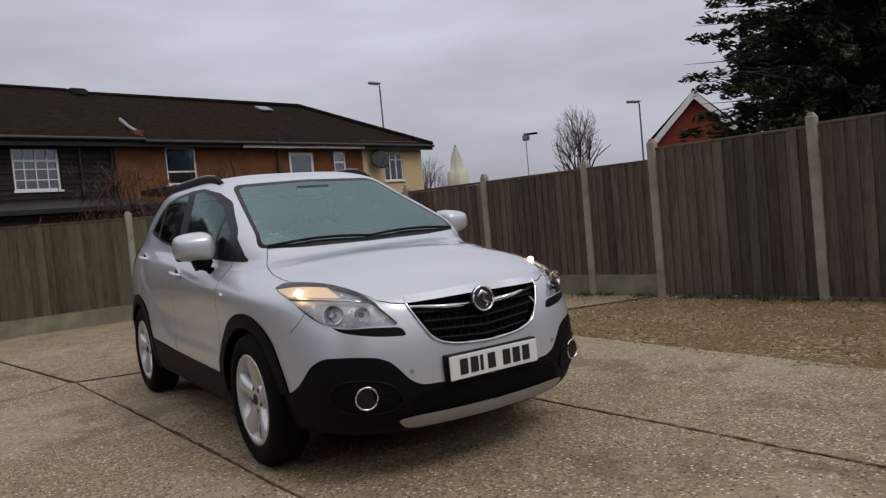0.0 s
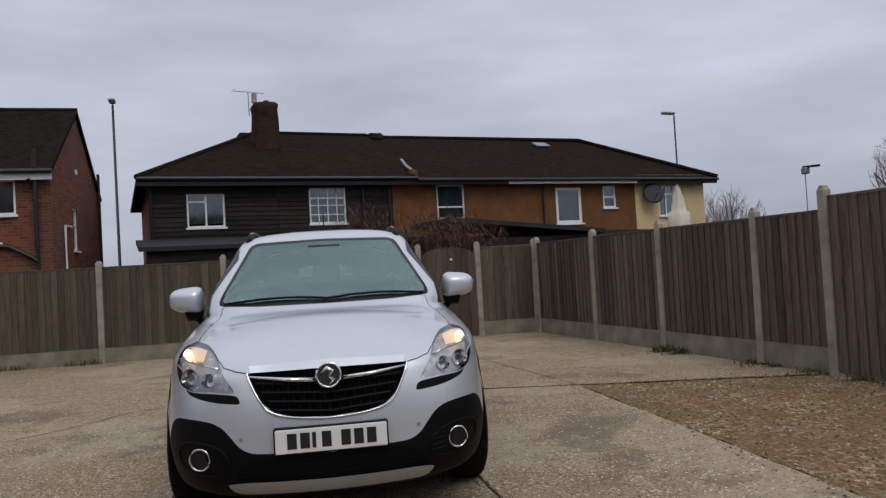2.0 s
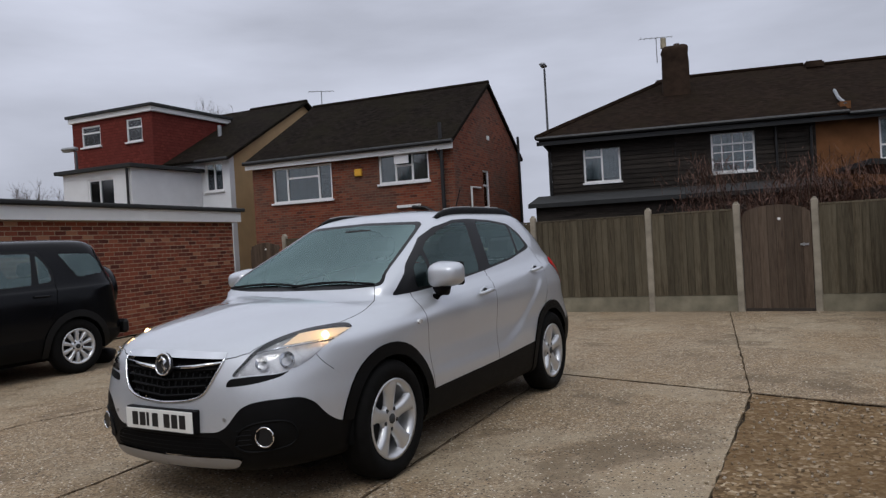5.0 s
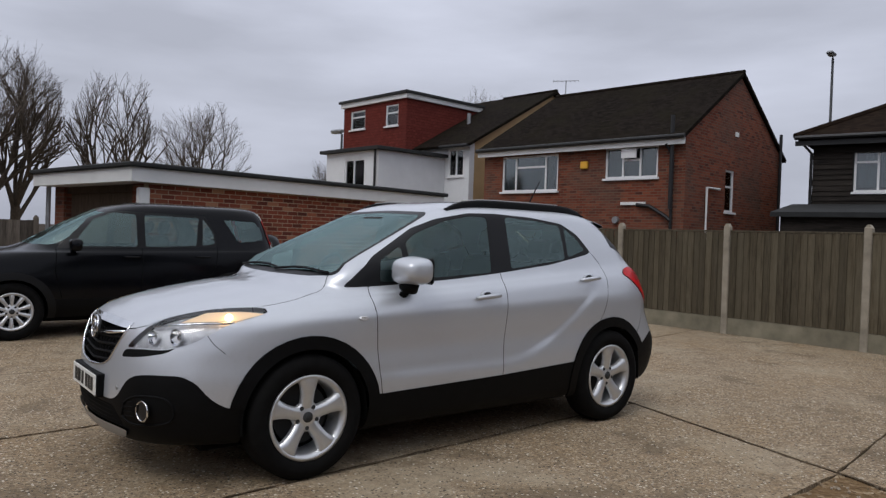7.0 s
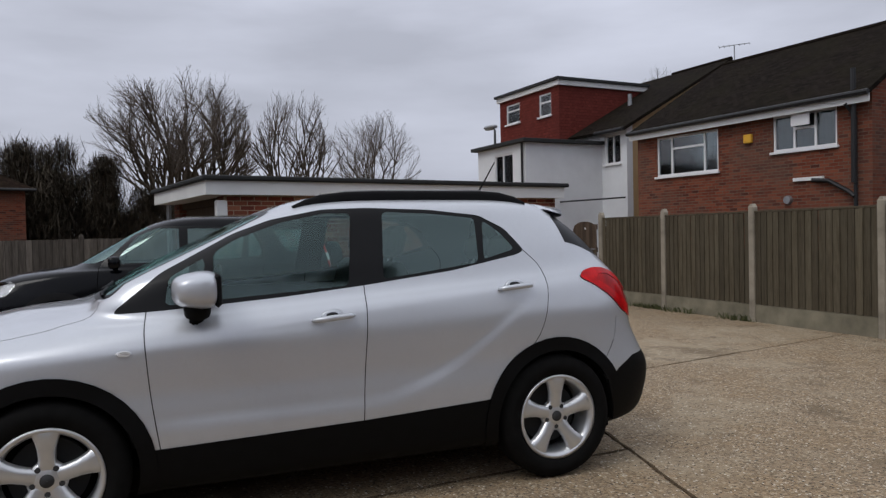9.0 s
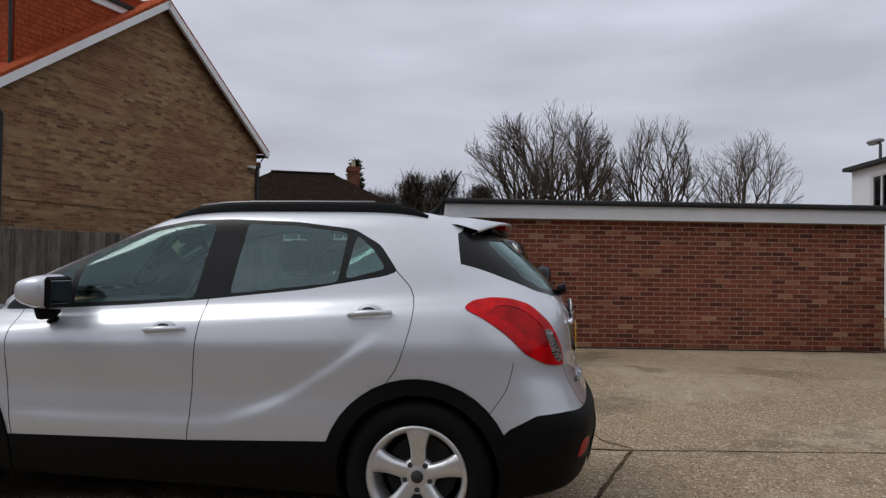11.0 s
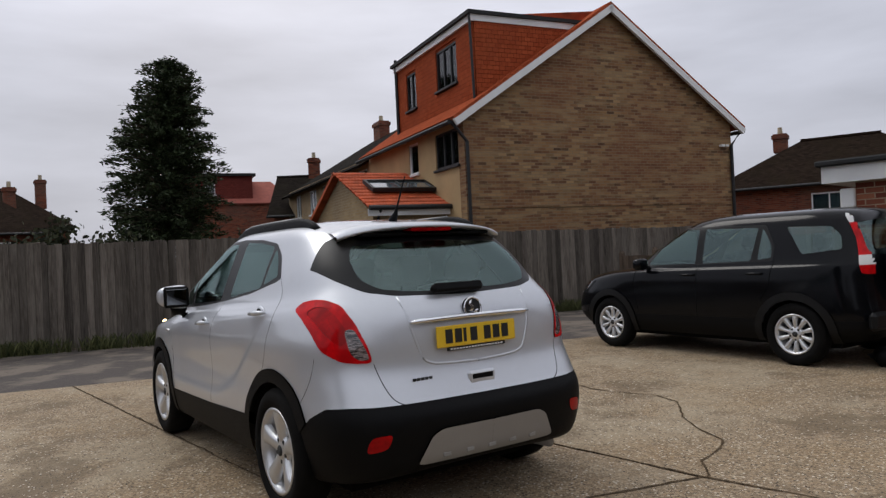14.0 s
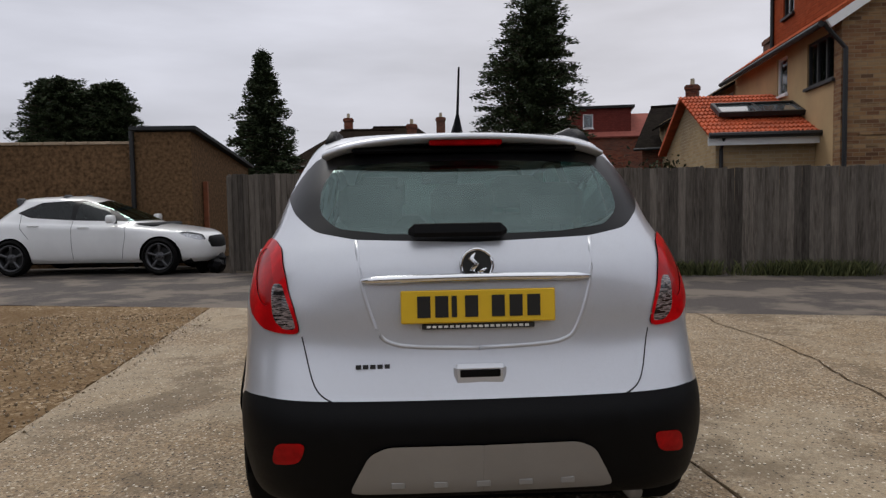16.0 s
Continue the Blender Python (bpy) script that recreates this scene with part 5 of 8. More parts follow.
M_CARGLASS = thin_glass("car_glass", (0.60, 0.76, 0.72), (0.70, 0.95, 0.92), base=0.27)
M_SIDEGLASS = thin_glass("side_glass", (0.62, 0.76, 0.73), (0.75, 0.98, 0.95), base=0.085)
M_TINT = thin_glass("tinted_rear_glass", (0.52, 0.64, 0.62), (0.75, 0.98, 0.95), base=0.12)
M_GLOSSBLACK = plain("black_trim", (0.004, 0.004, 0.0045), 0.38, vary=0.2, spec=0.25)
M_GAP = plain("panel_gap", (0.004, 0.004, 0.004), 0.9, spec=0.1)
M_REDLENS = red_lens("red_lens", (0.68, 0.003, 0.006), (0.34, 0.002, 0.004))
M_REDLENS_D = red_lens("deep_red_lens", (0.50, 0.002, 0.004), (0.22, 0.0015, 0.002))
M_LENS = thin_glass("clear_lens", (0.92, 0.93, 0.95), base=0.07)
M_REFLECTOR = plain("lamp_reflector", (0.90, 0.90, 0.91), 0.26, metal=0.40, vary=0.4, scale=22, bump=0.6)
M_AMBER = emit("side_lamp_glow", (1.0, 0.66, 0.30), 6.5)
# weak emission stands in for the bulb's light on the amber reflector
M_AMBERCUP = emit("lit_amber_reflector", (0.95, 0.72, 0.46), 0.22)
M_CABIN = plain("cabin_trim", (0.035, 0.036, 0.037), 0.8, vary=0.2, bump=0.2)
M_SEAT = plain("seat_cloth", (0.07, 0.072, 0.075), 0.95, vary=0.25, scale=10, bump=0.3)
M_PLATE_W = plain("plate_white", (0.78, 0.78, 0.74), 0.35, vary=0.04)
M_PLATE_Y = plain("plate_yellow", (0.80, 0.52, 0.03), 0.35, vary=0.06)
M_INK = plain("plate_black", (0.012, 0.012, 0.012), 0.5)
M_SKID = plain("satin_silver_plastic", (0.33, 0.325, 0.315), 0.42, metal=0.45, vary=0.06)
M_CLEARLENS = lens_bars("ribbed_clear_lens", (0.012, 0.010, 0.010), (0.34, 0.28, 0.27))
# dark grey of the panel seams and of the painted shade behind door handles
M_SEAM = plain("panel_seam", (0.045, 0.046, 0.048), 0.8, spec=0.2)
M_MIRROR = plain("mirror_glass", (0.20, 0.21, 0.22), 0.02, metal=1.0, vary=0.0)


def spline(keys, t):
    """Cubic through rows of numbers at even steps; t from 0 to 1."""
    keys = np.asarray(keys, float)
    n = len(keys) - 1
    t = min(max(t, 0.0), 1.0) * n
    i = min(int(t), n - 1)
    u = t - i
    p0, p1, p2, p3 = keys[max(i - 1, 0)], keys[i], keys[i + 1], keys[min(i + 2, n)]
    return 0.5 * (2 * p1 + (p2 - p0) * u + (2 * p0 - 5 * p1 + 4 * p2 - p3) * u * u + (3 * p1 - p0 - 3 * p2 + p3) * u ** 3)


BOW = [0.17, 0.075, -0.08]    # how far nose, tail and windscreen bow back towards the corners


def ring(row, count):
    """Half an outline of the body at one level, from the middle of the nose to the middle of the tail."""
    yf, zf, w, zs, rise, yr, zr, nf, nr = row
    yc = (yf + yr) / 2
    a = np.linspace(0, math.pi / 2, 300)
    s, c = np.sin(a), np.cos(a)
    fx, fy = w * s ** (2 / nf), yc - (yc - yf) * c ** (2 / nf)
    rx, ry = w * c ** (2 / nr), yc + (yr - yc) * s ** (2 / nr)
    u = min(max((zf - 1.03) / 0.1, 0.0), 1.0) if len(BOW) > 2 else 0.0
    bow = BOW[0] + (BOW[-1] - BOW[0]) * u if u else BOW[0]
    fy = fy + bow * (fx / w) ** 2 * (yc - fy) / (yc - yf)
    ry = ry - BOW[1] * (rx / w) ** 2 * (ry - yc) / (yr - yc)
    x, y = np.r_[fx, rx[1:]], np.r_[fy, ry[1:]]
    level = min(max((zf - 1.09) / 0.1, 0.0), 1.0)
    zside = zs + rise * np.clip((y - 0.1) / 1.3, -1.2 + 1.05 * level, 1.2)
    k = np.clip(x / w, 0, 1) ** 2.2
    z = np.where(y < yc, zf + (zside - zf) * k, zr + (zside - zr) * k)
    d = np.r_[0, np.cumsum(np.hypot(np.hypot(np.diff(x), np.diff(y)), np.diff(z)))]
    g = np.linspace(0, d[-1], count)
    return np.stack([np.interp(g, d, x), np.interp(g, d, y), np.interp(g, d, z)], 1)


VIEWS = {"side": ((0, 1, 0), (0, 0, 1)), "front": ((1, 0, 0), (0, 0, 1)), "top": ((1, 0, 0), (0, 1, 0)),
         "q_rear": ((-0.7071, 0.7071, 0), (0, 0, 1)), "q_front": ((0.7071, 0.7071, 0), (0, 0, 1))}


def cut(bm, view, line, closed, where):
    """Slices the mesh along a polyline seen in one of the views; where(centre) limits it to one side of the car."""
    a, b = (Vector(v) for v in VIEWS[view])
    axis = a.cross(b)
    ends = list(zip(line, line[1:] + line[:1])) if closed else list(zip(line, line[1:]))
    us, vs = [p[0] for p in line], [p[1] for p in line]
    u0, u1, v0, v1 = min(us) - 0.03, max(us) + 0.03, min(vs) - 0.03, max(vs) + 0.03
    near = []
    for f in bm.faces:
        c = f.calc_center_median()
        if u0 < c.dot(a) < u1 and v0 < c.dot(b) < v1 and where(c):
            near.append(f)
    for p, q in ends:
        if abs(p[0] - q[0]) + abs(p[1] - q[1]) < 1e-6:
            continue
        lo_u, hi_u, lo_v, hi_v = min(p[0], q[0]) - 1e-4, max(p[0], q[0]) + 1e-4, min(p[1], q[1]) - 1e-4, max(p[1], q[1]) + 1e-4
        some = []
        for f in near:
            if not f.is_valid:
                continue
            uu, vv = [v.co.dot(a) for v in f.verts], [v.co.dot(b) for v in f.verts]
            if max(uu) >= lo_u and min(uu) <= hi_u and max(vv) >= lo_v and min(vv) <= hi_v:
                some.append(f)
        if not some:
            continue
        n = (a * (q[0] - p[0]) + b * (q[1] - p[1])).cross(axis).normalized()
        geom = list({x for f in some for x in (f, *f.edges, *f.verts)})
        r = bmesh.ops.bisect_plane(bm, geom=geom, dist=1e-6, plane_co=a * p[0] + b * p[1], plane_no=n)
        near = [f for f in near if f.is_valid] + [g for g in r["geom"] if isinstance(g, bmesh.types.BMFace)]
        near = list(set(near))


def inside(poly, u, v):
    hit = False
    for (x0, y0), (x1, y1) in zip(poly, poly[1:] + poly[:1]):
        if (y0 > v) != (y1 > v) and u < (x1 - x0) * (v - y0) / (y1 - y0) + x0:
            hit = not hit
    return hit


def rounded(poly, steps=5):
    """Rounds the corners of a closed polygon with small curves."""
    out = []
    n = len(poly)
    for i in range(n):
        p, c, q = (np.array(poly[k % n], float) for k in (i - 1, i, i + 1))
        r = min(0.35, 0.03 / max(1e-6, np.hypot(*(p - c)))), min(0.35, 0.03 / max(1e-6, np.hypot(*(q - c))))
        a, b = c + (p - c) * r[0], c + (q - c) * r[1]
        for t in np.linspace(0, 1, steps):
            out.append(tuple(((1 - t) ** 2 * a + 2 * t * (1 - t) * c + t * t * b).tolist()))
    return out


def strip(line, w):
    """A thin closed polygon along an open line."""
    pts = [np.array(p, float) for p in line]
    left, right = [], []
    for i, p in enumerate(pts):
        d = pts[min(i + 1, len(pts) - 1)] - pts[max(i - 1, 0)]
        n = np.array([-d[1], d[0]]) / (np.hypot(*d) + 1e-9) * w / 2
        left.append(tuple((p + n).tolist())); right.append(tuple((p - n).tolist()))
    return left + right[::-1]


def curve_line(pts, n=14):
    return [tuple(spline(pts, i / n).tolist()) for i in range(n + 1)]


class CarBody:
    """Half a body skin that is sliced into panels; each panel becomes a mesh, mirrored where the car has two."""
    def __init__(self, rows, levels=84, around=150, press=None):
        self.bm = bmesh.new()
        grid = [[self.bm.verts.new(p) for p in ring(spline(rows, i / (levels - 1)), around)] for i in range(levels)]
        for g in grid:
            g[0].co.x = g[-1].co.x = 0.0
            for v in g if press else ():
                v.co.x += press(v.co)
        for r, s in zip(grid, grid[1:]):
            for k in range(around - 1):
                self.bm.faces.new((r[k], r[k + 1], s[k + 1], s[k]))
        bmesh.ops.recalc_face_normals(self.bm, faces=self.bm.faces)
        c = max(self.bm.faces, key=lambda f: f.calc_center_median().x)
        if c.normal.x < 0:
            bmesh.ops.reverse_faces(self.bm, faces=self.bm.faces)
        self.regions = []
        self.solid = None

    def tree(self):
        from mathutils.bvhtree import BVHTree
        if self.solid is None:
            self.solid = BVHTree.FromBMesh(self.bm)
        return self.solid

    def hit(self, origin, way):
        h = self.tree().ray_cast(Vector(origin), Vector(way).normalized())
        return h[0], h[1]

    def region(self, name, view, poly, where, smooth_corners=True):
        self.tree()
        poly = rounded(poly) if smooth_corners else list(poly)
        cut(self.bm, view, poly, True, where)
        self.regions.append((name, VIEWS[view], poly, where))

    def split(self):
        """The faces of each region, the first named region that holds them winning; the rest are 'shell'."""
        self.bm.normal_update()
        out = {}
        boxes_ = [(min(p[0] for p in r[2]), max(p[0] for p in r[2]), min(p[1] for p in r[2]), max(p[1] for p in r[2])) for r in self.regions]
        for f in self.bm.faces:
            c = f.calc_center_median()
            name = "shell"
            for (n, (a, b), poly, where), (u0, u1, v0, v1) in zip(self.regions, boxes_):
                u, v = c.x * a[0] + c.y * a[1] + c.z * a[2], c.x * b[0] + c.y * b[1] + c.z * b[2]
                if u0 <= u <= u1 and v0 <= v <= v1 and where(c) and inside(poly, u, v):
                    name = n
                    break
            out.setdefault(name, []).append(f)
        return out


def panel(name, faces, material, parent, side=0, label="", lift=0.0):
    """A mesh of the given faces with the whole skin's normals: side 1 as built, -1 mirrored, 0 both halves in one."""
    vs, index = [], {}
    for f in faces:
        for v in f.verts:
            if v not in index:
                index[v] = len(vs)
                vs.append(v)
    co = [v.co + v.normal * lift for v in vs]
    no = [v.normal.copy() for v in vs]
    fc = [[index[v] for v in f.verts] for f in faces]
    P, N, F = [], [], []
    if side >= 0:
        P += [tuple(c) for c in co]; N += [tuple(n) for n in no]; F += fc
    if side <= 0:
        o = len(P)
        P += [(-c.x, c.y, c.z) for c in co]; N += [(-n.x, n.y, n.z) for n in no]
        F += [[o + i for i in f[::-1]] for f in fc]
    for i, p in enumerate(P):
        if abs(p[0]) < 1e-4:
            N[i] = tuple(Vector((0, N[i][1], N[i][2])).normalized())
    me = bpy.data.meshes.new(name)
    me.from_pydata(P, [], F)
    me.materials.append(material)
    me.shade_smooth()
    me.normals_split_custom_set_from_vertices(N)
    ob = new(name, me)
    ob.parent = parent
    if label:
        tagged(ob, label)
    return ob


def lathe(bm, profile, sides=48):
    """Turns (radius, x) pairs about the x axis."""
    rings_ = []
    for r, x in profile:
        rings_.append([bm.verts.new((x, r * math.cos(2 * math.pi * k / sides), r * math.sin(2 * math.pi * k / sides))) for k in range(sides)])
    for a, b in zip(rings_, rings_[1:]):
        for k in range(sides):
            bm.faces.new((a[k], a[(k + 1) % sides], b[(k + 1) % sides], b[k]))
    bmesh.ops.recalc_face_normals(bm, faces=bm.faces)
    return bm


def wheel(parent, x, y, r, width, rim_r, spokes, side, alloy, style="five"):
    """Tyre, rim barrel, spokes, hub and bolts; side 1 faces +x."""
    turn = pose(x, y, r, 0, 0, 0 if side > 0 else 180)
    w = width / 2
    tyre = part("wheel", lathe(bmesh.new(), [(rim_r - 0.005, w * 0.55), (rim_r + 0.012, w * 0.92), (rim_r + 0.05, w), (r - 0.045, w), (r - 0.014, w * 0.86), (r, w * 0.62), (r + 0.001, 0), (r, -w * 0.62), (r - 0.03, -w * 0.9), (rim_r, -w * 0.9)]), M_TYRE, parent, "black rubber tyre", True, turn)
    part("rim", lathe(bmesh.new(), [(rim_r, w * 0.80), (rim_r + 0.006, w * 0.90), (rim_r - 0.012, w * 0.90), (rim_r - 0.03, w * 0.55), (rim_r - 0.035, -w * 0.8)]), alloy, tyre, smooth=True)
    part("wheel_back", lathe(bmesh.new(), [(0.01, -0.05), (rim_r - 0.03, -0.05)], 32), M_GAP, tyre)
    part("brake_disc", lathe(bmesh.new(), [(0.01, -0.02), (rim_r * 0.72, -0.02), (rim_r * 0.72, -0.04), (0.01, -0.04)], 32), M_CABIN, tyre)
    for k in range(spokes):
        bm = bmesh.new()
        ang = 2 * math.pi * k / spokes + math.pi / 2
        R = rim_r - 0.012
        prof = [(0.04, 0.044, 0.60), (R * 0.40, 0.036, 0.70), (R * 0.60, 0.038, 0.77), (R * 0.80, 0.048, 0.82), (R * 0.93, 0.060, 0.83), (R, 0.070, 0.78)] if style == "five" else [(0.05, 0.020, 0.55), (R * 0.45, 0.018, 0.68), (R * 0.75, 0.026, 0.74), (R * .92, 0.030, 0.74), (R, 0.026, 0.68)]
        rows_ = []
        for rr, hw, xx in prof:
            hw *= rim_r / 0.23
            rows_.append([bm.verts.new((xx * w + dx, rr * math.cos(ang) - s * math.sin(ang), rr * math.sin(ang) + s * math.cos(ang))) for s, dx in ((-hw, -0.035), (-hw * 0.86, 0.0), (-hw * 0.3, 0.006), (hw * 0.3, 0.006), (hw * 0.86, 0.0), (hw, -0.035))])
        for a, b in zip(rows_, rows_[1:]):
            for i in range(5):
                bm.faces.new((a[i], a[i + 1], b[i + 1], b[i]))
        bmesh.ops.recalc_face_normals(bm, faces=bm.faces)
        if sum(f.normal.x for f in bm.faces) < 0:
            bmesh.ops.reverse_faces(bm, faces=bm.faces)
        part("spoke", bm, alloy, tyre, smooth=True)
    part("hub", lathe(bmesh.new(), [(0.086, w * 0.40), (0.082, w * 0.62), (0.05, w * 0.66), (0.040, w * 0.70), (0.001, w * 0.72)], 28), alloy, tyre, smooth=True)
    part("hub_cap", lathe(bmesh.new(), [(0.030, w * 0.70), (0.029, w * 0.745), (0.001, w * 0.76)], 20), M_CABIN, tyre, "dark round centre cap", True)
    for k in range(5):
        ang = 2 * math.pi * (k + 0.5) / 5 + math.pi / 2
        bm = disc(bmesh.new(), (w * 0.55, 0.061 * math.cos(ang), 0.061 * math.sin(ang)), (1, 0, 0), 0.0145, 0.0125, w * 0.115, 10)
        part("wheel_bolt", bm, M_CABIN, tyre)
    return tyre


def seat(parent, x, y, z, tall=0.62, w=0.5, back_only=False):
    """A car seat with cushion, back and headrest as one part."""
    bm = bmesh.new()
    if not back_only:
        box(bm, x - w / 2, y - 0.28, z, x + w / 2, y + 0.24, z + 0.16, bevel=0.05)
    m = pose(x, y + 0.26, z + 0.12, -16, 0, 0)
    box(bm, -w / 2, -0.06, 0, w / 2, 0.08, tall, bevel=0.05, m=m)
    box(bm, -0.13, -0.05, tall + 0.03, 0.13, 0.05, tall + 0.21, bevel=0.04, m=m)
    box(bm, -0.06, -0.01, tall - 0.02, -0.045, 0.01, tall + 0.06, m=m)
    box(bm, 0.045, -0.01, tall - 0.02, 0.06, 0.01, tall + 0.06, m=m)
    return part("seat", bm, M_SEAT, parent, "dark cloth seat with headrest")


def plate(parent, m, material, label):
    """Number plate: a bevelled sheet with seven dark bars in two groups."""
    p = part("number_plate", boxes((-0.26, -0.006, -0.0555, 0.26, 0.0, 0.0555), bevel=0.004), material, parent, label, m=m)
    for i, x in enumerate((-0.205, -0.145, -0.09, -0.045, 0.045, 0.105, 0.165)):
        w = 0.018 if i == 2 else 0.044
        part("bar", boxes((x, -0.0085, -0.036, x + w, -0.0055, 0.036)), M_INK, p)
    return p


# --- the silver crossover in the middle of the yard
def silver_car():
    car = thing("car", Matrix(), "silver compact crossover with black lower cladding and side lamps lit", "car")
    low = [(-1.95, .20, .79, .22, 0, 1.90, .27, 5.4, 6.5), (-2.14, .235, .850, .27, 0, 2.04, .33, 6.0, 7.5), (-2.20, .36, .882, .42, 0, 2.085, .46, 6.2, 8.0),
           (-2.205, .50, .888, .57, 0, 2.095, .58, 6.2, 8.0), (-2.195, .62, .880, .69, .01, 2.045, .66, 6.0, 8.0), (-2.17, .74, .886, .80, .02, 1.985, .80, 5.4, 7.6),
           (-2.13, .825, .888, .90, .03, 1.972, .95, 4.9, 7.2), (-2.03, .895, .874, .965, .05, 1.955, 1.06, 4.6, 6.6)]
    high = [(-1.80, .972, .852, 1.02, .07, 1.92, 1.13, 4.6, 6.2), (-1.47, 1.04, .822, 1.06, .08, 1.87, 1.20, 5.4, 6.0), (-1.15, 1.085, .786, 1.11, .09, 1.81, 1.27, 8.0, 6.0),
            (-.79, 1.270, .738, 1.25, .08, 1.71, 1.36, 9.0, 6.0), (-.45, 1.435, .684, 1.40, .05, 1.60, 1.45, 8.0, 5.6), (-.19, 1.552, .632, 1.53, .01, 1.49, 1.525, 6.0, 5.0),
            (-.03, 1.600, .56, 1.584, 0, 1.38, 1.565, 4.6, 4.4), (.12, 1.622, .43, 1.610, 0, 1.2, 1.595, 3.6, 4.0), (.3, 1.634, .22, 1.629, 0, 1.0, 1.618, 3.0, 3.0), (.45, 1.64, .01, 1.636, 0, .8, 1.628, 2.5, 2.5)]
    def press(c):
        """Scalloped door sides between the shoulder line and the crease that sweeps up to the rear arch."""
        if c.x < .6:
            return 0.0
        lo = .515 + .36 * max(0.0, (c.y - .22) / .72) ** 1.6
        hi = .985 + .095 * c.y
        fade = min(1.0, max(0.0, (c.y + 1.02) / .35)) * min(1.0, max(0.0, (1.12 - c.y) / .15))
        v = (c.z - lo) / max(.05, hi - lo)
        return -.0135 * fade * min(1.0, v / .13) * (1 - v) ** .75 if 0 < v < 1 else 0.0
    body = CarBody(low + high, 110, 170, press)
    FRONT, REAR = (lambda c: c.y < -1.3), (lambda c: c.y > 1.15)
    SIDE = lambda c: c.x > 0.4
    FW, RW = (-1.2775, .345), (1.2775, .345)
    circ = lambda o, r, n=40: [(o[0] + r * math.cos(2 * math.pi * k / n), o[1] + r * math.sin(2 * math.pi * k / n)) for k in range(n)]
    R = body.region
    R("arch_hole", "side", circ(FW, .378), SIDE, False); R("arch_hole", "side", circ(RW, .378), SIDE, False)
    # glass
    R("windscreen", "front", [(-.02, 1.122), (.40, 1.120), (.625, 1.130), (.635, 1.15), (.505, 1.485), (.47, 1.505), (-.02, 1.522)], lambda c: c.y < 0.1 and c.z > 1.05)
    R("windscreen_border", "front", [(-.02, 1.095), (.42, 1.098), (.648, 1.112), (.660, 1.135), (.525, 1.505), (.48, 1.527), (-.02, 1.542)], lambda c: c.y < 0.1 and c.z > 1.05)
    G = lambda c: c.x > .5
    R("front_door_glass", "side", [(-.56, 1.092), (.11, 1.133), (.16, 1.508), (.01, 1.508), (-.205, 1.464), (-.43, 1.384), (-.545, 1.318)], G)
    R("quarter_glass_front", "side", [(-.775, 1.078), (-.61, 1.082), (-.585, 1.298), (-.755, 1.205)], G)
    R("rear_door_glass", "side", [(.298, 1.158), (.850, 1.226), (.872, 1.472), (.6, 1.503), (.335, 1.514)], G)
    R("quarter_glass_rear", "side", [(.885, 1.242), (1.085, 1.295), (1.01, 1.39), (.918, 1.462)], G)
    R("window_trim", "side", [(-1.0, 1.045), (-.79, 1.055), (-.55, 1.070), (-.22, 1.092), (.19, 1.130), (.69, 1.188), (1.09, 1.262), (1.145, 1.285), (1.045, 1.412), (.90, 1.490), (.6, 1.524), (.25, 1.537), (.01, 1.530), (-.255, 1.480), (-.445, 1.411), (-.79, 1.230), (-.99, 1.066)], lambda c: c.x > .56)
    cut(body.bm, "side", [(1.49, 1.1), (1.47 - .22 * .4, 1.6)], False, lambda c: c.x > .3)
    R("rear_glass", "front", [(-.02, 1.185), (.30, 1.190), (.48, 1.21), (.55, 1.265), (.55, 1.36), (.50, 1.445), (-.02, 1.46)], REAR)
    R("rear_glass_border", "front", [(-.02, 1.158), (.41, 1.172), (.56, 1.198), (.65, 1.26), (.71, 1.34), (.70, 1.385), (.62, 1.46), (.50, 1.515), (-.02, 1.53)], lambda c: c.y > 1.47 - .22 * (c.z - 1.2))
    # lamps
    R("reversing_lens", "q_rear", [(.80, 1.022), (.85, 1.025), (.905, .93), (.925, .872), (.875, .872), (.835, .905)], lambda c: c.y > 1.3 and c.x > .35)
    R("tail_inner", "q_rear", [(.56, 1.105), (.62, 1.135), (.69, 1.128), (.755, 1.085), (.80, 1.035), (.825, .985), (.80, .945), (.76, .955), (.70, 1.0), (.63, 1.06)], lambda c: c.y > 1.3 and c.x > .35)
    R("tail_lamp", "q_rear", [(.47, 1.118), (.52, 1.155), (.60, 1.170), (.68, 1.166), (.77, 1.138), (.855, 1.05), (.915, .94), (.938, .856), (.86, .858), (.786, .868), (.68, .918), (.61, 1.005), (.535, 1.075)], lambda c: c.y > 1.3 and c.x > .35)
    LAMP = lambda c: c.y < -1.38 and c.x > .3
    R("headlamp", "front", [(.437, .732), (.50, .812), (.512, .845), (.556, .905), (.615, .936), (.69, .945), (.728, .940), (.772, .920), (.782, .89), (.768, .83), (.745, .785), (.715, .757), (.655, .740), (.55, .740)], LAMP)
    R("lamp_shade", "front", [(.415, .680), (.432, .722), (.544, .733), (.66, .736), (.70, .750), (.672, .722), (.60, .702), (.53, .690)], LAMP)
    # grille and lower front
    R("grille_hole", "front", [(-.02, .600), (.17, .612), (.262, .635), (.315, .68), (.380, .805), (.376, .845), (-.02, .858)], FRONT)
    R("lower_grille", "front", [(-.02, .325), (-.02, .425), (.38, .425), (.43, .385), (.46, .330), (.40, .325)], FRONT)
    R("skid_front", "front", [(-.02, .258), (-.02, .316), (.40, .320), (.495, .312), (.455, .27), (.40, .262)], FRONT)
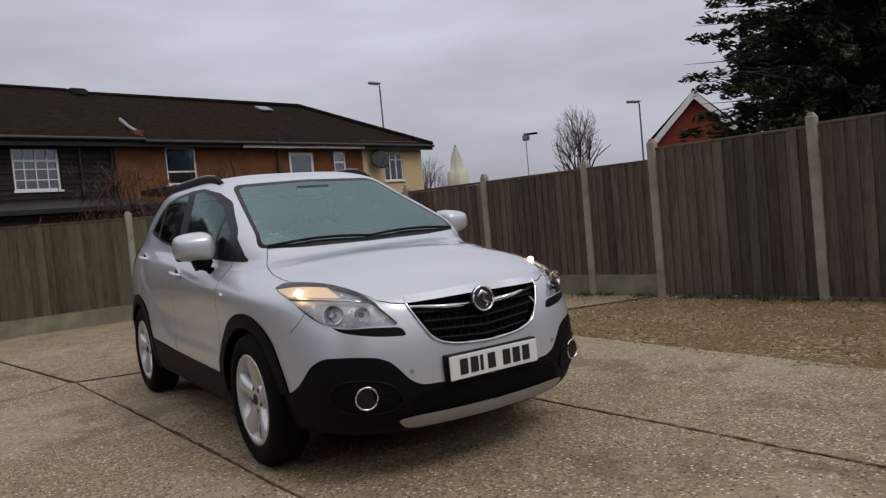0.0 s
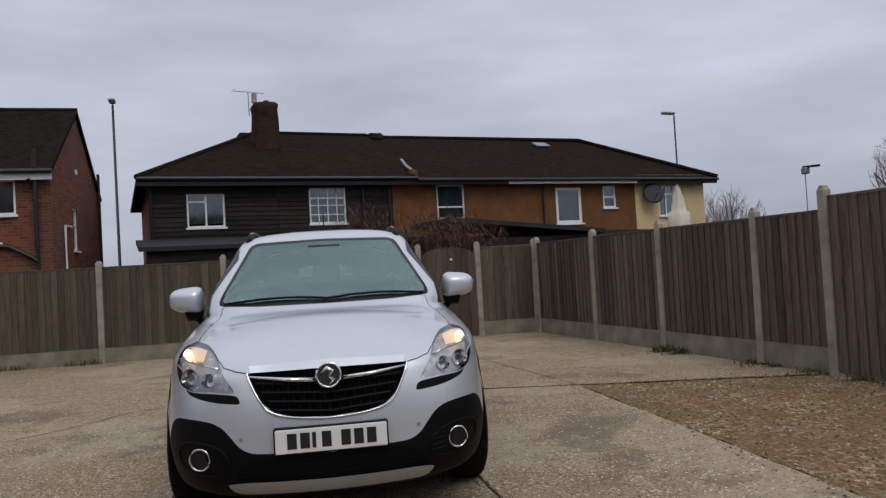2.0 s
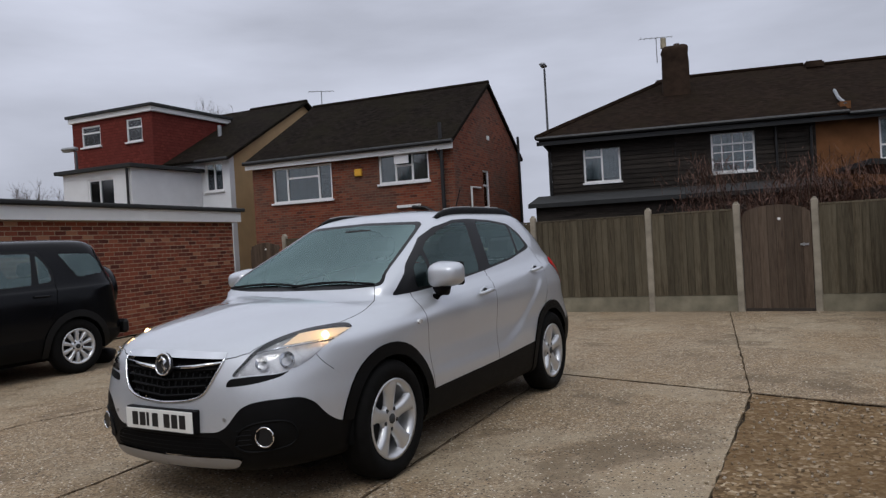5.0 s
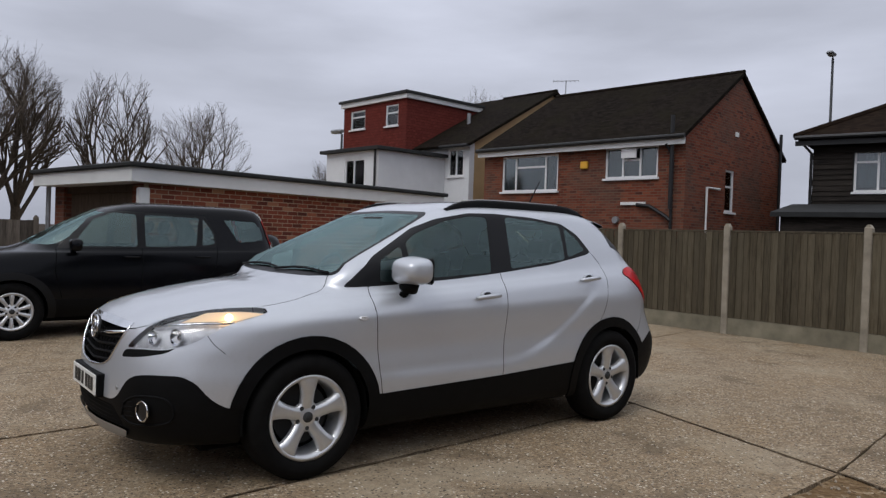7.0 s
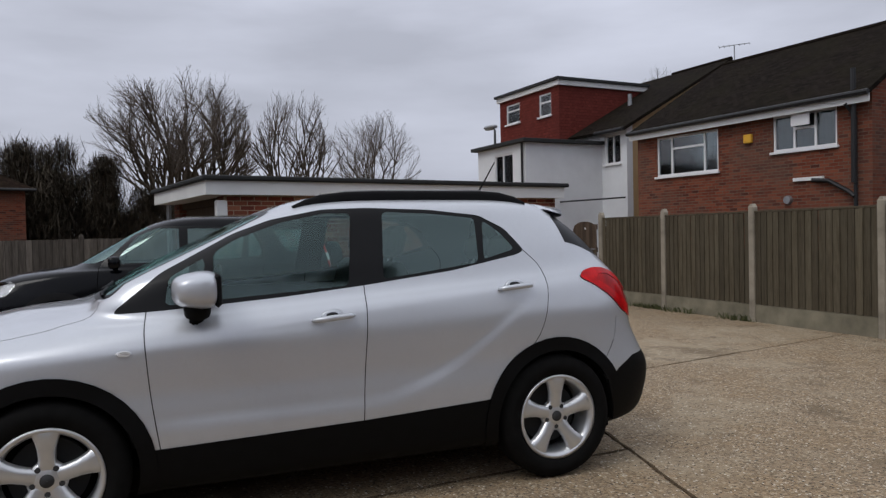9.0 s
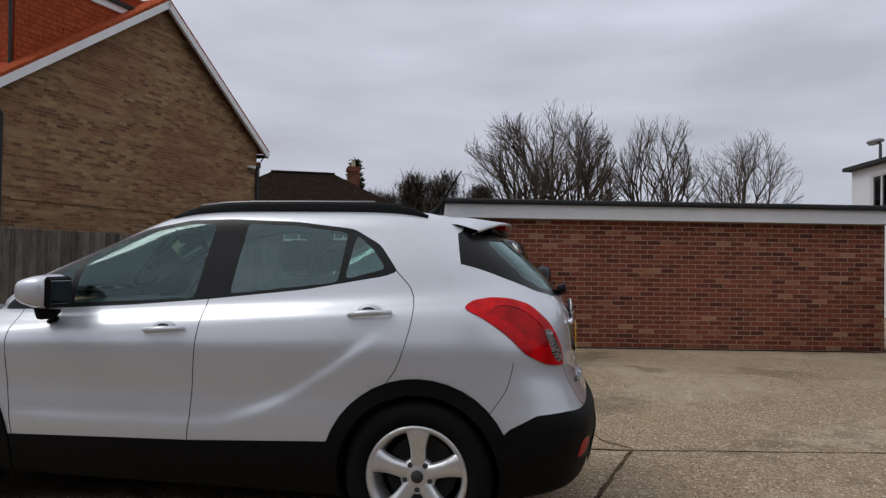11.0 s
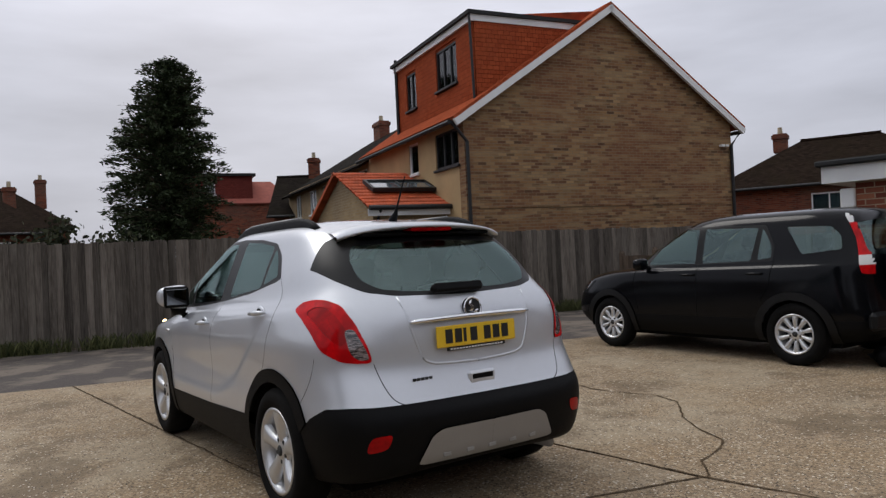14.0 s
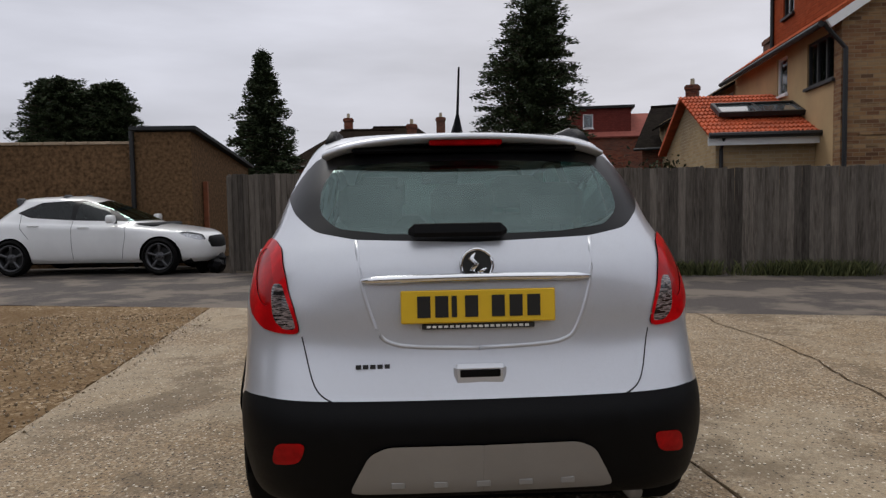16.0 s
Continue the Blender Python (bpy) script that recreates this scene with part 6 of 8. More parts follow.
    R("front_bumper", "front", [(-.02, .438), (.37, .452), (.425, .478), (.505, .575), (.56, .602), (.64, .613), (.745, .614), (.785, .575), (.812, .49), (.835, .43), (.95, .40), (.95, .05), (-.02, .05)], lambda c: c.y < -1.5)
    R("skid_rear", "front", [(-.02, .345), (-.02, .512), (.31, .512), (.37, .485), (.44, .35), (.40, .345)], lambda c: c.y > 1.6)
    R("reflector_rear", "front", [(.575, .522), (.68, .515), (.700, .435), (.60, .450)], lambda c: c.y > 1.6)
    R("rear_bumper", "side", [(1.52, .30), (1.60, .49), (1.70, .585), (1.82, .645), (1.95, .655), (2.3, .632), (2.3, .05), (1.4, .05)], REAR, False)
    # cladding
    R("arch_trim_front", "side", circ(FW, .452), SIDE, False); R("arch_trim_rear", "side", circ(RW, .452), SIDE, False)
    R("sill_cladding", "side", [(-1.1, .425), (.15, .457), (.95, .495), (1.1, .05), (-1.2, .05)], SIDE, False)
    # seams
    front_seam = curve_line([(-.856, 1.06), (-.868, .97), (-.862, .85), (-.845, .66), (-.812, .43)])
    rear_seam = curve_line([(1.03, 1.41), (1.14, 1.285), (1.225, 1.19), (1.238, 1.06), (1.185, .86), (1.12, .76)])
    hood = curve_line([(.388, -2.10), (.50, -2.04), (.565, -1.88), (.65, -1.67), (.70, -1.52), (.70, -1.30), (.66, -1.12), (.61, -1.04)])
    gate = curve_line([(.46, .637), (.525, .665), (.562, .72), (.598, .85)])
    seams = [("side", front_seam, lambda c: c.x > .5, .007), ("side", [(.19, 1.13), (.168, .8), (.147, .45)], lambda c: c.x > .5, .007),
             ("side", rear_seam, lambda c: c.x > .5, .006), ("top", hood, lambda c: c.z > .80 and c.y < -1.0, .006),
             ("front", gate, REAR, .007), ("front", [(-.01, .634), (.46, .637)], REAR, .007),
             ("side", curve_line([(-1.74, .72), (-1.80, .78), (-1.83, .85)]), lambda c: c.x > .5, .005), ("side", curve_line([(1.60, .64), (1.68, .76), (1.71, .88)]), lambda c: c.x > .5 and c.y > 1.4, .005)]
    for i, (view, line, where, w) in enumerate(seams):
        R(f"seam{i}", view, strip(line, w * .72), where, False)
    # panels by outline
    R("front_door", "side", front_seam + [(.147, .45), (.19, 1.13)], lambda c: c.x > .5, False)
    R("rear_door", "side", [(.19, 1.13), (.147, .45), (.95, .47)] + rear_seam[::-1], lambda c: c.x > .5, False)
    R("bonnet", "top", [(-.02, -2.14), (.375, -2.11)] + hood + [(-.02, -1.0)], lambda c: c.z > .80 and c.y < -1.0, False)
    R("tailgate", "front", [(-.02, .637), (.46, .637)] + gate + [(.61, 1.0), (.64, 1.16), (.655, 1.21), (.69, 1.27), (.5, 1.52), (-.02, 1.52)], lambda c: c.y > 1.45, False)
    faces = body.split()
    P = lambda key, name, mat, label="", pair=False, lift=0.0: [panel(name, faces[key], mat, car, s, label, lift) for s in ((1, -1) if pair else (0,))]
    P("shell", "body", M_SILVER)
    P("bonnet", "bonnet", M_SILVER); P("tailgate", "tailgate", M_SILVER)
    P("front_door", "front_door", M_SILVER, "", True); P("rear_door", "rear_door", M_SILVER, "", True)
    for i, (view, *_) in enumerate(seams):
        if f"seam{i}" in faces:
            P(f"seam{i}", "panel_gap", M_SEAM, "", view == "side" or i in (3, 4), -0.003)
    P("windscreen", "windscreen", M_CARGLASS, "clear windscreen glass"); P("windscreen_border", "windscreen_border", M_GLOSSBLACK, "black glass edge")
    for k in ("front_door_glass", "quarter_glass_front"):
        P(k, k, M_SIDEGLASS, "", True)
    for k in ("rear_door_glass", "quarter_glass_rear"):
        P(k, k, M_TINT, "", True)
    P("window_trim", "window_trim", M_GLOSSBLACK, "black window surround", True)
    P("rear_glass", "rear_window", M_TINT, "tinted rear window"); P("rear_glass_border", "rear_window_border", M_GLOSSBLACK, "black glass edge")
    P("lamp_shade", "lamp_shade", M_CLAD, "", True)
    P("lower_grille", "lower_grille", M_GAP); P("skid_front", "front_skid_plate", M_SKID, "silver skid plate", lift=0.012)
    P("front_bumper", "front_bumper", M_CLAD, "black plastic bumper"); P("rear_bumper", "rear_bumper", M_CLAD, "black plastic bumper")
    P("skid_rear", "rear_skid_plate", M_SKID, "silver skid plate", lift=0.010)
    P("reflector_rear", "rear_reflector", M_REDLENS_D, "red reflector", True, 0.003)
    P("arch_trim_front", "wheel_arch_trim", M_CLAD, "", True, 0.010); P("arch_trim_rear", "wheel_arch_trim", M_CLAD, "", True, 0.010); P("sill_cladding", "sill_cladding", M_CLAD, "", True, 0.004)
    # lamps
    for s in (1, -1):
        panel("headlamp", faces["headlamp"], M_LENS, car, s, "clear headlamp with lit amber bulb", 0.003)
        panel("lamp_reflector", faces["headlamp"], M_REFLECTOR, car, s, "", -0.030)
        def in_lamp(x, z, deep):
            h, n = body.hit((x, -3.0, z), (0, 1, 0))
            p = h + Vector((0, deep, 0)) if h else Vector((x, -1.8, z))
            return Vector((p.x * s, p.y, p.z))
        # amber upper chamber with its bulb, two clear bowls below, a silver divider between
        bm = bmesh.new()
        for k in range(9):
            t = k / 8
            x0, z0, z1 = .615 + .152 * t, .868 + .016 * t, .913 + .010 * math.sin(t * 3)
            bm.verts.new(in_lamp(x0, z0, .030)); bm.verts.new(in_lamp(x0, z1, .030))
        bm.verts.ensure_lookup_table()
        for k in range(8):
            bm.faces.new([bm.verts[i] for i in (2 * k, 2 * k + 2, 2 * k + 3, 2 * k + 1)])
        # glows by itself in place of being lit by the bulb
        part("indicator_reflector", bm, M_AMBERCUP, car, "amber reflector with the bulb light as its own glow", True)
        bm = bmesh.new(); bmesh.ops.create_uvsphere(bm, u_segments=12, v_segments=8, radius=0.021)
        part("bulb", bm, M_AMBER, car, "glowing amber bulb", True, Matrix.Translation(in_lamp(.728, .897, .020)))
        part("lamp_divider", tube(bmesh.new(), [in_lamp(x, z, .016) for x, z in ((.53, .84), (.62, .858), (.70, .868), (.775, .872))], .007, 6), M_CHROME, car, smooth=True)
        for x, z, rr in ((.665, .800, .044), (.565, .790, .036)):
            c = in_lamp(x, z, .05)
            way = Vector((.35 * s, -1, .05)).normalized()
            part("lamp_bowl", tube(bmesh.new(), [c, c + way * .018, c + way * .04], [rr * .35, rr * .8, rr], 20, cap=False), M_CHROME, car, smooth=True)
            part("lamp_projector", disc(bmesh.new(), c + way * .004, way, rr * .45, rr * .4, .012, 16), M_CHROME, car)
        panel("tail_lamp", faces["tail_lamp"], M_REDLENS, car, s, "red tail lamp with clear reversing light", 0.006)
        panel("tail_inner", faces["tail_inner"], M_REDLENS_D, car, s, "deep red lamp chamber", 0.003)
        panel("reversing_lens", faces["reversing_lens"], M_CLEARLENS, car, s, "clear ribbed lens", 0.006)
    # grille: recessed cell mesh, chrome rim and bar
    panel("grille", faces["grille_hole"], M_GAP, car, 0, "black grille backing", -0.035)
    def skin_front(x, z, out=0.0):
        h, n = body.hit((abs(x), -3.0, z), (0, 1, 0))
        p = (h if h else Vector((abs(x), -2.18, z))) + Vector((0, -out, 0))
        return Vector((math.copysign(p.x, x), p.y, p.z))
    bm = bmesh.new()
    for i in range(4):
        z = .645 + i * .042
        half = .26 + i * .030
        tube(bm, [skin_front(half * t, z - 0.02 * (1 - abs(t)), -0.012) for t in np.linspace(-1, 1, 21)], 0.007, 5)
    for i in range(-7, 8):
        for k in range(4):
            x = i * .048 + (0.024 if k % 2 else 0)
            z0 = .625 + k * .042
            if abs(x) < .22 + k * .035:
                tube(bm, [skin_front(x, z0, -0.014), skin_front(x, z0 + .040, -0.014)], 0.005, 4)
    part("grille_mesh", bm, M_CLAD, car, "black honeycomb grille bars")
    rim = [(-.378, .84), (-.380, .80), (-.315, .675), (-.262, .632), (-.17, .609), (0, .597), (.17, .609), (.262, .632), (.315, .675), (.380, .80), (.378, .84)]
    part("grille_rim", tube(bmesh.new(), [skin_front(x, z, 0.004) for x, z in curve_line(rim, 48)], 0.006, 6), M_CHROME, car, "chrome grille rim", True)
    bm = bmesh.new()
    for s in (1, -1):
        tube(bm, [skin_front(s * x, z, 0.004) for x, z in ((.06, .772), (.2, .783), (.375, .804))], [0.013, 0.011, 0.007], 6)
    part("grille_bar", bm, M_CHROME, car, "chrome grille bar", True)
    bm = bmesh.new()
    a, b = [], []
    for t in np.linspace(-1, 1, 25):
        x = .380 * t
        a.append(bm.verts.new(skin_front(x, .862 - .010 * abs(t), .004))); b.append(bm.verts.new(skin_front(x * .99, .826 - .004 * abs(t), .008)))
    for i in range(24):
        bm.faces.new((a[i], b[i], b[i + 1], a[i + 1]))
    part("grille_top_bar", bm, M_CHROME, car, "chrome bar above the grille", True)
    # round badges as plain shapes
    def badge(name, c, way, r=0.058):
        c, way = Vector(c), Vector(way).normalized()
        e = part(name, disc(bmesh.new(), c, way, r, r * 0.98, 0.014, 28), M_INK, car, "round chrome and black badge")
        bm = bmesh.new()
        u = Vector((1, 0, 0)); v = way.cross(u).normalized()
        tube(bm, [c + way * 0.016 + (u * math.cos(t) + v * math.sin(t)) * r * 0.92 for t in np.linspace(0, 2 * math.pi, 33)], 0.006, 6, cap=False)
        part("badge_rim", bm, M_CHROME, e, smooth=True)
        bm = bmesh.new()
        tube(bm, [c + way * 0.016 + (u * x + v * z) * r for x, z in ((-.55, .2), (-.1, .55), (.3, .3), (.0, -.05), (.35, -.35), (.1, -.7))], [.006, .012, .014, .012, .012, .006], 6)
        part("badge_emblem", bm, M_CHROME, e, smooth=True)
    q = skin_front(0, .79)
    badge("front_badge", (0, q.y - 0.012, .792), (0, -1, .15), 0.062)
    # plates
    q = skin_front(0, .50)
    plate(car, pose(0, q.y - 0.022, .506), M_PLATE_W, "white number plate with dark bars")
    part("plate_holder", boxes((-.268, q.y - 0.020, .443, .268, q.y + 0.03, .567), bevel=0.006), M_CLAD, car)
    def skin_rear(x, z, out=0.0):
        h, n = body.hit((abs(x), 3.0, z), (0, -1, 0))
        p = (h if h else Vector((abs(x), 1.97, z))) + Vector((0, out, 0))
        return Vector((math.copysign(p.x, x), p.y, p.z))
    q = skin_rear(0, .95)
    plate(car, pose(0, q.y + 0.014, .949, -2, 0, 180), M_PLATE_Y, "yellow number plate with dark bars")
    bm = bmesh.new()
    box(bm, -.19, q.y + 0.005, .872, .19, q.y + 0.016, .890, bevel=0.002)
    part("dealer_strip", bm, M_INK, car, "black strip with a row of small pale bars")
    for i in range(18):
        x = -.17 + i * .0195
        part("bar", boxes((x, q.y + 0.016, .877, x + .013, q.y + 0.018, .885)), M_PLATE_W, car)
    # chrome strip, badge, handle, wiper, lettering bar on the tailgate
    bm = bmesh.new()
    tube(bm, [skin_rear(x, 1.038 + .006 * (1 - (x / .39) ** 2), 0.014) for x in np.linspace(-.39, .39, 17)], [0.008] + [0.015] * 15 + [0.008], 8)
    part("chrome_strip", bm, M_CHROME, car, "chrome strip over the plate", True)
    q = skin_rear(0, 1.083)
    badge("rear_badge", (0, q.y, 1.083), (0, 1, .12), 0.058)
    q = skin_rear(0, .72)
    part("tailgate_handle", boxes((-.088, q.y - 0.02, .683, .088, q.y + 0.010, .757), bevel=0.012), M_SILVER, car)
    part("handle_recess", boxes((-.068, q.y + 0.004, .715, .068, q.y + 0.0125, .742), bevel=0.003), M_CLAD, car)
    q = skin_rear(.36, .755)
    for i in range(5):
        part("bar", boxes((.30 + i * .024, q.y + 0.002, .746, .318 + i * .024, q.y + 0.007, .760)), M_CABIN, car)
    q = skin_rear(.05, 1.19)
    bm = bmesh.new()
    box(bm, -.17, -0.02, -.03, .17, .03, .03, bevel=0.022, m=pose(.06, q.y + 0.03, 1.20, -25, 0, 0))
    part("rear_wiper", bm, M_CLAD, car, "black rear wiper")
    # recess crease round the plate: two proud ribs
    for s in (1, -1):
        bm = bmesh.new()
        tube(bm, [skin_rear(s * x, z, -0.004) for x, z in curve_line([(.41, 1.165), (.385, 1.0), (.338, .865), (.29, .825), (.20, .812), (0.0, .805)], 16)], 0.0085, 8)
        part("tailgate_crease", bm, M_SILVER, car, smooth=True)
    # skid slots
    for x in (-.28, -.14, 0, .14, .28):
        q = skin_rear(x, .375)
        part("skid_slot", boxes((x - .024, q.y + .008, .362, x + .024, q.y + .014, .385), bevel=0.003), M_METAL, car)
    # fog lamps
    for s in (1, -1):
        q = skin_front(s * .62, .428)
        h, n = body.hit((.62, -3, .428), (0, 1, 0))
        way = Vector((n.x * s * 0.5, -1, 0)).normalized()
        e1 = way.cross(Vector((0, 0, 1))).normalized(); e2 = e1.cross(way)
        f = part("fog_lamp", tube(bmesh.new(), [q + way * .010 + (e1 * math.cos(t) + e2 * math.sin(t)) * .050 for t in np.linspace(0, 2 * math.pi, 33)], .0048, 8, cap=False), M_CHROME, car, "round fog lamp with chrome ring", True)
        part("lens", disc(bmesh.new(), q + way * 0.000, way, .046, .045, 0.009, 24), plain("fog_lens", (0.012, 0.012, 0.013), 0.3, spec=0.3), f)
        for x, z in ((.42, .52),):
            q2 = skin_front(s * x, z)
            part("parking_sensor", disc(bmesh.new(), q2, (0, -1, 0), .011, .010, .005, 12), M_SKID, car)
    for k, z in enumerate((.345, .368, .391, .414)):
        half = .45 - .022 * k
        part("lower_grille_bar", tube(bmesh.new(), [skin_front(x, z, -.004) for x in np.linspace(-half, half, 17)], .0048, 5), M_CLAD, car, smooth=True)
    for s in (1, -1):
        bm = bmesh.new()
        tube(bm, [skin_front(s * x, z, .002) for x, z in curve_line([(.47, .385), (.50, .455), (.56, .492), (.64, .505), (.71, .495), (.735, .44), (.71, .375), (.62, .352), (.52, .352), (.47, .385)], 30)], .006, 6)
        part("fog_recess_edge", bm, M_CLAD, car, "moulded edge of the fog lamp recess", True)
        for z in (.385, .41, .435, .46):
            part("fog_rib", tube(bmesh.new(), [skin_front(s * .485, z, .001), skin_front(s * .555, z + .006, .001)], .004, 5), M_CLAD, car)
    # spoiler and stop lamp
    bm = bmesh.new()
    rows_ = []
    for t in np.linspace(-1, 1, 33):
        x = .56 * t
        e = abs(t) ** 5
        d = .030 * t * t + .03 * e
        yb = 1.615 - .05 * t * t - .06 * e
        rows_.append([bm.verts.new(v) for v in ((x * .95, 1.22, 1.585 - d), (x * .98, 1.40, 1.583 - d), (x, yb, 1.553 - d), (x, yb, 1.540 - d), (x * .96, 1.44, 1.525 - d))])
    for a, b in zip(rows_, rows_[1:]):
        for i in range(4):
            bm.faces.new((a[i], a[i + 1], b[i + 1], b[i]))
    bmesh.ops.recalc_face_normals(bm, faces=bm.faces)
    part("roof_spoiler", bm, M_SILVER, car, smooth=True)
    part("spoiler_underside", boxes((-.44, 1.44, 1.492, .44, 1.565, 1.512), bevel=0.008), M_CLAD, car)
    part("stop_lamp", boxes((-.14, 1.50, 1.515, .14, 1.603, 1.538), bevel=0.005), M_REDLENS_D, car, "high red stop lamp")
    # roof rails, aerial
    for s in (1, -1):
        prof = []
        for y, up, hh in ((-.13, .0, .004), (-.06, .010, .012), (.02, .020, .016), (.16, .024, .018), (.32, .025, .018), (.6, .025, .018), (.97, .025, .019), (1.08, .022, .020), (1.18, .012, .016), (1.25, .0, .005)):
            h, n = body.hit((.54, y, 3), (0, 0, -1))
            prof.append((y, (h.z if h else 1.57) + up, hh))
        bm = bmesh.new()
        rows_ = []
        for y, z, hh in prof:
            rows_.append([bm.verts.new(((.548 + dx) * s, y, z + dz * hh)) for dx, dz in ((-.018, -2.4), (-.020, .2), (-.012, 1), (.010, 1), (.020, .2), (.022, -2.4))])
        for a, b in zip(rows_, rows_[1:]):
            for i in range(5):
                bm.faces.new((a[i], a[i + 1], b[i + 1], b[i]))
        bm.faces.new(rows_[0]); bm.faces.new(rows_[-1])
        bmesh.ops.recalc_face_normals(bm, faces=bm.faces)
        part("roof_rail", bm, M_CLAD, car, "black roof rail", True)
        part("rail_trim", tube(bmesh.new(), [((.548) * s, y, z + hh) for y, z, hh in prof[2:7]], .008, 6), M_SKID, car, "satin silver strip", True)
    part("aerial", tube(bmesh.new(), [(0, 1.16, 1.60), (0, 1.20, 1.64), (0, 1.22, 1.68), (0, 1.33, 1.86)], [.028, .016, .006, .004], 8), M_CLAD, car, "black roof aerial")
    # mirrors, handles, repeaters, wipers
    for s in (1, -1):
        bm = bmesh.new()
        bmesh.ops.create_uvsphere(bm, u_segments=24, v_segments=16, radius=1.0)
        for v in bm.verts:               # a rounded block, blunt towards the rear, slimmer outwards
            x, y, z = (math.copysign(abs(q) ** .55, q) for q in v.co)
            v.co = Vector((.108 * x, (.120 if y < 0 else .088) * y * (1 - .12 * x), .086 * z * (1 - .16 * x) + .004 * x + .02 * z * (y < 0) * y))
        mir = part("door_mirror", bm, M_SILVER, car, "silver door mirror", True, pose(.915 * s, -.625, 1.152, 0, 0, 0) @ Matrix.Diagonal((s, 1, 1, 1)))
        part("mirror_glass", boxes((-.080, .080, -.058, .068, .0935, .058), bevel=0.003), M_MIRROR, mir)
        part("mirror_rim", boxes((-.100, .060, -.078, .084, .0905, .078), bevel=0.014), M_CLAD, mir)
        part("mirror_foot", tube(bmesh.new(), [(-.040, -.01, -.060), (-.052, -.01, -.115), (-.085, -.01, -.160), (-.15, -.01, -.170)], [.066, .058, .040, .030], 12), M_CLAD, mir, "black mirror foot", True)
        for y, z in ((.005, .978), (1.035, 1.083)):
            h, n = body.hit((2, y, z), (-1, 0, 0))
            X = h.x if h else .87
            d = part("door_handle", tube(bmesh.new(), [((X + .004) * s, y - .105, z - .004), ((X + .030) * s, y - .085, z), ((X + .036) * s, y, z + .008), ((X + .030) * s, y + .085, z + .012), ((X + .004) * s, y + .105, z + .012)], [.008, .013, .015, .013, .008], 8), M_SILVER, car, smooth=True)
            part("handle_cup", disc(bmesh.new(), (0, 0, 0), (1, 0, 0), .064, .052, .008, 28), M_SILVER, car, "", True, pose((X - .0065) * s, y, z + .008) @ Matrix.Diagonal((s, 1, .62, 1)))
            # dark oval painted as the soft shadow in the handle recess
            part("handle_gap", disc(bmesh.new(), (0, 0, 0), (1, 0, 0), .034, .030, .0075, 20), M_SEAM, car, m=pose((X - .0045) * s, y - .004, z + .020) @ Matrix.Diagonal((s, 1, .42, 1)))
        h, n = body.hit((2, -.955, .87), (-1, 0, 0))
        part("side_repeater", disc(bmesh.new(), (0, 0, 0), (1, 0, 0), .034, .028, .010, 20), M_REFLECTOR, car, "clear oval side repeater", m=pose((h.x - .003) * s, -.955, .880) @ Matrix.Diagonal((s, 1, .42, 1)))
    for x0, x1 in ((-.62, .02), (-.02, .62)):
        bm = bmesh.new()
        pts = []
        for t in np.linspace(0, 1, 9):
            x = x0 + (x1 - x0) * t
            h, n = body.hit((abs(x), -3, 1.115 + .02 * math.sin(3 * t)), (0, 1, 0))
            pts.append(Vector((x, h.y - 0.010, h.z + .008)) if h else Vector((x, -1.1, 1.12)))
        part("wiper", tube(bm, pts, .008, 5), M_CLAD, car)
    # exhaust, underside, wheel wells, cabin
    part("exhaust", tube(bmesh.new(), [(-.56, 1.6, .235), (-.56, 1.90, .25)], .030, 14), M_METAL, car, smooth=True)
    part("underbody", boxes((-.66, -1.80, .19, .66, 1.75, .30)), M_GAP, car)
    for yy in (FW[0], RW[0]):
        for s in (1, -1):
            bm = bmesh.new()
            n = 20
            a_, b_ = [], []
            for k in range(n + 1):
                t = math.pi * (k / n) * 1.1 - .16
                a_.append(bm.verts.new((.855 * s, yy + .380 * math.cos(t), .345 + .380 * math.sin(t)))); b_.append(bm.verts.new((.50 * s, yy + .380 * math.cos(t), .345 + .380 * math.sin(t))))
            for k in range(n):
                bm.faces.new((a_[k], a_[k + 1], b_[k + 1], b_[k]))
            bm.faces.new(b_)
            part("wheel_well", bm, M_GAP, car)
            wheel(car, .775 * s, yy, .345, .215, .232, 5, s, M_ALLOY)
    part("cabin_floor", boxes((-.70, -1.0, .40, .70, 1.6, .46)), M_CABIN, car)
    for s in (1, -1):
        part("door_card", boxes((.66 * s, -.85, .46, .70 * s, 1.2, 1.07)), M_CABIN, car)
    bm = boxes((-.66, -1.12, .85, .66, -.66, 1.065), bevel=0.05)
    part("dashboard", bm, M_CABIN, car)
    part("boot_trim", boxes((-.62, 1.25, .46, .62, 1.75, .98)), M_CABIN, car)
    for x in (-.36, .36):
        seat(car, x, .02, .52, .62, .50)
    for x in (-.38, .0, .38):
        seat(car, x, .92, .55, .52, .44)
    bm = bmesh.new()
    u, v = Vector((1, 0, 0)), Vector((0, .35, .94))
    c = Vector((-.36, -.50, 1.04))
    tube(bm, [c + (u * math.cos(t) + v * math.sin(t)) * .18 for t in np.linspace(0, 2 * math.pi, 29)], .014, 6, cap=False)
    for t in (0, math.pi, -math.pi / 2):
        tube(bm, [c, c + (u * math.cos(t) + v * math.sin(t)) * .17], .018, 5)
    tube(bm, [c, c + Vector((0, -.3, -.1))], .04, 8)
    part("steering_wheel", bm, M_CABIN, car)
    part("rear_view_mirror", boxes((-.12, -.36, 1.42, .12, -.33, 1.49), bevel=0.01), M_CABIN, car)
    part("headlining", boxes((-.50, -.10, 1.555, .50, 1.25, 1.525)), plain("pale_headlining", (0.42, 0.42, 0.40), 0.95), car)
    return car


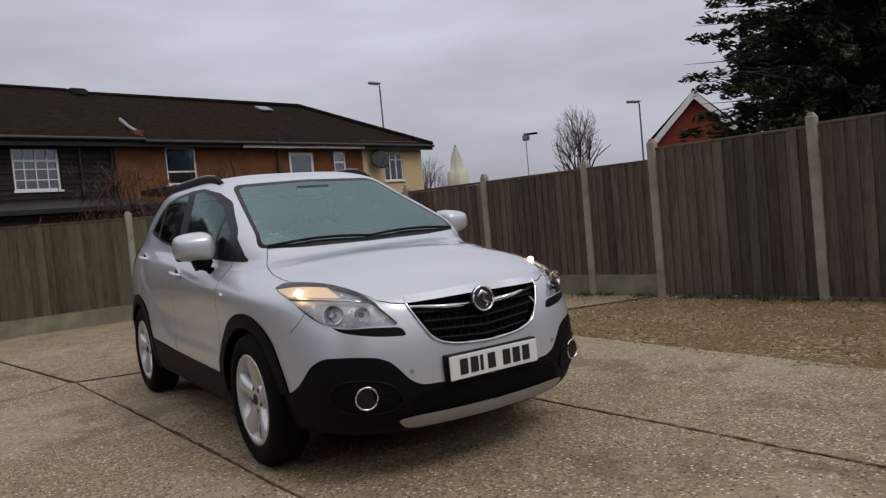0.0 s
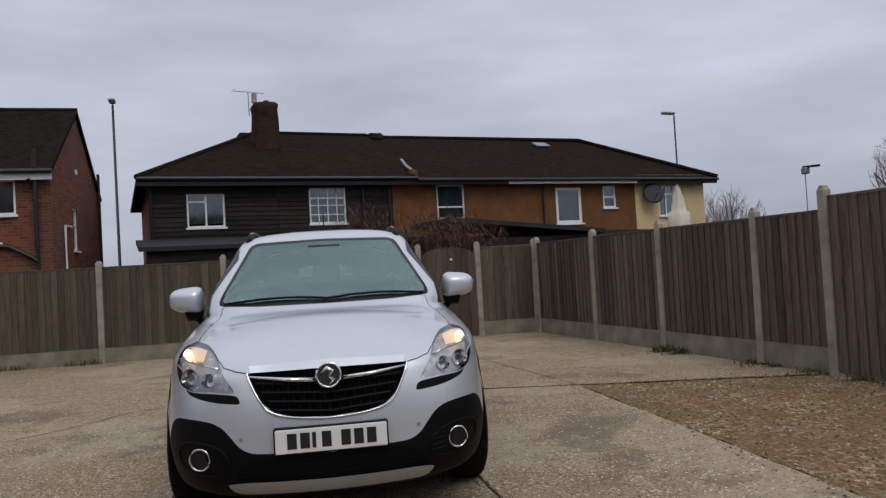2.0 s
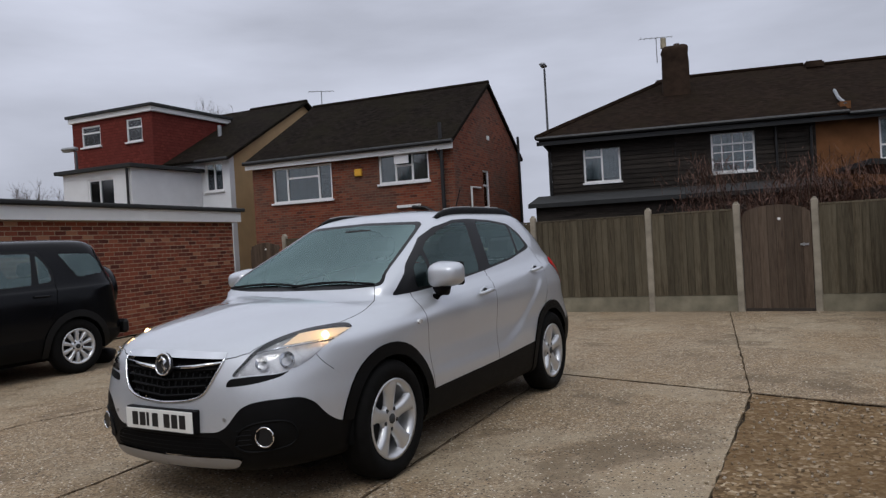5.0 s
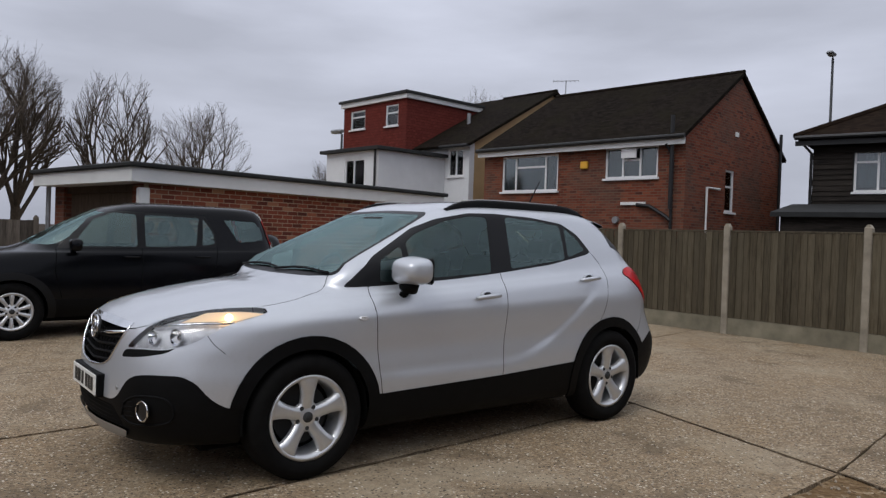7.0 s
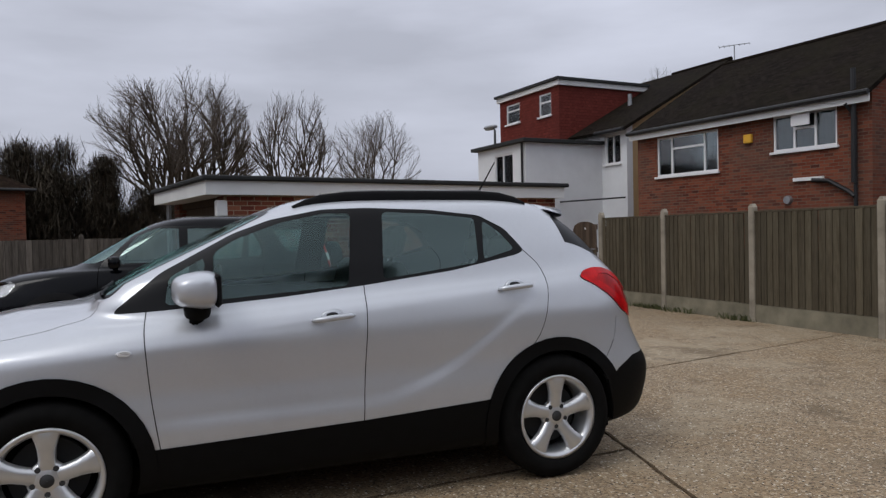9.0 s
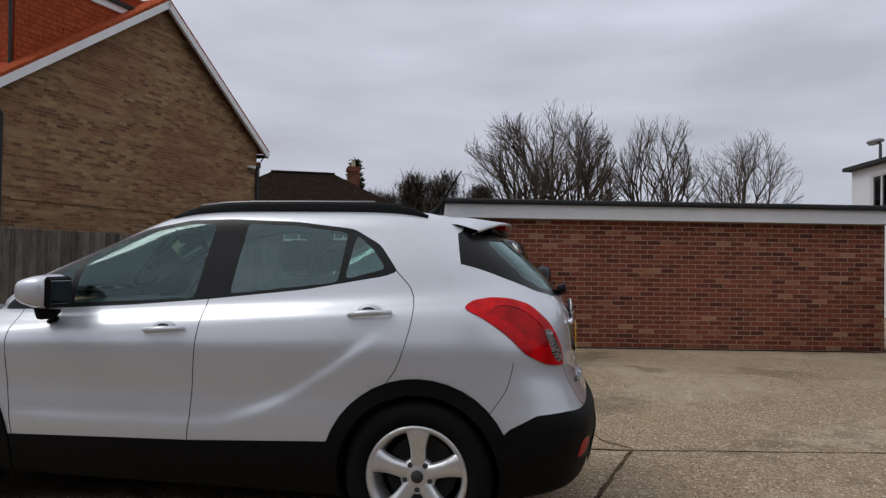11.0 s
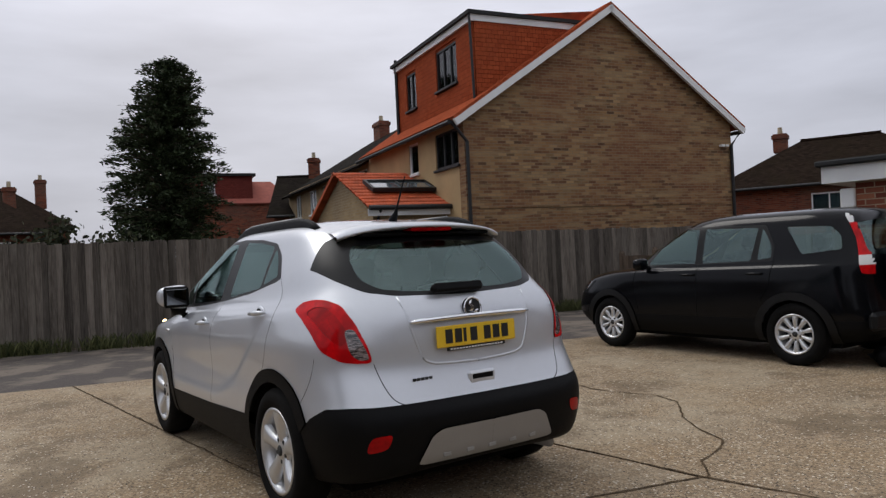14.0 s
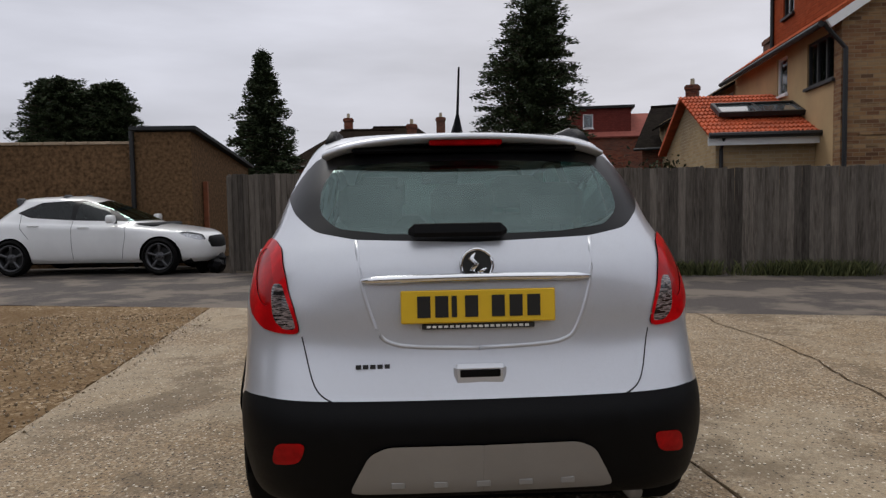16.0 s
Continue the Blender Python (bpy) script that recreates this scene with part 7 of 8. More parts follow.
silver_car()



# --- black estate-like off-roader by the garage
def generic_car(name, label, m, rows, spec, paint, alloy):
    """A parked car from its outline rows and window shapes."""
    car = thing(name, m, label, "car")
    body = CarBody(rows, 56, 100)
    R = body.region
    FW, RW, wr = spec["axles"][0], spec["axles"][1], spec["wheel"]
    circ = lambda o, r, n=28: [(o + r * math.cos(2 * math.pi * k / n), wr + r * math.sin(2 * math.pi * k / n)) for k in range(n)]
    SIDE = lambda c: c.x > .4
    for o in (FW, RW):
        R("arch_hole", "side", circ(o, wr + .035), SIDE, False)
    for i, poly in enumerate(spec["glass"]):
        R(f"side_glass{i}", "side", poly, lambda c: c.x > .45)
    R("trim", "side", spec["trim"], lambda c: c.x > .45)
    R("windscreen", "front", spec["windscreen"], lambda c: spec.get("cowl", -9) < c.y < 0.2 and c.z > .85)
    R("rear_glass", "front", spec["rear_glass"], lambda c: c.y > 1.0 and c.x < .56)
    R("headlamp", "q_front", spec["headlamp"], lambda c: c.y < -1.2 and c.x > .2)
    for poly in spec.get("tail_clear", ()):
        cut(body.bm, "side", poly, True, lambda c: c.y > 1.2 and c.x > .5)
    R("tail_lamp", spec["tail_view"], spec["tail"], lambda c: c.y > 1.2 and c.x > (.52 if spec.get("tail_clear") else .35))
    R("grille", "front", spec["grille"], lambda c: c.y < -1.5)
    if spec.get("flare"):
        for o in (FW, RW):
            R("flare_front" if o == FW else "flare_rear", "side", circ(o, wr + .035 + spec["flare"]), SIDE, False)
    R("lower_trim", "side", spec["low"], lambda c: True, False)
    for i, line in enumerate(spec["seams"]):
        R(f"seam{i}", "side", strip(line, 0.008), lambda c: c.x > .5, False)
    faces = body.split()
    P = lambda key, nm, mat, lb="", pair=False, lift=0.0: [panel(nm, faces[key], mat, car, s, lb, lift) for s in ((1, -1) if pair else (0,)) if key in faces]
    P("shell", "body", paint)
    for i in range(len(spec["seams"])):
        P(f"seam{i}", "panel_gap", M_GAP, "", True, -0.003)
    for i in range(len(spec["glass"])):
        P(f"side_glass{i}", "side_window", spec.get("tint", M_TINT), "dark side window", True)
    P("trim", "window_trim", M_GLOSSBLACK, "", True)
    P("windscreen", "windscreen", M_CARGLASS); P("rear_glass", "rear_window", M_TINT)
    P("headlamp", "headlamp", M_LENS, "clear headlamp", True, 0.003); P("headlamp", "lamp_reflector", M_REFLECTOR, "", True, -0.03)
    bands = spec.get("tail_clear", ())
    pale = [f for f in faces["tail_lamp"] if any(inside(p, (c := f.calc_center_median()).y, c.z) for p in bands)]
    red = [f for f in faces["tail_lamp"] if f not in set(pale)]
    for s in (1, -1):
        lamp = panel("tail_lamp", red, M_REDLENS, car, s, "red tail lamp", 0.004)
        for band in bands:
            panel("clear_lens", [f for f in pale if inside(band, (c := f.calc_center_median()).y, c.z)], M_WHITE, lamp, s, "clear white lens band", 0.004)
    for k in ("flare_front", "flare_rear"):
        if k in faces:
            P(k, "wheel_arch_flare", M_FLARE, "grey-black plastic arch flare", True, 0.014)
    P("grille", "grille", M_CLAD, "black grille"); P("lower_trim", "lower_trim", spec["low_mat"])
    for o in (FW, RW):
        for s in (1, -1):
            bm = bmesh.new()
            a_, b_ = [], []
            for k in range(17):
                t = math.pi * (k / 16) * 1.1 - .16
                q = (o + (wr + .036) * math.cos(t), wr + (wr + .036) * math.sin(t))
                a_.append(bm.verts.new((.85 * s, *q))); b_.append(bm.verts.new((.5 * s, *q)))
            for k in range(16):
                bm.faces.new((a_[k], a_[k + 1], b_[k + 1], b_[k]))
            bm.faces.new(b_)
            part("wheel_well", bm, M_GAP, car)
            wheel(car, spec["track"] * s, o, wr, .205, spec["rim"], spec["spokes"], s, alloy, "slim")
    part("underbody", boxes((-.66, FW - .5, .19, .66, RW + .4, .30)), M_GAP, car)
    part("cabin_floor", boxes((-.68, FW + .4, .42, .68, RW + .3, .50)), M_CABIN, car)
    part("dashboard", boxes((-.64, FW + .15, .85, .64, FW + .65, spec["dash"]), bevel=0.04), M_CABIN, car)
    for x in (-.36, .36):
        seat(car, x, .05, .55, .60, .48); seat(car, x, .95, .55, .55, .48)
    for s in (1, -1):
        mm = pose(.95 * s, spec["mirror"][0], spec["mirror"][1]) @ Matrix.Diagonal((s, 1, 1, 1))
        bm = bmesh.new()
        bmesh.ops.create_uvsphere(bm, u_segments=16, v_segments=10, radius=1.0)
        for v in bm.verts:
            x, y, z = (math.copysign(abs(q) ** .6, q) for q in v.co)
            v.co = Vector((.10 * x, .07 * y, .075 * z))
        mir = part("door_mirror", bm, paint, car, smooth=True, m=mm)
        part("mirror_foot", tube(bmesh.new(), [(-.05, 0, -.04), (-.18, 0, -.06)], .03, 6), M_CLAD, mir)
        for y, z in spec["handles"]:
            h, n = body.hit((2, y, z), (-1, 0, 0))
            X = h.x if h else .87
            part("door_handle", tube(bmesh.new(), [((X + .002) * s, y - .10, z), ((X + .028) * s, y - .07, z), ((X + .028) * s, y + .07, z), ((X + .002) * s, y + .10, z)], .013, 6), paint, car, smooth=True)
    return car, body


M_FLARE = plain("grey_black_plastic", (0.0075, 0.0078, 0.0085), 0.5, vary=0.2, scale=18, bump=0.2, spec=0.2)
crv_rows_low = [(-2.02, .24, .80, .25, 0, 1.98, .30, 4.6, 6.5), (-2.15, .33, .86, .36, 0, 2.10, .42, 4.8, 7), (-2.17, .48, .885, .52, 0, 2.11, .56, 6.5, 7), (-2.15, .66, .89, .70, 0, 2.08, .68, 6.0, 7),
                (-2.10, .82, .885, .86, .01, 2.05, .90, 4.8, 7), (-1.98, .94, .875, .96, .02, 2.04, 1.04, 4.6, 7), (-1.65, 1.02, .86, 1.03, .02, 2.03, 1.10, 4.8, 7)]
crv_rows_high = [(-1.20, 1.08, .83, 1.07, .02, 2.02, 1.15, 5, 7), (-.93, 1.22, .79, 1.2, .02, 1.98, 1.26, 5.5, 6.5), (-.55, 1.44, .73, 1.42, .01, 1.92, 1.43, 5.5, 6),
                 (-.25, 1.59, .67, 1.58, 0, 1.85, 1.58, 5.5, 6), (0, 1.655, .57, 1.65, 0, 1.75, 1.65, 5, 5), (.2, 1.685, .3, 1.68, 0, 1.5, 1.68, 4, 4), (.5, 1.69, .01, 1.69, 0, 1.2, 1.69, 3, 3)]
spec = dict(axles=(-1.31, 1.31), wheel=.335, rim=.215, track=.775, spokes=10, low_mat=M_CLAD, dash=1.06, mirror=(-.68, 1.12), handles=((-.02, .98), (.88, .99)), tail_view="side",
            glass=[[(-.70, 1.10), (.06, 1.11), (.06, 1.52), (-.20, 1.53), (-.42, 1.44)], [(.16, 1.11), (.80, 1.13), (.86, 1.50), (.16, 1.52)], [(.885, 1.14), (1.05, 1.16), (1.045, 1.29), (.97, 1.42), (.915, 1.49)], [(1.40, 1.19), (1.79, 1.23), (1.76, 1.38), (1.66, 1.475), (1.20, 1.49)]],
            trim=[(-.86, 1.07), (1.075, 1.12), (1.08, 1.30), (.95, 1.53), (.06, 1.55), (-.22, 1.555), (-.46, 1.455)],
            windscreen=[(-.02, 1.12), (.66, 1.11), (.70, 1.15), (.60, 1.52), (-.02, 1.58)], rear_glass=[(-.02, 1.15), (.50, 1.16), (.54, 1.22), (.50, 1.50), (-.02, 1.54)],
            headlamp=[(-1.12, .72), (-1.08, .88), (-.80, .93), (-.70, .90), (-.74, .78), (-.95, .71)], tail=[(1.955, .97), (2.2, .95), (2.2, 1.64), (1.72, 1.64), (1.80, 1.50), (1.87, 1.34), (1.92, 1.15)], flare=.085,
            tail_clear=[[(1.6, 1.50), (2.2, 1.50), (2.2, 1.60), (1.6, 1.60)], [(1.8, 1.06), (2.2, 1.06), (2.2, 1.16), (1.8, 1.16)]],
            grille=[(-.02, .70), (.36, .72), (.40, .84), (-.02, .86)], low=[(-2.4, .46), (2.4, .50), (2.4, 0), (-2.4, 0)],
            seams=[[(-.86, 1.07), (-.88, .8), (-.80, .48)], [(.11, 1.1), (.10, .48)], [(1.09, 1.12), (1.05, .85), (.95, .70)]])
BOW[:] = [0.07, 0.05]
crv, _ = generic_car("off_roader", "black off-road estate car parked beside the garage wall", pose(-6.02, -.56, 0, 0, 0, -0.6), crv_rows_low + crv_rows_high, spec, M_CARBLACK, M_ALLOY)
spare = part("spare_wheel_cover", lathe(bmesh.new(), [(.05, .22), (.26, .22), (.325, .19), (.335, .12), (.33, .03), (.05, .02)], 36), M_CARBLACK, crv, "black spare wheel cover", True, pose(.10, 2.02, .98, 0, 0, 90))
part("rear_bumper_bar", boxes((-.78, 2.03, .40, .78, 2.115, .585), bevel=0.035), M_FLARE, crv)

wc_low = [(-2.05, .20, .76, .22, 0, 1.95, .26, 4.6, 5.5), (-2.13, .28, .84, .30, 0, 2.05, .36, 4.8, 5.5), (-2.16, .42, .88, .46, 0, 2.08, .50, 4.6, 5.2), (-2.15, .55, .89, .60, 0, 2.07, .64, 4.4, 5),
          (-2.10, .66, .885, .72, .02, 2.02, .80, 4.2, 4.8), (-1.95, .75, .875, .82, .04, 1.98, .93, 4.2, 4.6)]
wc_high = [(-1.55, .84, .85, .88, .05, 1.92, .99, 4.4, 4.4), (-1.05, .92, .81, .93, .06, 1.82, 1.05, 4.8, 4.2), (-.65, 1.10, .74, 1.08, .06, 1.65, 1.18, 5, 4), (-.20, 1.28, .66, 1.25, .03, 1.45, 1.30, 5, 4),
           (.10, 1.38, .58, 1.36, 0, 1.40, 1.37, 4.5, 4), (.25, 1.415, .42, 1.405, 0, 1.25, 1.405, 4, 4), (.45, 1.43, .2, 1.428, 0, .95, 1.42, 3, 3), (.55, 1.433, .01, 1.433, 0, .85, 1.43, 2.5, 2.5)]
wspec = dict(axles=(-1.35, 1.35), wheel=.325, rim=.235, track=.785, spokes=5, low_mat=M_CARWHITE, cowl=-1.0, tint=thin_glass("dark_tinted_glass", (0.06, 0.07, 0.07), (0.75, 0.8, 0.8), base=0.03), dash=.92, mirror=(-.55, 1.0), handles=((.0, .86), (.92, .90)), tail_view="q_rear",
             glass=[[(-.50, .985), (.18, 1.01), (.16, 1.32), (-.02, 1.30), (-.30, 1.18)], [(.26, 1.015), (.92, 1.06), (1.18, 1.14), (.80, 1.29), (.26, 1.325)]],
             trim=[(-.72, .955), (.2, .985), (1.0, 1.04), (1.28, 1.13), (.85, 1.31), (.2, 1.345), (-.04, 1.325), (-.34, 1.20)],
             windscreen=[(-.02, .96), (.66, .95), (.70, .99), (.58, 1.28), (-.02, 1.34)], rear_glass=[(-.02, 1.06), (.52, 1.07), (.55, 1.13), (.48, 1.29), (-.02, 1.33)],
             headlamp=[(-1.12, .60), (-1.08, .70), (-.80, .76), (-.66, .74), (-.75, .66), (-.98, .60)], tail=[(.55, .86), (.75, .90), (.95, .88), (.95, .76), (.7, .74)],
             grille=[(-.02, .44), (.38, .46), (.44, .58), (.36, .66), (-.02, .67)], low=[(-.9, .23), (.9, .23), (.9, 0), (-.9, 0)],
             seams=[[(-.72, .955), (-.76, .7), (-.68, .30)], [(.22, 1.0), (.21, .30)], [(1.2, 1.1), (1.16, .85), (1.0, .66)]])
BOW[:] = [0.18, 0.12]
M_DARKALLOY = plain("dark_alloy", (0.10, 0.10, 0.105), 0.35, metal=0.8)
generic_car("hatchback", "white hatchback with dark alloy wheels parked along the lane", pose(6.35, -11.1, 0, 0, 0, -96) @ Matrix.Scale(1.10, 4), wc_low + wc_high, wspec, M_CARWHITE, M_DARKALLOY)



# ---------------------------------------------------------------- trees and shrubs
def bare_tree(name, label, m, height, reach, seed, trunk_r=0.16, levels=6, clear=0.22, twig_mat=None, upright=0.5, droop=0.0):
    """Leafless tree: a forked trunk, limbs and fine twigs that fill a rounded crown of the given reach."""
    r = random.Random(seed)
    t = thing(name, m, label, "tree", "bare trees")
    wood, P, F = bmesh.new(), [], []
    zc, rz = height * (1 + clear) / 2, height * (1 - clear) / 2 * 1.06

    def twig(a, b, ra, rb):
        d = (b - a).normalized()
        u = d.orthogonal().normalized(); v = d.cross(u)
        o = len(P)
        for q, rad in ((a, ra), (b, rb)):
            for k in range(3):
                w = 2 * math.pi * k / 3
                P.append(q + (u * math.cos(w) + v * math.sin(w)) * rad)
        for k in range(3):
            F.append((o + k, o + (k + 1) % 3, o + 3 + (k + 1) % 3, o + 3 + k))

    def grow(p, d, length, radius, level):
        pts, rad = [p], [radius]
        n = 3 if level < 3 else 2
        for i in range(n):
            d = (d + Vector((r.gauss(0, .045), r.gauss(0, .045), .02 * upright - droop * level * .12))).normalized()
            q = p + d * (length / n)
            e = Vector((q.x / reach, q.y / reach, (q.z - zc) / rz))
            if level > 1 and e.length > 1.0 + .12 * math.sin(7 * math.atan2(q.y, q.x) + seed):
                break
            p = q
            pts.append(p); rad.append(radius * (1 - .42 * (i + 1) / n))
        if len(pts) < 2:
            return
        if level < 3:
            tube(wood, pts, rad, 6, cap=False)
        else:
            for i in range(len(pts) - 1):
                twig(pts[i], pts[i + 1], rad[i], rad[i + 1])
        if level >= levels:
            return
        for k in range(4 if level < 2 else 3 if level < 4 else r.randint(2, 3)):
            at = r.uniform(.4, 1.0) * (len(pts) - 1) if k else len(pts) - 1.001
            i = min(int(at), len(pts) - 2)
            q = pts[i].lerp(pts[i + 1], at - i)
            w = r.uniform(0, 2 * math.pi)
            side = (d.orthogonal().normalized() * math.cos(w) + d.cross(d.orthogonal()).normalized() * math.sin(w))
            grow(q, (d + side * r.uniform(.28, .60)).normalized(), length * r.uniform(.56, .76), radius * .56, level + 1)

    limbs = 7
    for k in range(limbs):
        w = 2.4 * k + r.uniform(-.4, .4)
        lean = (.12 + 1.25 * (k / (limbs - 1)) ** .8) * 2 * reach / height
        at = height * clear * (.62 + .38 * r.random()) * (1.15 - .4 * k / limbs)
        grow(Vector((0, 0, at)), Vector((math.cos(w) * lean, math.sin(w) * lean, 1)).normalized(), height * .30, trunk_r * .55, 0)
    tube(wood, [(0, 0, -.1), (0, 0, height * clear * .85)], [trunk_r * 1.2, trunk_r], 8)
    part("trunk", wood, M_BARK, t)
    me = bpy.data.meshes.new("crown")
    me.from_pydata([tuple(q) for q in P], [], F)
    me.materials.append(twig_mat or M_TWIG)
    ob = new("crown", me); ob.parent = t
    tagged(ob, "fine bare twigs")
    return t


def conifer(name, label, m, height, radius, seed, bare=0.0, lean=0.0, shape=1.0, density=1.0, start=0.04, leaf=1.0):
    """Evergreen: a tapered trunk, limbs and dense sprays of needles with gaps and an uneven outline."""
    r = random.Random(seed)
    t = thing(name, m, label, "tree", "evergreen trees")
    wood, P, F = bmesh.new(), [], []
    tube(wood, [(0, 0, -.1), (lean * .3, 0, height * .4), (lean, 0, height * .97)], [radius * .09, radius * .06, .02], 8)
    rings = int(height * 3.4 * density)
    for i in range(rings):
        f = start + (1 - start) * (i + r.random()) / rings
        z = height * f
        reach = radius * max(.0, 1 - f ** (1.6 if shape < .5 else 1.0)) ** shape * r.uniform(.76, 1.10) + .10
        for k in range(r.randint(6, 9)):
            a = r.uniform(0, 2 * math.pi)
            L = reach * r.uniform(.62, 1.12)
            if bare and r.random() < bare * f:
                L *= .5
            base = Vector((lean * f, 0, z))
            way = Vector((math.cos(a), math.sin(a), r.uniform(-.12, .30)))
            tip = base + way * L
            if L > .6:
                tube(wood, [base, base.lerp(tip, .6) + Vector((0, 0, .05 * L)), tip], [.03, .018, .006], 3, cap=False)
            for _ in range(int((10 + 26 * L) * density)):
                u = 1.0 - .92 * r.random() ** 1.4
                loose = .10 * (1.15 - .75 * u)
                c = base.lerp(tip, u) + Vector((r.gauss(0, loose + .03), r.gauss(0, loose + .03), r.gauss(0, loose + .02) - .10 * u * u * L))
                s = r.uniform(.10, .21) * leaf
                b = Vector((r.gauss(0, 1), r.gauss(0, 1), r.gauss(0, .6))).normalized()
                e = (way + Vector((r.gauss(0, .45), r.gauss(0, .45), r.gauss(-.05, .4)))).normalized()
                o = len(P)
                P.extend((c - e * s, c + b * s * .46, c + e * s, c - b * s * .46))
                F.append((o, o + 1, o + 2, o + 3))
    part("trunk", wood, M_BARK, t)
    me = bpy.data.meshes.new("crown")
    me.from_pydata([tuple(q) for q in P], [], F)
    me.materials.append(M_CONIFER)
    ob = new("crown", me); ob.parent = t
    tagged(ob, "dense dark needles")
    return t


def shrub(name, label, m, size, seed, material, count=2600, twiggy=False):
    """A loose shrub: thin stems and many small leaves in uneven clumps."""
    r = random.Random(seed)
    t = thing(name, m, label, "shrub")
    wood, leaf = bmesh.new(), bmesh.new()
    w, d, h = size
    heads = [(r.uniform(-.5, .5) * w, r.uniform(-.5, .5) * d, h * r.uniform(.45, 1.0), r.uniform(.22, .45)) for _ in range(max(5, int(w * 4)))]
    for x, y, z, s in heads:
        tube(wood, [(x * .4, y * .4, 0), (x * .8, y * .8, z * .6), (x, y, z)], [.03, .018, .006], 4, cap=False)
    for _ in range(count):
        x, y, z, s = r.choice(heads)
        c = Vector((x + r.gauss(0, s * w * .28), y + r.gauss(0, s), max(.05, z * r.uniform(.25, 1.0) + r.gauss(0, s * .35))))
        k = r.uniform(.03, .08) * (1.25 if h > 3 else 1)
        e = Vector((r.gauss(0, 1), r.gauss(0, 1), r.gauss(.4, 1))).normalized()
        if twiggy:
            L = r.uniform(.08, .28) * (2.2 if h > 3 else 1)
            b = e.cross(Vector((0, 0, 1))).normalized() * (.016 if h > 3 else .006)
            q = [leaf.verts.new(c + v) for v in (-e * L, b - e * L * .2, e * L, -b - e * L * .2)]
        else:
            b = e.cross(Vector((r.gauss(0, 1), r.gauss(0, 1), .1))).normalized()
            q = [leaf.verts.new(c + v) for v in (-e * k, b * k * .6, e * k, -b * k * .6)]
        leaf.faces.new(q)
    part("stems", wood, M_BARK, t)
    part("leaves", leaf, material, t)
    return t


bare_tree("tree", "large rounded bare deciduous tree behind the garage", pose(-33.5, .1, 0), 9.3, 3.9, 2, .26, 6, .26)
bare_tree("tree", "tall bare deciduous tree behind the garage", pose(-34.6, 2.2, 0, 0, 0, 40), 9.6, 2.5, 9, .2, 6, .26, upright=.8)
bare_tree("tree", "slim bare tree with sparse twigs", pose(-33.2, 5.3, 0), 8.5, 1.35, 14, .12, 5, .3, upright=1.0)
bare_tree("tree", "slim bare tree with upright limbs", pose(-32.8, 6.6, 0), 8.9, 1.25, 17, .12, 5, .3, upright=1.0)
bare_tree("tree", "spreading bare tree beyond the garage", pose(-32.0, 9.8, 0), 7.6, 2.4, 23, .13, 6, .3)
bare_tree("tree", "distant bare tree behind rooftops", pose(-33.0, 29.3, 0), 11.3, 2.2, 31, .2, 6, .3)
bare_tree("tree", "leafless birch with fine reddish twigs", pose(23.3, 20.6, 0), 5.75, 1.15, 35, .10, 6, .36, plain("birch_twigs", (0.20, 0.145, 0.13), 0.95), upright=.8, droop=.2)
bare_tree("tree", "pale bare tree far behind the cream house", pose(25.0, 37.2, 0), 5.4, 2.2, 37, .12, 6, .26, plain("pale_twigs", (0.30, 0.28, 0.26), 0.95))
bare_tree("tree", "small bare tree far beyond the garage", pose(-47.8, 26.4, 0), 7.7, 2.4, 41, .14, 5, .26)
conifer("conifer", "big dense dark conifer beyond the fence", pose(17.2, 4.6, 0), 12.5, 4.3, 5, shape=.5, density=2.4, start=.02, leaf=.66)
conifer("conifer", "tall ragged dark conifer with a thin bare side", pose(-4.6, -24.3, 0), 9.4, 2.45, 8, bare=.4, lean=-.5, shape=.40, density=2.6, start=.24, leaf=.5)
conifer("conifer", "pointed dense green conifer", pose(5.95, -26.8, 0), 7.7, 2.1, 12, shape=.72, density=2.9, leaf=.48)
conifer("conifer", "broad dark evergreen behind the outbuilding", pose(18.9, -37.2, 0), 8.4, 2.6, 15, shape=.25, start=.5, density=2.2, leaf=.62)
conifer("conifer", "broad dark evergreen behind the outbuilding", pose(16.4, -37.8, 0), 8.2, 2.1, 18, shape=.25, start=.5, density=2.2, leaf=.62)
conifer("conifer", "small dark conifer behind a house", pose(-34.2, -9.8, 0), 6.8, 1.3, 21, shape=.6)
shrub("shrub", "tangled red-brown bare shrub behind the gate", pose(1.7, 11.2, 0), (4.2, 1.4, 2.75), 3, M_REDTWIG, 17000, True)
M_THICKET = foliage("winter_thicket", (0.022, 0.017, 0.012), (0.080, 0.064, 0.044))
shrub("shrub", "dark overgrown winter thicket behind the garage", pose(-33.4, -7.2, 0), (3.0, 6.0, 6.3), 6, M_THICKET, 34000, True)
shrub("shrub", "dark brown thicket below the bare trees", pose(-33.0, -2.6, 0), (3.0, 5.6, 5.6), 9, M_THICKET, 34000, True)
shrub("shrub", "mixed garden shrubs behind the old fence", pose(.6, -12.2, 0), (2.2, 1.0, 2.75), 12, M_SHRUB, 6200)
shrub("shrub", "low green shrub behind the old fence", pose(-1.6, -12.0, 0), (1.8, 1.0, 2.35), 15, M_SHRUB, 4000)
shrub("hedge", "dark clipped hedge behind the old fence", pose(-5.2, -13.8, 0), (3.4, .9, 2.35), 18, M_SHRUB, 7000)



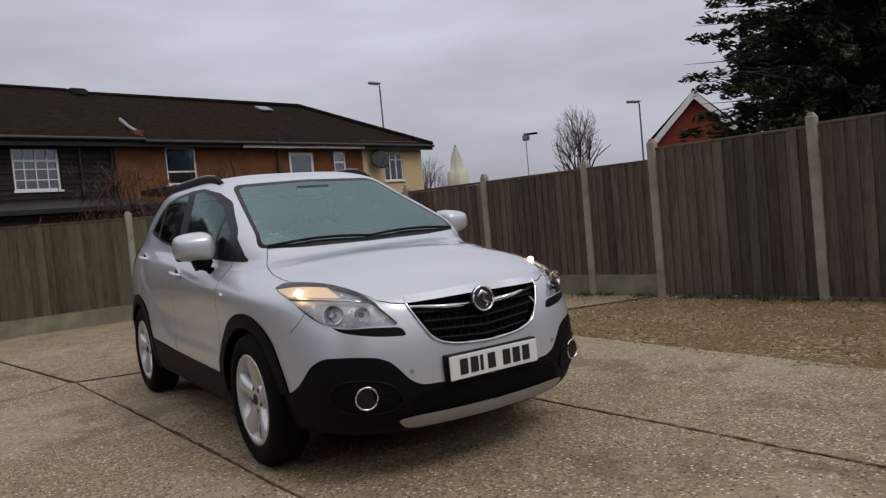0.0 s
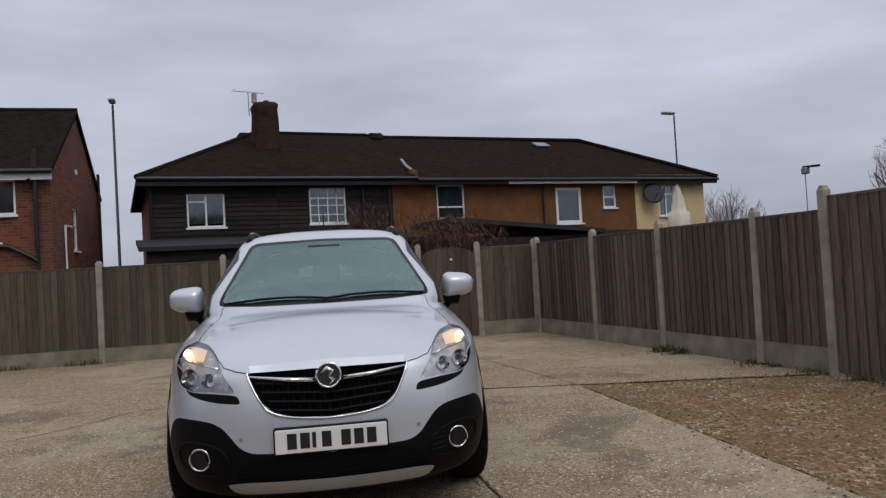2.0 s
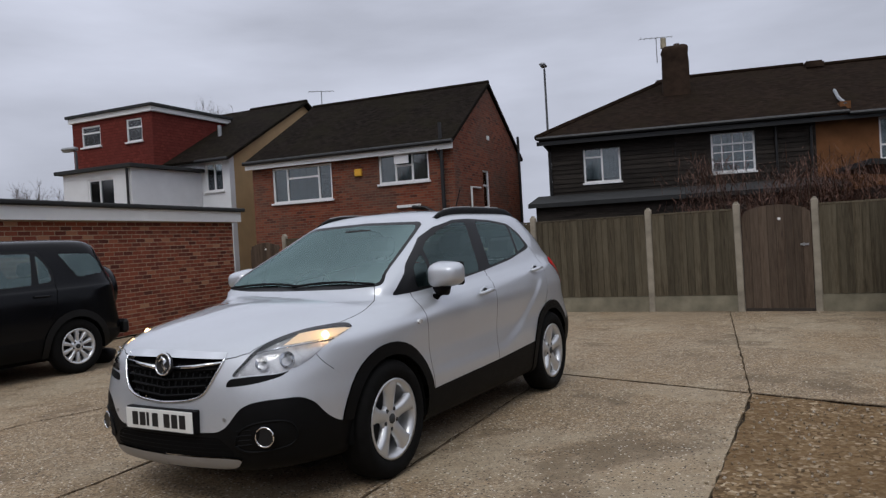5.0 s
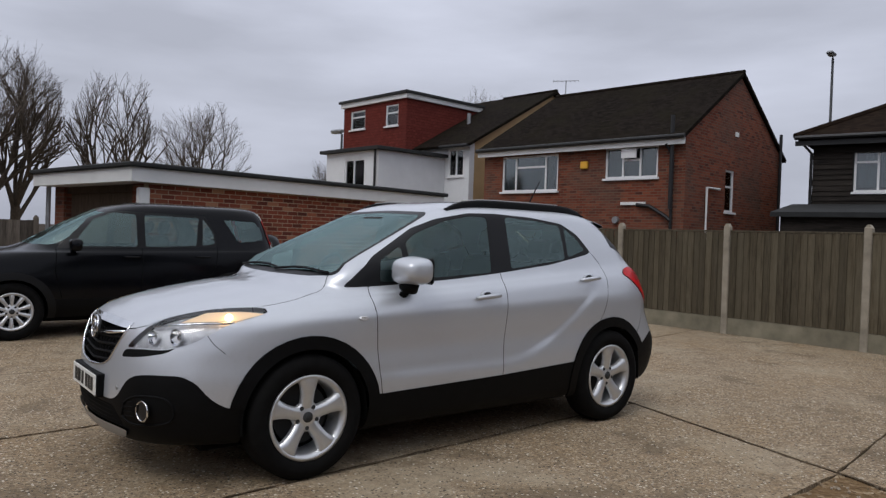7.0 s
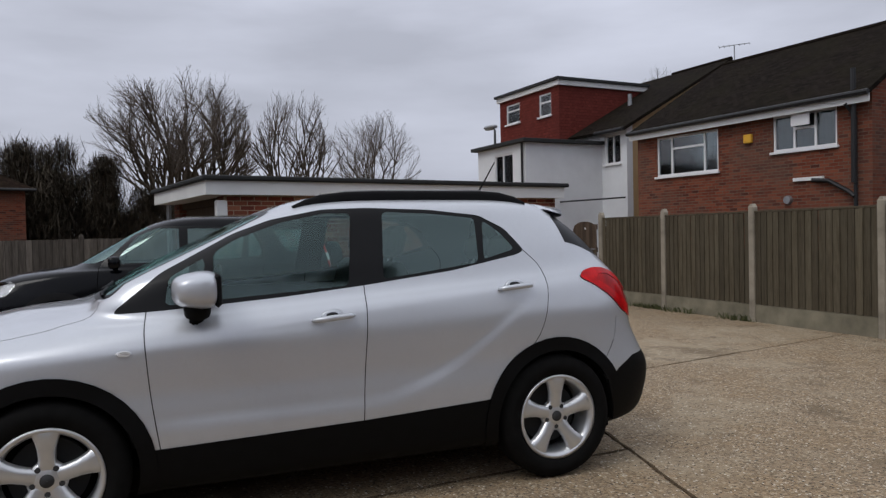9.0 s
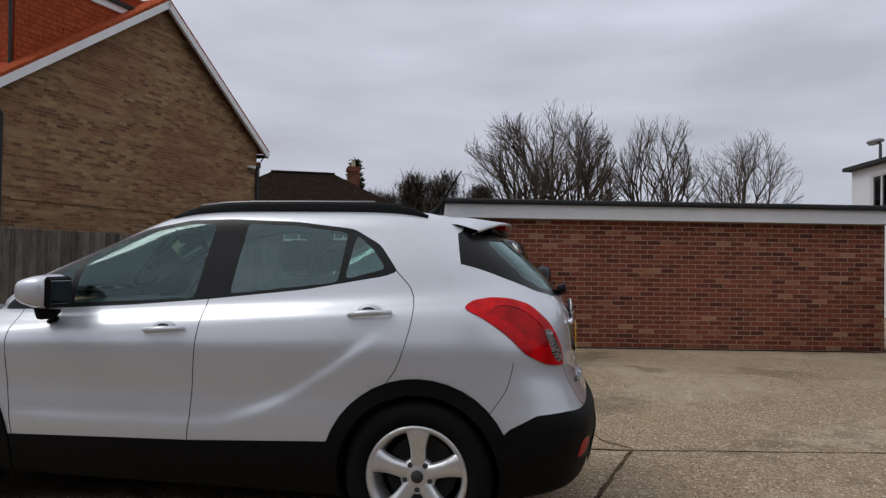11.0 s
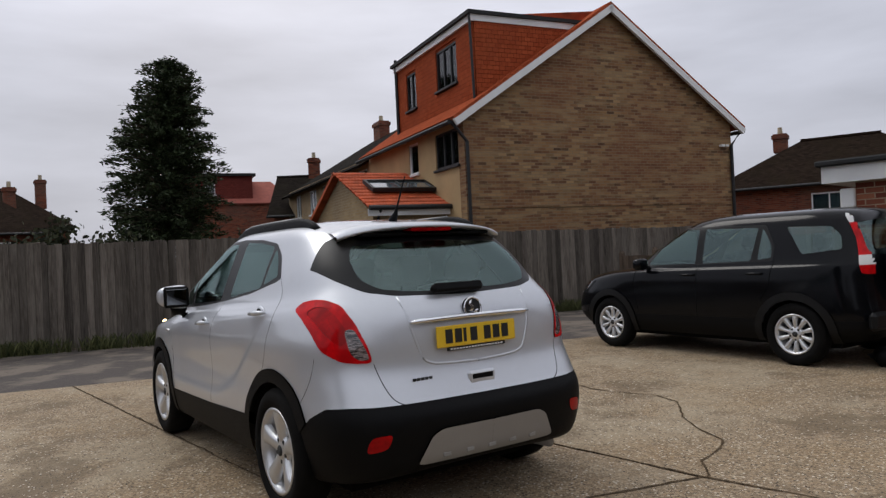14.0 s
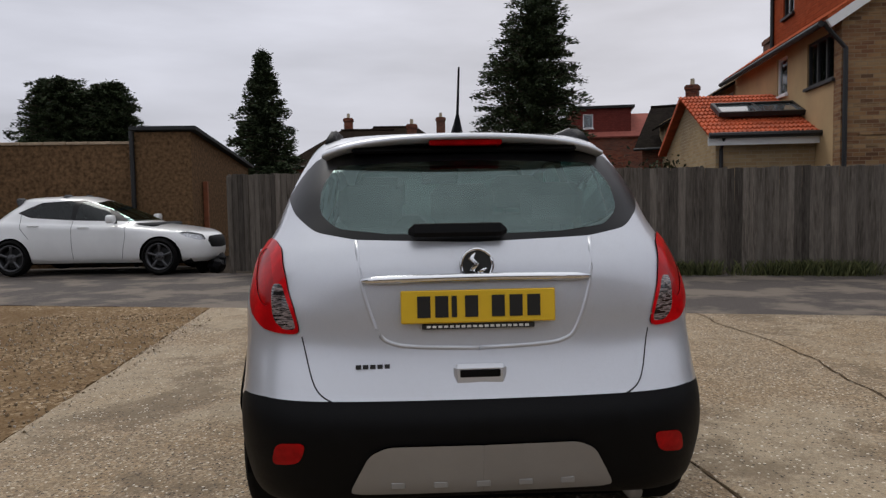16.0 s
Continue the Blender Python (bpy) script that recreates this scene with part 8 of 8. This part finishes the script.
# ---------------------------------------------------------------- farther houses, lamps and small things
def far_house(label, m, L, W, E, R, wall, roof, windows=(), hip=0.0, chimneys=(), eave=0.3):
    """A plain two-storey house: local x along the front, y to the back; windows on the front (x, z, w, h)."""
    t = thing("house", m, label, "house", "distant houses")
    part("wall", holed_wall(bmesh.new(), 0, L, 0, E, 0, .25, [hole(*w) for w in windows]), wall, t)
    walls(t, wall, (0, .25, 0, .25, W, E), (L - .25, .25, 0, L, W, E), (.25, W - .25, 0, L - .25, W, E))
    bm = bmesh.new()
    o, D = eave, W / 2
    ez = E - .08
    a, b, c, d = (-o, -o, ez), (L + o, -o, ez), (L + o, W + o, ez), (-o, W + o, ez)
    r1, r2 = (hip if hip else -o, D, R), (L - hip if hip else L + o, D, R)
    roof_slab(bm, a, b, r2, r1); roof_slab(bm, d, c, r2, r1)
    if hip:
        tri_slab(bm, a, r1, d); tri_slab(bm, b, c, r2)
    part("roof", bm, roof, t)
    if not hip:
        for x0, x1 in ((0, .25), (L - .25, L)):
            part("gable", prism(bmesh.new(), [(0, E), (W, E), (D, R - .12)], x0, x1, "x"), wall, t)
    part("ridge_tiles", tube(bmesh.new(), [r1, r2], .09, 6), roof, t)
    gutter(t, -o, L + o, -o - .05, ez - .05)
    for w in windows:
        window(t, *w, mullions=(.5,))
    for x, y, z, h in chimneys:
        chimney(t, x, y, z, .55, .55, h, M_BRICK_RED, 1)
    return t


far_house("brown roofed brick house with white windows behind the yard", frame_at((-24.2, -13.6), 113.5), 9.0, 6.5, 3.5, 5.5, M_BRICK_RED, M_ROOF, [(3.6, 2.2, 1.25, .85), (5.75, 2.3, .8, .75)], 3.0, [(2.2, 3.3, 5.1, .8), (6.9, 3.3, 4.9, 1.0)])
h = far_house("far tile-roofed house with two chimneys", frame_at((4.6, -40.2), 180), 8.0, 7.0, 4.0, 6.3, M_BRICK_RED, M_ROOF, [(1.5, 2.4, 1.2, 1.0), (5.4, 2.4, 1.2, 1.0)], 2.6, [(1.0, 3.5, 5.2, 1.7), (7.0, 3.5, 5.2, 1.7)])
far_house("low brown roofed house beyond the gardens", frame_at((6.2, -34.0), 180), 8.2, 7.0, 3.4, 5.5, M_BRICK_RED, M_ROOF, [(1.5, 2.0, 1.2, .9), (5.4, 2.0, 1.2, .9)], 2.6, [(6.6, 3.5, 4.4, 1.4)])
far_house("dark row of brick houses with chimneys", frame_at((-10.3, -27.2), 150), 8.6, 7.0, 3.6, 5.7, M_BRICK_RED, M_ROOF_DARK, [(1.2, 2.3, .9, 1.0), (3.0, 2.3, .9, 1.0), (5.4, 2.3, .9, 1.0)], 0.0, [(1.6, 3.5, 5.4, 1.2), (6.2, 3.5, 5.4, 1.3)])
far_house("dark brick terrace with chimneys in the distance", frame_at((-15.8, -37.0), 152), 12.0, 7.0, 4.6, 6.6, M_BRICK_RED, M_ROOF_DARK, [(1.2, 3.0, .9, 1.0), (4.0, 3.0, .9, 1.0), (7.0, 3.0, .9, 1.0)], 0.0, [(3.0, 3.5, 6.2, 1.2), (9.0, 3.5, 6.2, 1.2)])
far_house("red gable-end house with white barge boards", frame_at((31.35, 17.25), 38.0), 8.0, 4.2, 4.1, 6.35, plain("red_hung_gable", (0.25, 0.04, 0.022), .9, vary=.15), M_ROOF_DARK, (), 0.0)
# red mansard with a boxy dormer
t = thing("dormer_house", frame_at((-9.8, -38.9), 168), "red tile-hung mansard house with a white dormer window", "house")
part("wall", boxes((0, 0, 0, 6.0, 6.0, 5.1)), M_BRICK_RED, t)
part("dormer", holed_wall(bmesh.new(), .2, 3.6, 5.0, 6.75, .3, .5, [(.8, 5.6, 1.4, 6.45)]), M_REDTILE, t)
part("dormer_side", boxes((.2, .5, 5.0, 3.6, 4.0, 6.74)), M_REDTILE, t)
part("dormer_roof", boxes((0.0, .1, 6.75, 3.8, 4.2, 6.9)), M_FELT, t)
window(t, .8, 5.6, .6, .85, y=.3, mullions=(), curtain="full")
bm = bmesh.new()
roof_slab(bm, (-.2, -.2, 5.05), (6.2, -.2, 5.05), (5.0, 2.2, 6.6), (-.2, 2.2, 6.6))
tri_slab(bm, (6.2, -.2, 5.05), (6.2, 6, 5.05), (5.0, 2.2, 6.6))
part("roof", bm, plain("faded_red_tiles", (0.30, 0.085, 0.06), .9, vary=.2, scale=4), t)

# white barge on the red gable
t = thing("barge_boards", Matrix(), "white painted barge boards on a red gable", "trim")
g = frame_at((31.35, 17.25), 38.0)
for y0, y1 in ((-.3, 2.1), (4.5, 2.1)):
    bm = bmesh.new()
    z0, z1 = 4.1 - .3 * 2.25 / 2.1, 6.3
    roof_slab(bm, g @ Vector((-.36, y0, 3.80)), g @ Vector((-.36, y1, 6.32)), g @ Vector((-.30, y1, 6.32)), g @ Vector((-.30, y0, 3.80)), .28)
    part("barge_board", bm, M_WHITE, t)


def street_lamp(label, m, h, arm=0.6):
    t = thing("street_lamp", m, label, "street lamp", "street lamps")
    part("pole", tube(bmesh.new(), [(0, 0, 0), (0, 0, 1.2), (0, 0, 1.25), (0, 0, h - .1), (arm * .12, 0, h)], [.09, .09, .06, .045, .04], 10), M_POLE, t, smooth=True)
    bm = bmesh.new()
    box(bm, -.05, -.13, h - .03, arm, .13, h + .10, bevel=.05)
    part("lamp_head", bm, M_METAL, t, "grey lamp head")
    part("lens", boxes((.08, -.09, h - .06, arm - .06, .09, h - .028), bevel=.01), plain("lamp_lens", (.25, .24, .2), .3), t)
    return t


street_lamp("tall dark street lamp behind the rooftops", pose(-8.15, 24.9, 0, 0, 0, -80), 8.6, .5)
street_lamp("street lamp behind the cream house", pose(20.3, 33.9, 0, 0, 0, 195), 9.45, .9)
street_lamp("street lamp far beyond the fence", pose(32.1, 24.2, 0, 0, 0, 170), 6.75, .9)
street_lamp("street lamp beside the white house", pose(-20.9, 11.5, 0, 0, 0, 190), 5.4, .6)

# closed parasol behind the side fence
t = thing("parasol", pose(6.74, 7.45, 0), "closed cream garden parasol", "parasol")
part("pole", tube(bmesh.new(), [(0, 0, 0), (0, 0, 2.62)], .022, 8), M_OCHRE, t)
bm = bmesh.new()
n = 18
prev = None
for z, r0 in ((2.58, .03), (2.35, .10), (2.1, .13), (2.08, .19), (1.75, .20), (1.45, .17)):
    cur = [bm.verts.new((r0 * (1 + .22 * math.cos(6 * 2 * math.pi * k / n)) * math.cos(2 * math.pi * k / n), r0 * (1 + .22 * math.cos(6 * 2 * math.pi * k / n)) * math.sin(2 * math.pi * k / n), z)) for k in range(n)]
    if prev:
        for k in range(n):
            bm.faces.new((prev[k], prev[(k + 1) % n], cur[(k + 1) % n], cur[k]))
    prev = cur
part("canopy", bm, M_CANVAS, t, "folded cream canvas", True)

# mast with a lamp and camera, and flue pots, over the side fence
t = thing("camera_mast", pose(13.3, 12.8, 0) @ Matrix.Scale(1.13, 4), "thin pole with a small flat lamp and camera", "mast")
part("pole", tube(bmesh.new(), [(0, 0, 0), (0, 0, 3.0)], .012, 6), M_METAL, t)
part("lamp", boxes((-.34, -.05, 3.08, .05, .05, 3.13), bevel=.01), M_CLAD, t, m=pose(0, 0, 0, 0, 0, 135))
part("camera", boxes((-.06, -.09, 2.93, .08, .09, 3.09), bevel=.02), M_METAL, t)
# brown outbuilding behind the lane
t = thing("outbuilding", frame_at((4.9, -12.2), 0), "brown rough-rendered outbuilding with a lean-to roof", "shed")
walls(t, M_SHEDWALL, (0, -.25, 0, 1.22, 0, 2.98), (1.22, -.27, 0, 4.2, -.02, 2.72), (4.2, -.27, 0, 16.0, -.02, 2.62), (0, -6.0, 0, .25, -.25, 2.45), label="brown rough wall")
bm = bmesh.new()
roof_slab(bm, (-.14, .10, 3.10), (1.3, .10, 3.10), (1.3, -6.2, 2.55), (-.14, -6.2, 2.55), .08)
part("roof", bm, M_FELT, t, "thin felted roof edge")
part("wall_top", prism(bmesh.new(), [(-6.0, 2.45), (-.25, 2.45), (-.25, 2.98)], 0, .25, "x"), M_SHEDWALL, t)
bm, r = bmesh.new(), random.Random(5)
for i in range(30):
    x0 = 1.24 + i * .49
    z0 = 2.72 if x0 < 4.2 else 2.62
    box(bm, x0, -.32, z0, x0 + .47, .02, z0 + .05 + r.uniform(-.012, .02), bevel=.01)
part("coping", bm, M_MORTAR, t, "worn pale coping along the wall top")
pipe(t, [(1.26, .07, 3.0), (1.26, .07, 0)], r=.055)
part("door_post", boxes((-.12, -.9, 0, -.02, -.8, 1.9)), plain("rusty_post", (.22, .07, .03), .9, vary=.3), t, "rusty orange door post")
t = thing("bin_bags", pose(4.1, -10.9, 0), "dark rubbish heap by the fence end", "rubbish")
bm = bmesh.new()
for dx, dy, s in ((0, 0, .22), (.25, .1, .18), (-.05, .3, .16)):
    q = bmesh.ops.create_icosphere(bm, subdivisions=2, radius=s, matrix=Matrix.Translation((dx, dy, s * .75)))
    for v in q["verts"]:
        v.co += Vector((random.uniform(-.03, .03), random.uniform(-.03, .03), random.uniform(-.02, .02)))
part("bag", bm, M_CLAD, t)

# black bag and clothes dropped behind the off-roader
t = thing("bag", pose(-5.80, 1.34, 0, 0, 0, 35), "black bag and cloth lying on the concrete", "bag")
bm = bmesh.new()
box(bm, -.02, -.12, 0, .30, .14, .19, bevel=.05)
r = random.Random(2)
for v in bm.verts:
    v.co += Vector((r.uniform(-.02, .02), r.uniform(-.02, .02), r.uniform(-.015, .01) if v.co.z > .05 else 0))
part("body", bm, M_CLAD, t, smooth=True)
bm = bmesh.new()
n = 10
grid = [[bm.verts.new((-.42 + .42 * i / n, -.10 + .2 * j / 5, .02 + .03 * abs(math.sin(i * 1.3 + j)) )) for j in range(6)] for i in range(n + 1)]
for i in range(n):
    for j in range(5):
        bm.faces.new((grid[i][j], grid[i + 1][j], grid[i + 1][j + 1], grid[i][j + 1]))
low = [bm.verts.new((v.co.x, v.co.y, 0.0)) for v in (grid[0][0], grid[n][0], grid[n][5], grid[0][5])]
part("cloth", bm, M_INK, t, "black cloth", True)

# boarded fence, trellis panels and white rail beyond the garage end
fence_run("grey timber boarding beyond the garage end", [(-12.6, -3.9), (-12.45, -2.2), (-12.35, -.5)], [1.42, 1.42], M_FENCE_OLD, .12, M_FENCE_OLD, gravel=False, seed=31, capped=False)
fence_run("brown arched garden panels by the lane", [(-9.9, -5.9), (-9.8, -4.9), (-9.7, -3.9)], [1.15, 1.2], M_GATE, .14, M_GATE, gravel=False, seed=33, capped=False)
t = thing("white_rail", pose(-8.9, -4.2, 0, 0, 0, 84), "white painted timber rail gate", "gate")
for z in (.34, .62):
    part("rail", boxes((-.9, -.02, z, .5, .02, z + .07), bevel=.004), M_WHITE, t)
for x in (-.9, -.45, 0, .43):
    part("upright", boxes((x, .021, 0, x + .07, .05, .72), bevel=.004), M_WHITE, t)


# ---------------------------------------------------------------- bricks of the garage wall
M_BRICKS = Nodes("garage_brick")
info, geo = M_BRICKS.add("ObjectInfo"), M_BRICKS.add("NewGeometry")
seed_v = M_BRICKS.math("FRACT", M_BRICKS.math("ADD", info.outputs["Random"], geo.outputs["Random Per Island"]))
bv = M_BRICKS.coords("Object")
bc = M_BRICKS.ramp(seed_v, [(0.0, (0.07, 0.022, 0.017)), (0.25, (0.19, 0.048, 0.027)), (0.6, (0.29, 0.080, 0.042)), (0.82, (0.13, 0.034, 0.024)), (0.93, (0.36, 0.13, 0.07)), (1.0, (0.46, 0.26, 0.15))])
bf = M_BRICKS.noise(bv, 45, 4)
M_BRICKS.color(M_BRICKS.mix(M_BRICKS.math("MULTIPLY", bf, 0.5), bc, (0.12, 0.04, 0.028)))
M_BRICKS.set(Roughness=0.9, Specular_IOR_Level=0.2)
M_BRICKS.bump(bf, 0.5, 0.004)


def brick_faces(bm, x0, z0, x1, z1, y=0.0555, d=0.008, b=0.003):
    """A brick's face, proud of the joints, with worn edges."""
    o = [bm.verts.new(p) for p in ((x0, y + d, z0), (x1, y + d, z0), (x1, y + d, z1), (x0, y + d, z1))]
    f = [bm.verts.new(p) for p in ((x0 + b, y, z0 + b), (x1 - b, y, z0 + b), (x1 - b, y, z1 - b), (x0 + b, y, z1 - b))]
    bm.faces.new(f)
    for i in range(4):
        bm.faces.new((o[i], o[(i + 1) % 4], f[(i + 1) % 4], f[i]))


core = garage.children[0]
brick_me = bpy.data.meshes.new("brick")
bm = bmesh.new(); brick_faces(bm, 0, 0, 0.215, 0.065); bm.normal_update(); metres_uv(bm); bm.to_mesh(brick_me); bm.free()
brick_me.materials.append(M_BRICKS.mat)
rest, rb, made = bmesh.new(), random.Random(21), 0
for row in range(27):
    z = 0.012 + row * 0.0755
    x = 0.30 + (0.1125 if row % 2 else 0)
    if row % 2:
        brick_faces(rest, 0.30, z, 0.40, z + 0.065)
    while x < 7.1 - 0.02:
        x1 = min(7.1, x + 0.215)
        q = rb.uniform(-0.003, 0.003)
        if 3.6 < x < 6.4 and 8 <= row < 31 and x1 - x > 0.2 and made < 300:
            ob = new("brick", brick_me)
            ob.matrix_basis = pose(x, q * .5, z)
            ob.parent = core
            made += 1
        else:
            brick_faces(rest, x, z, x1, z + 0.065, y=0.0555 + q * .5)
        x += 0.2255
tagged(part("brickwork", rest, M_BRICKS.mat, core), kind="stuff")
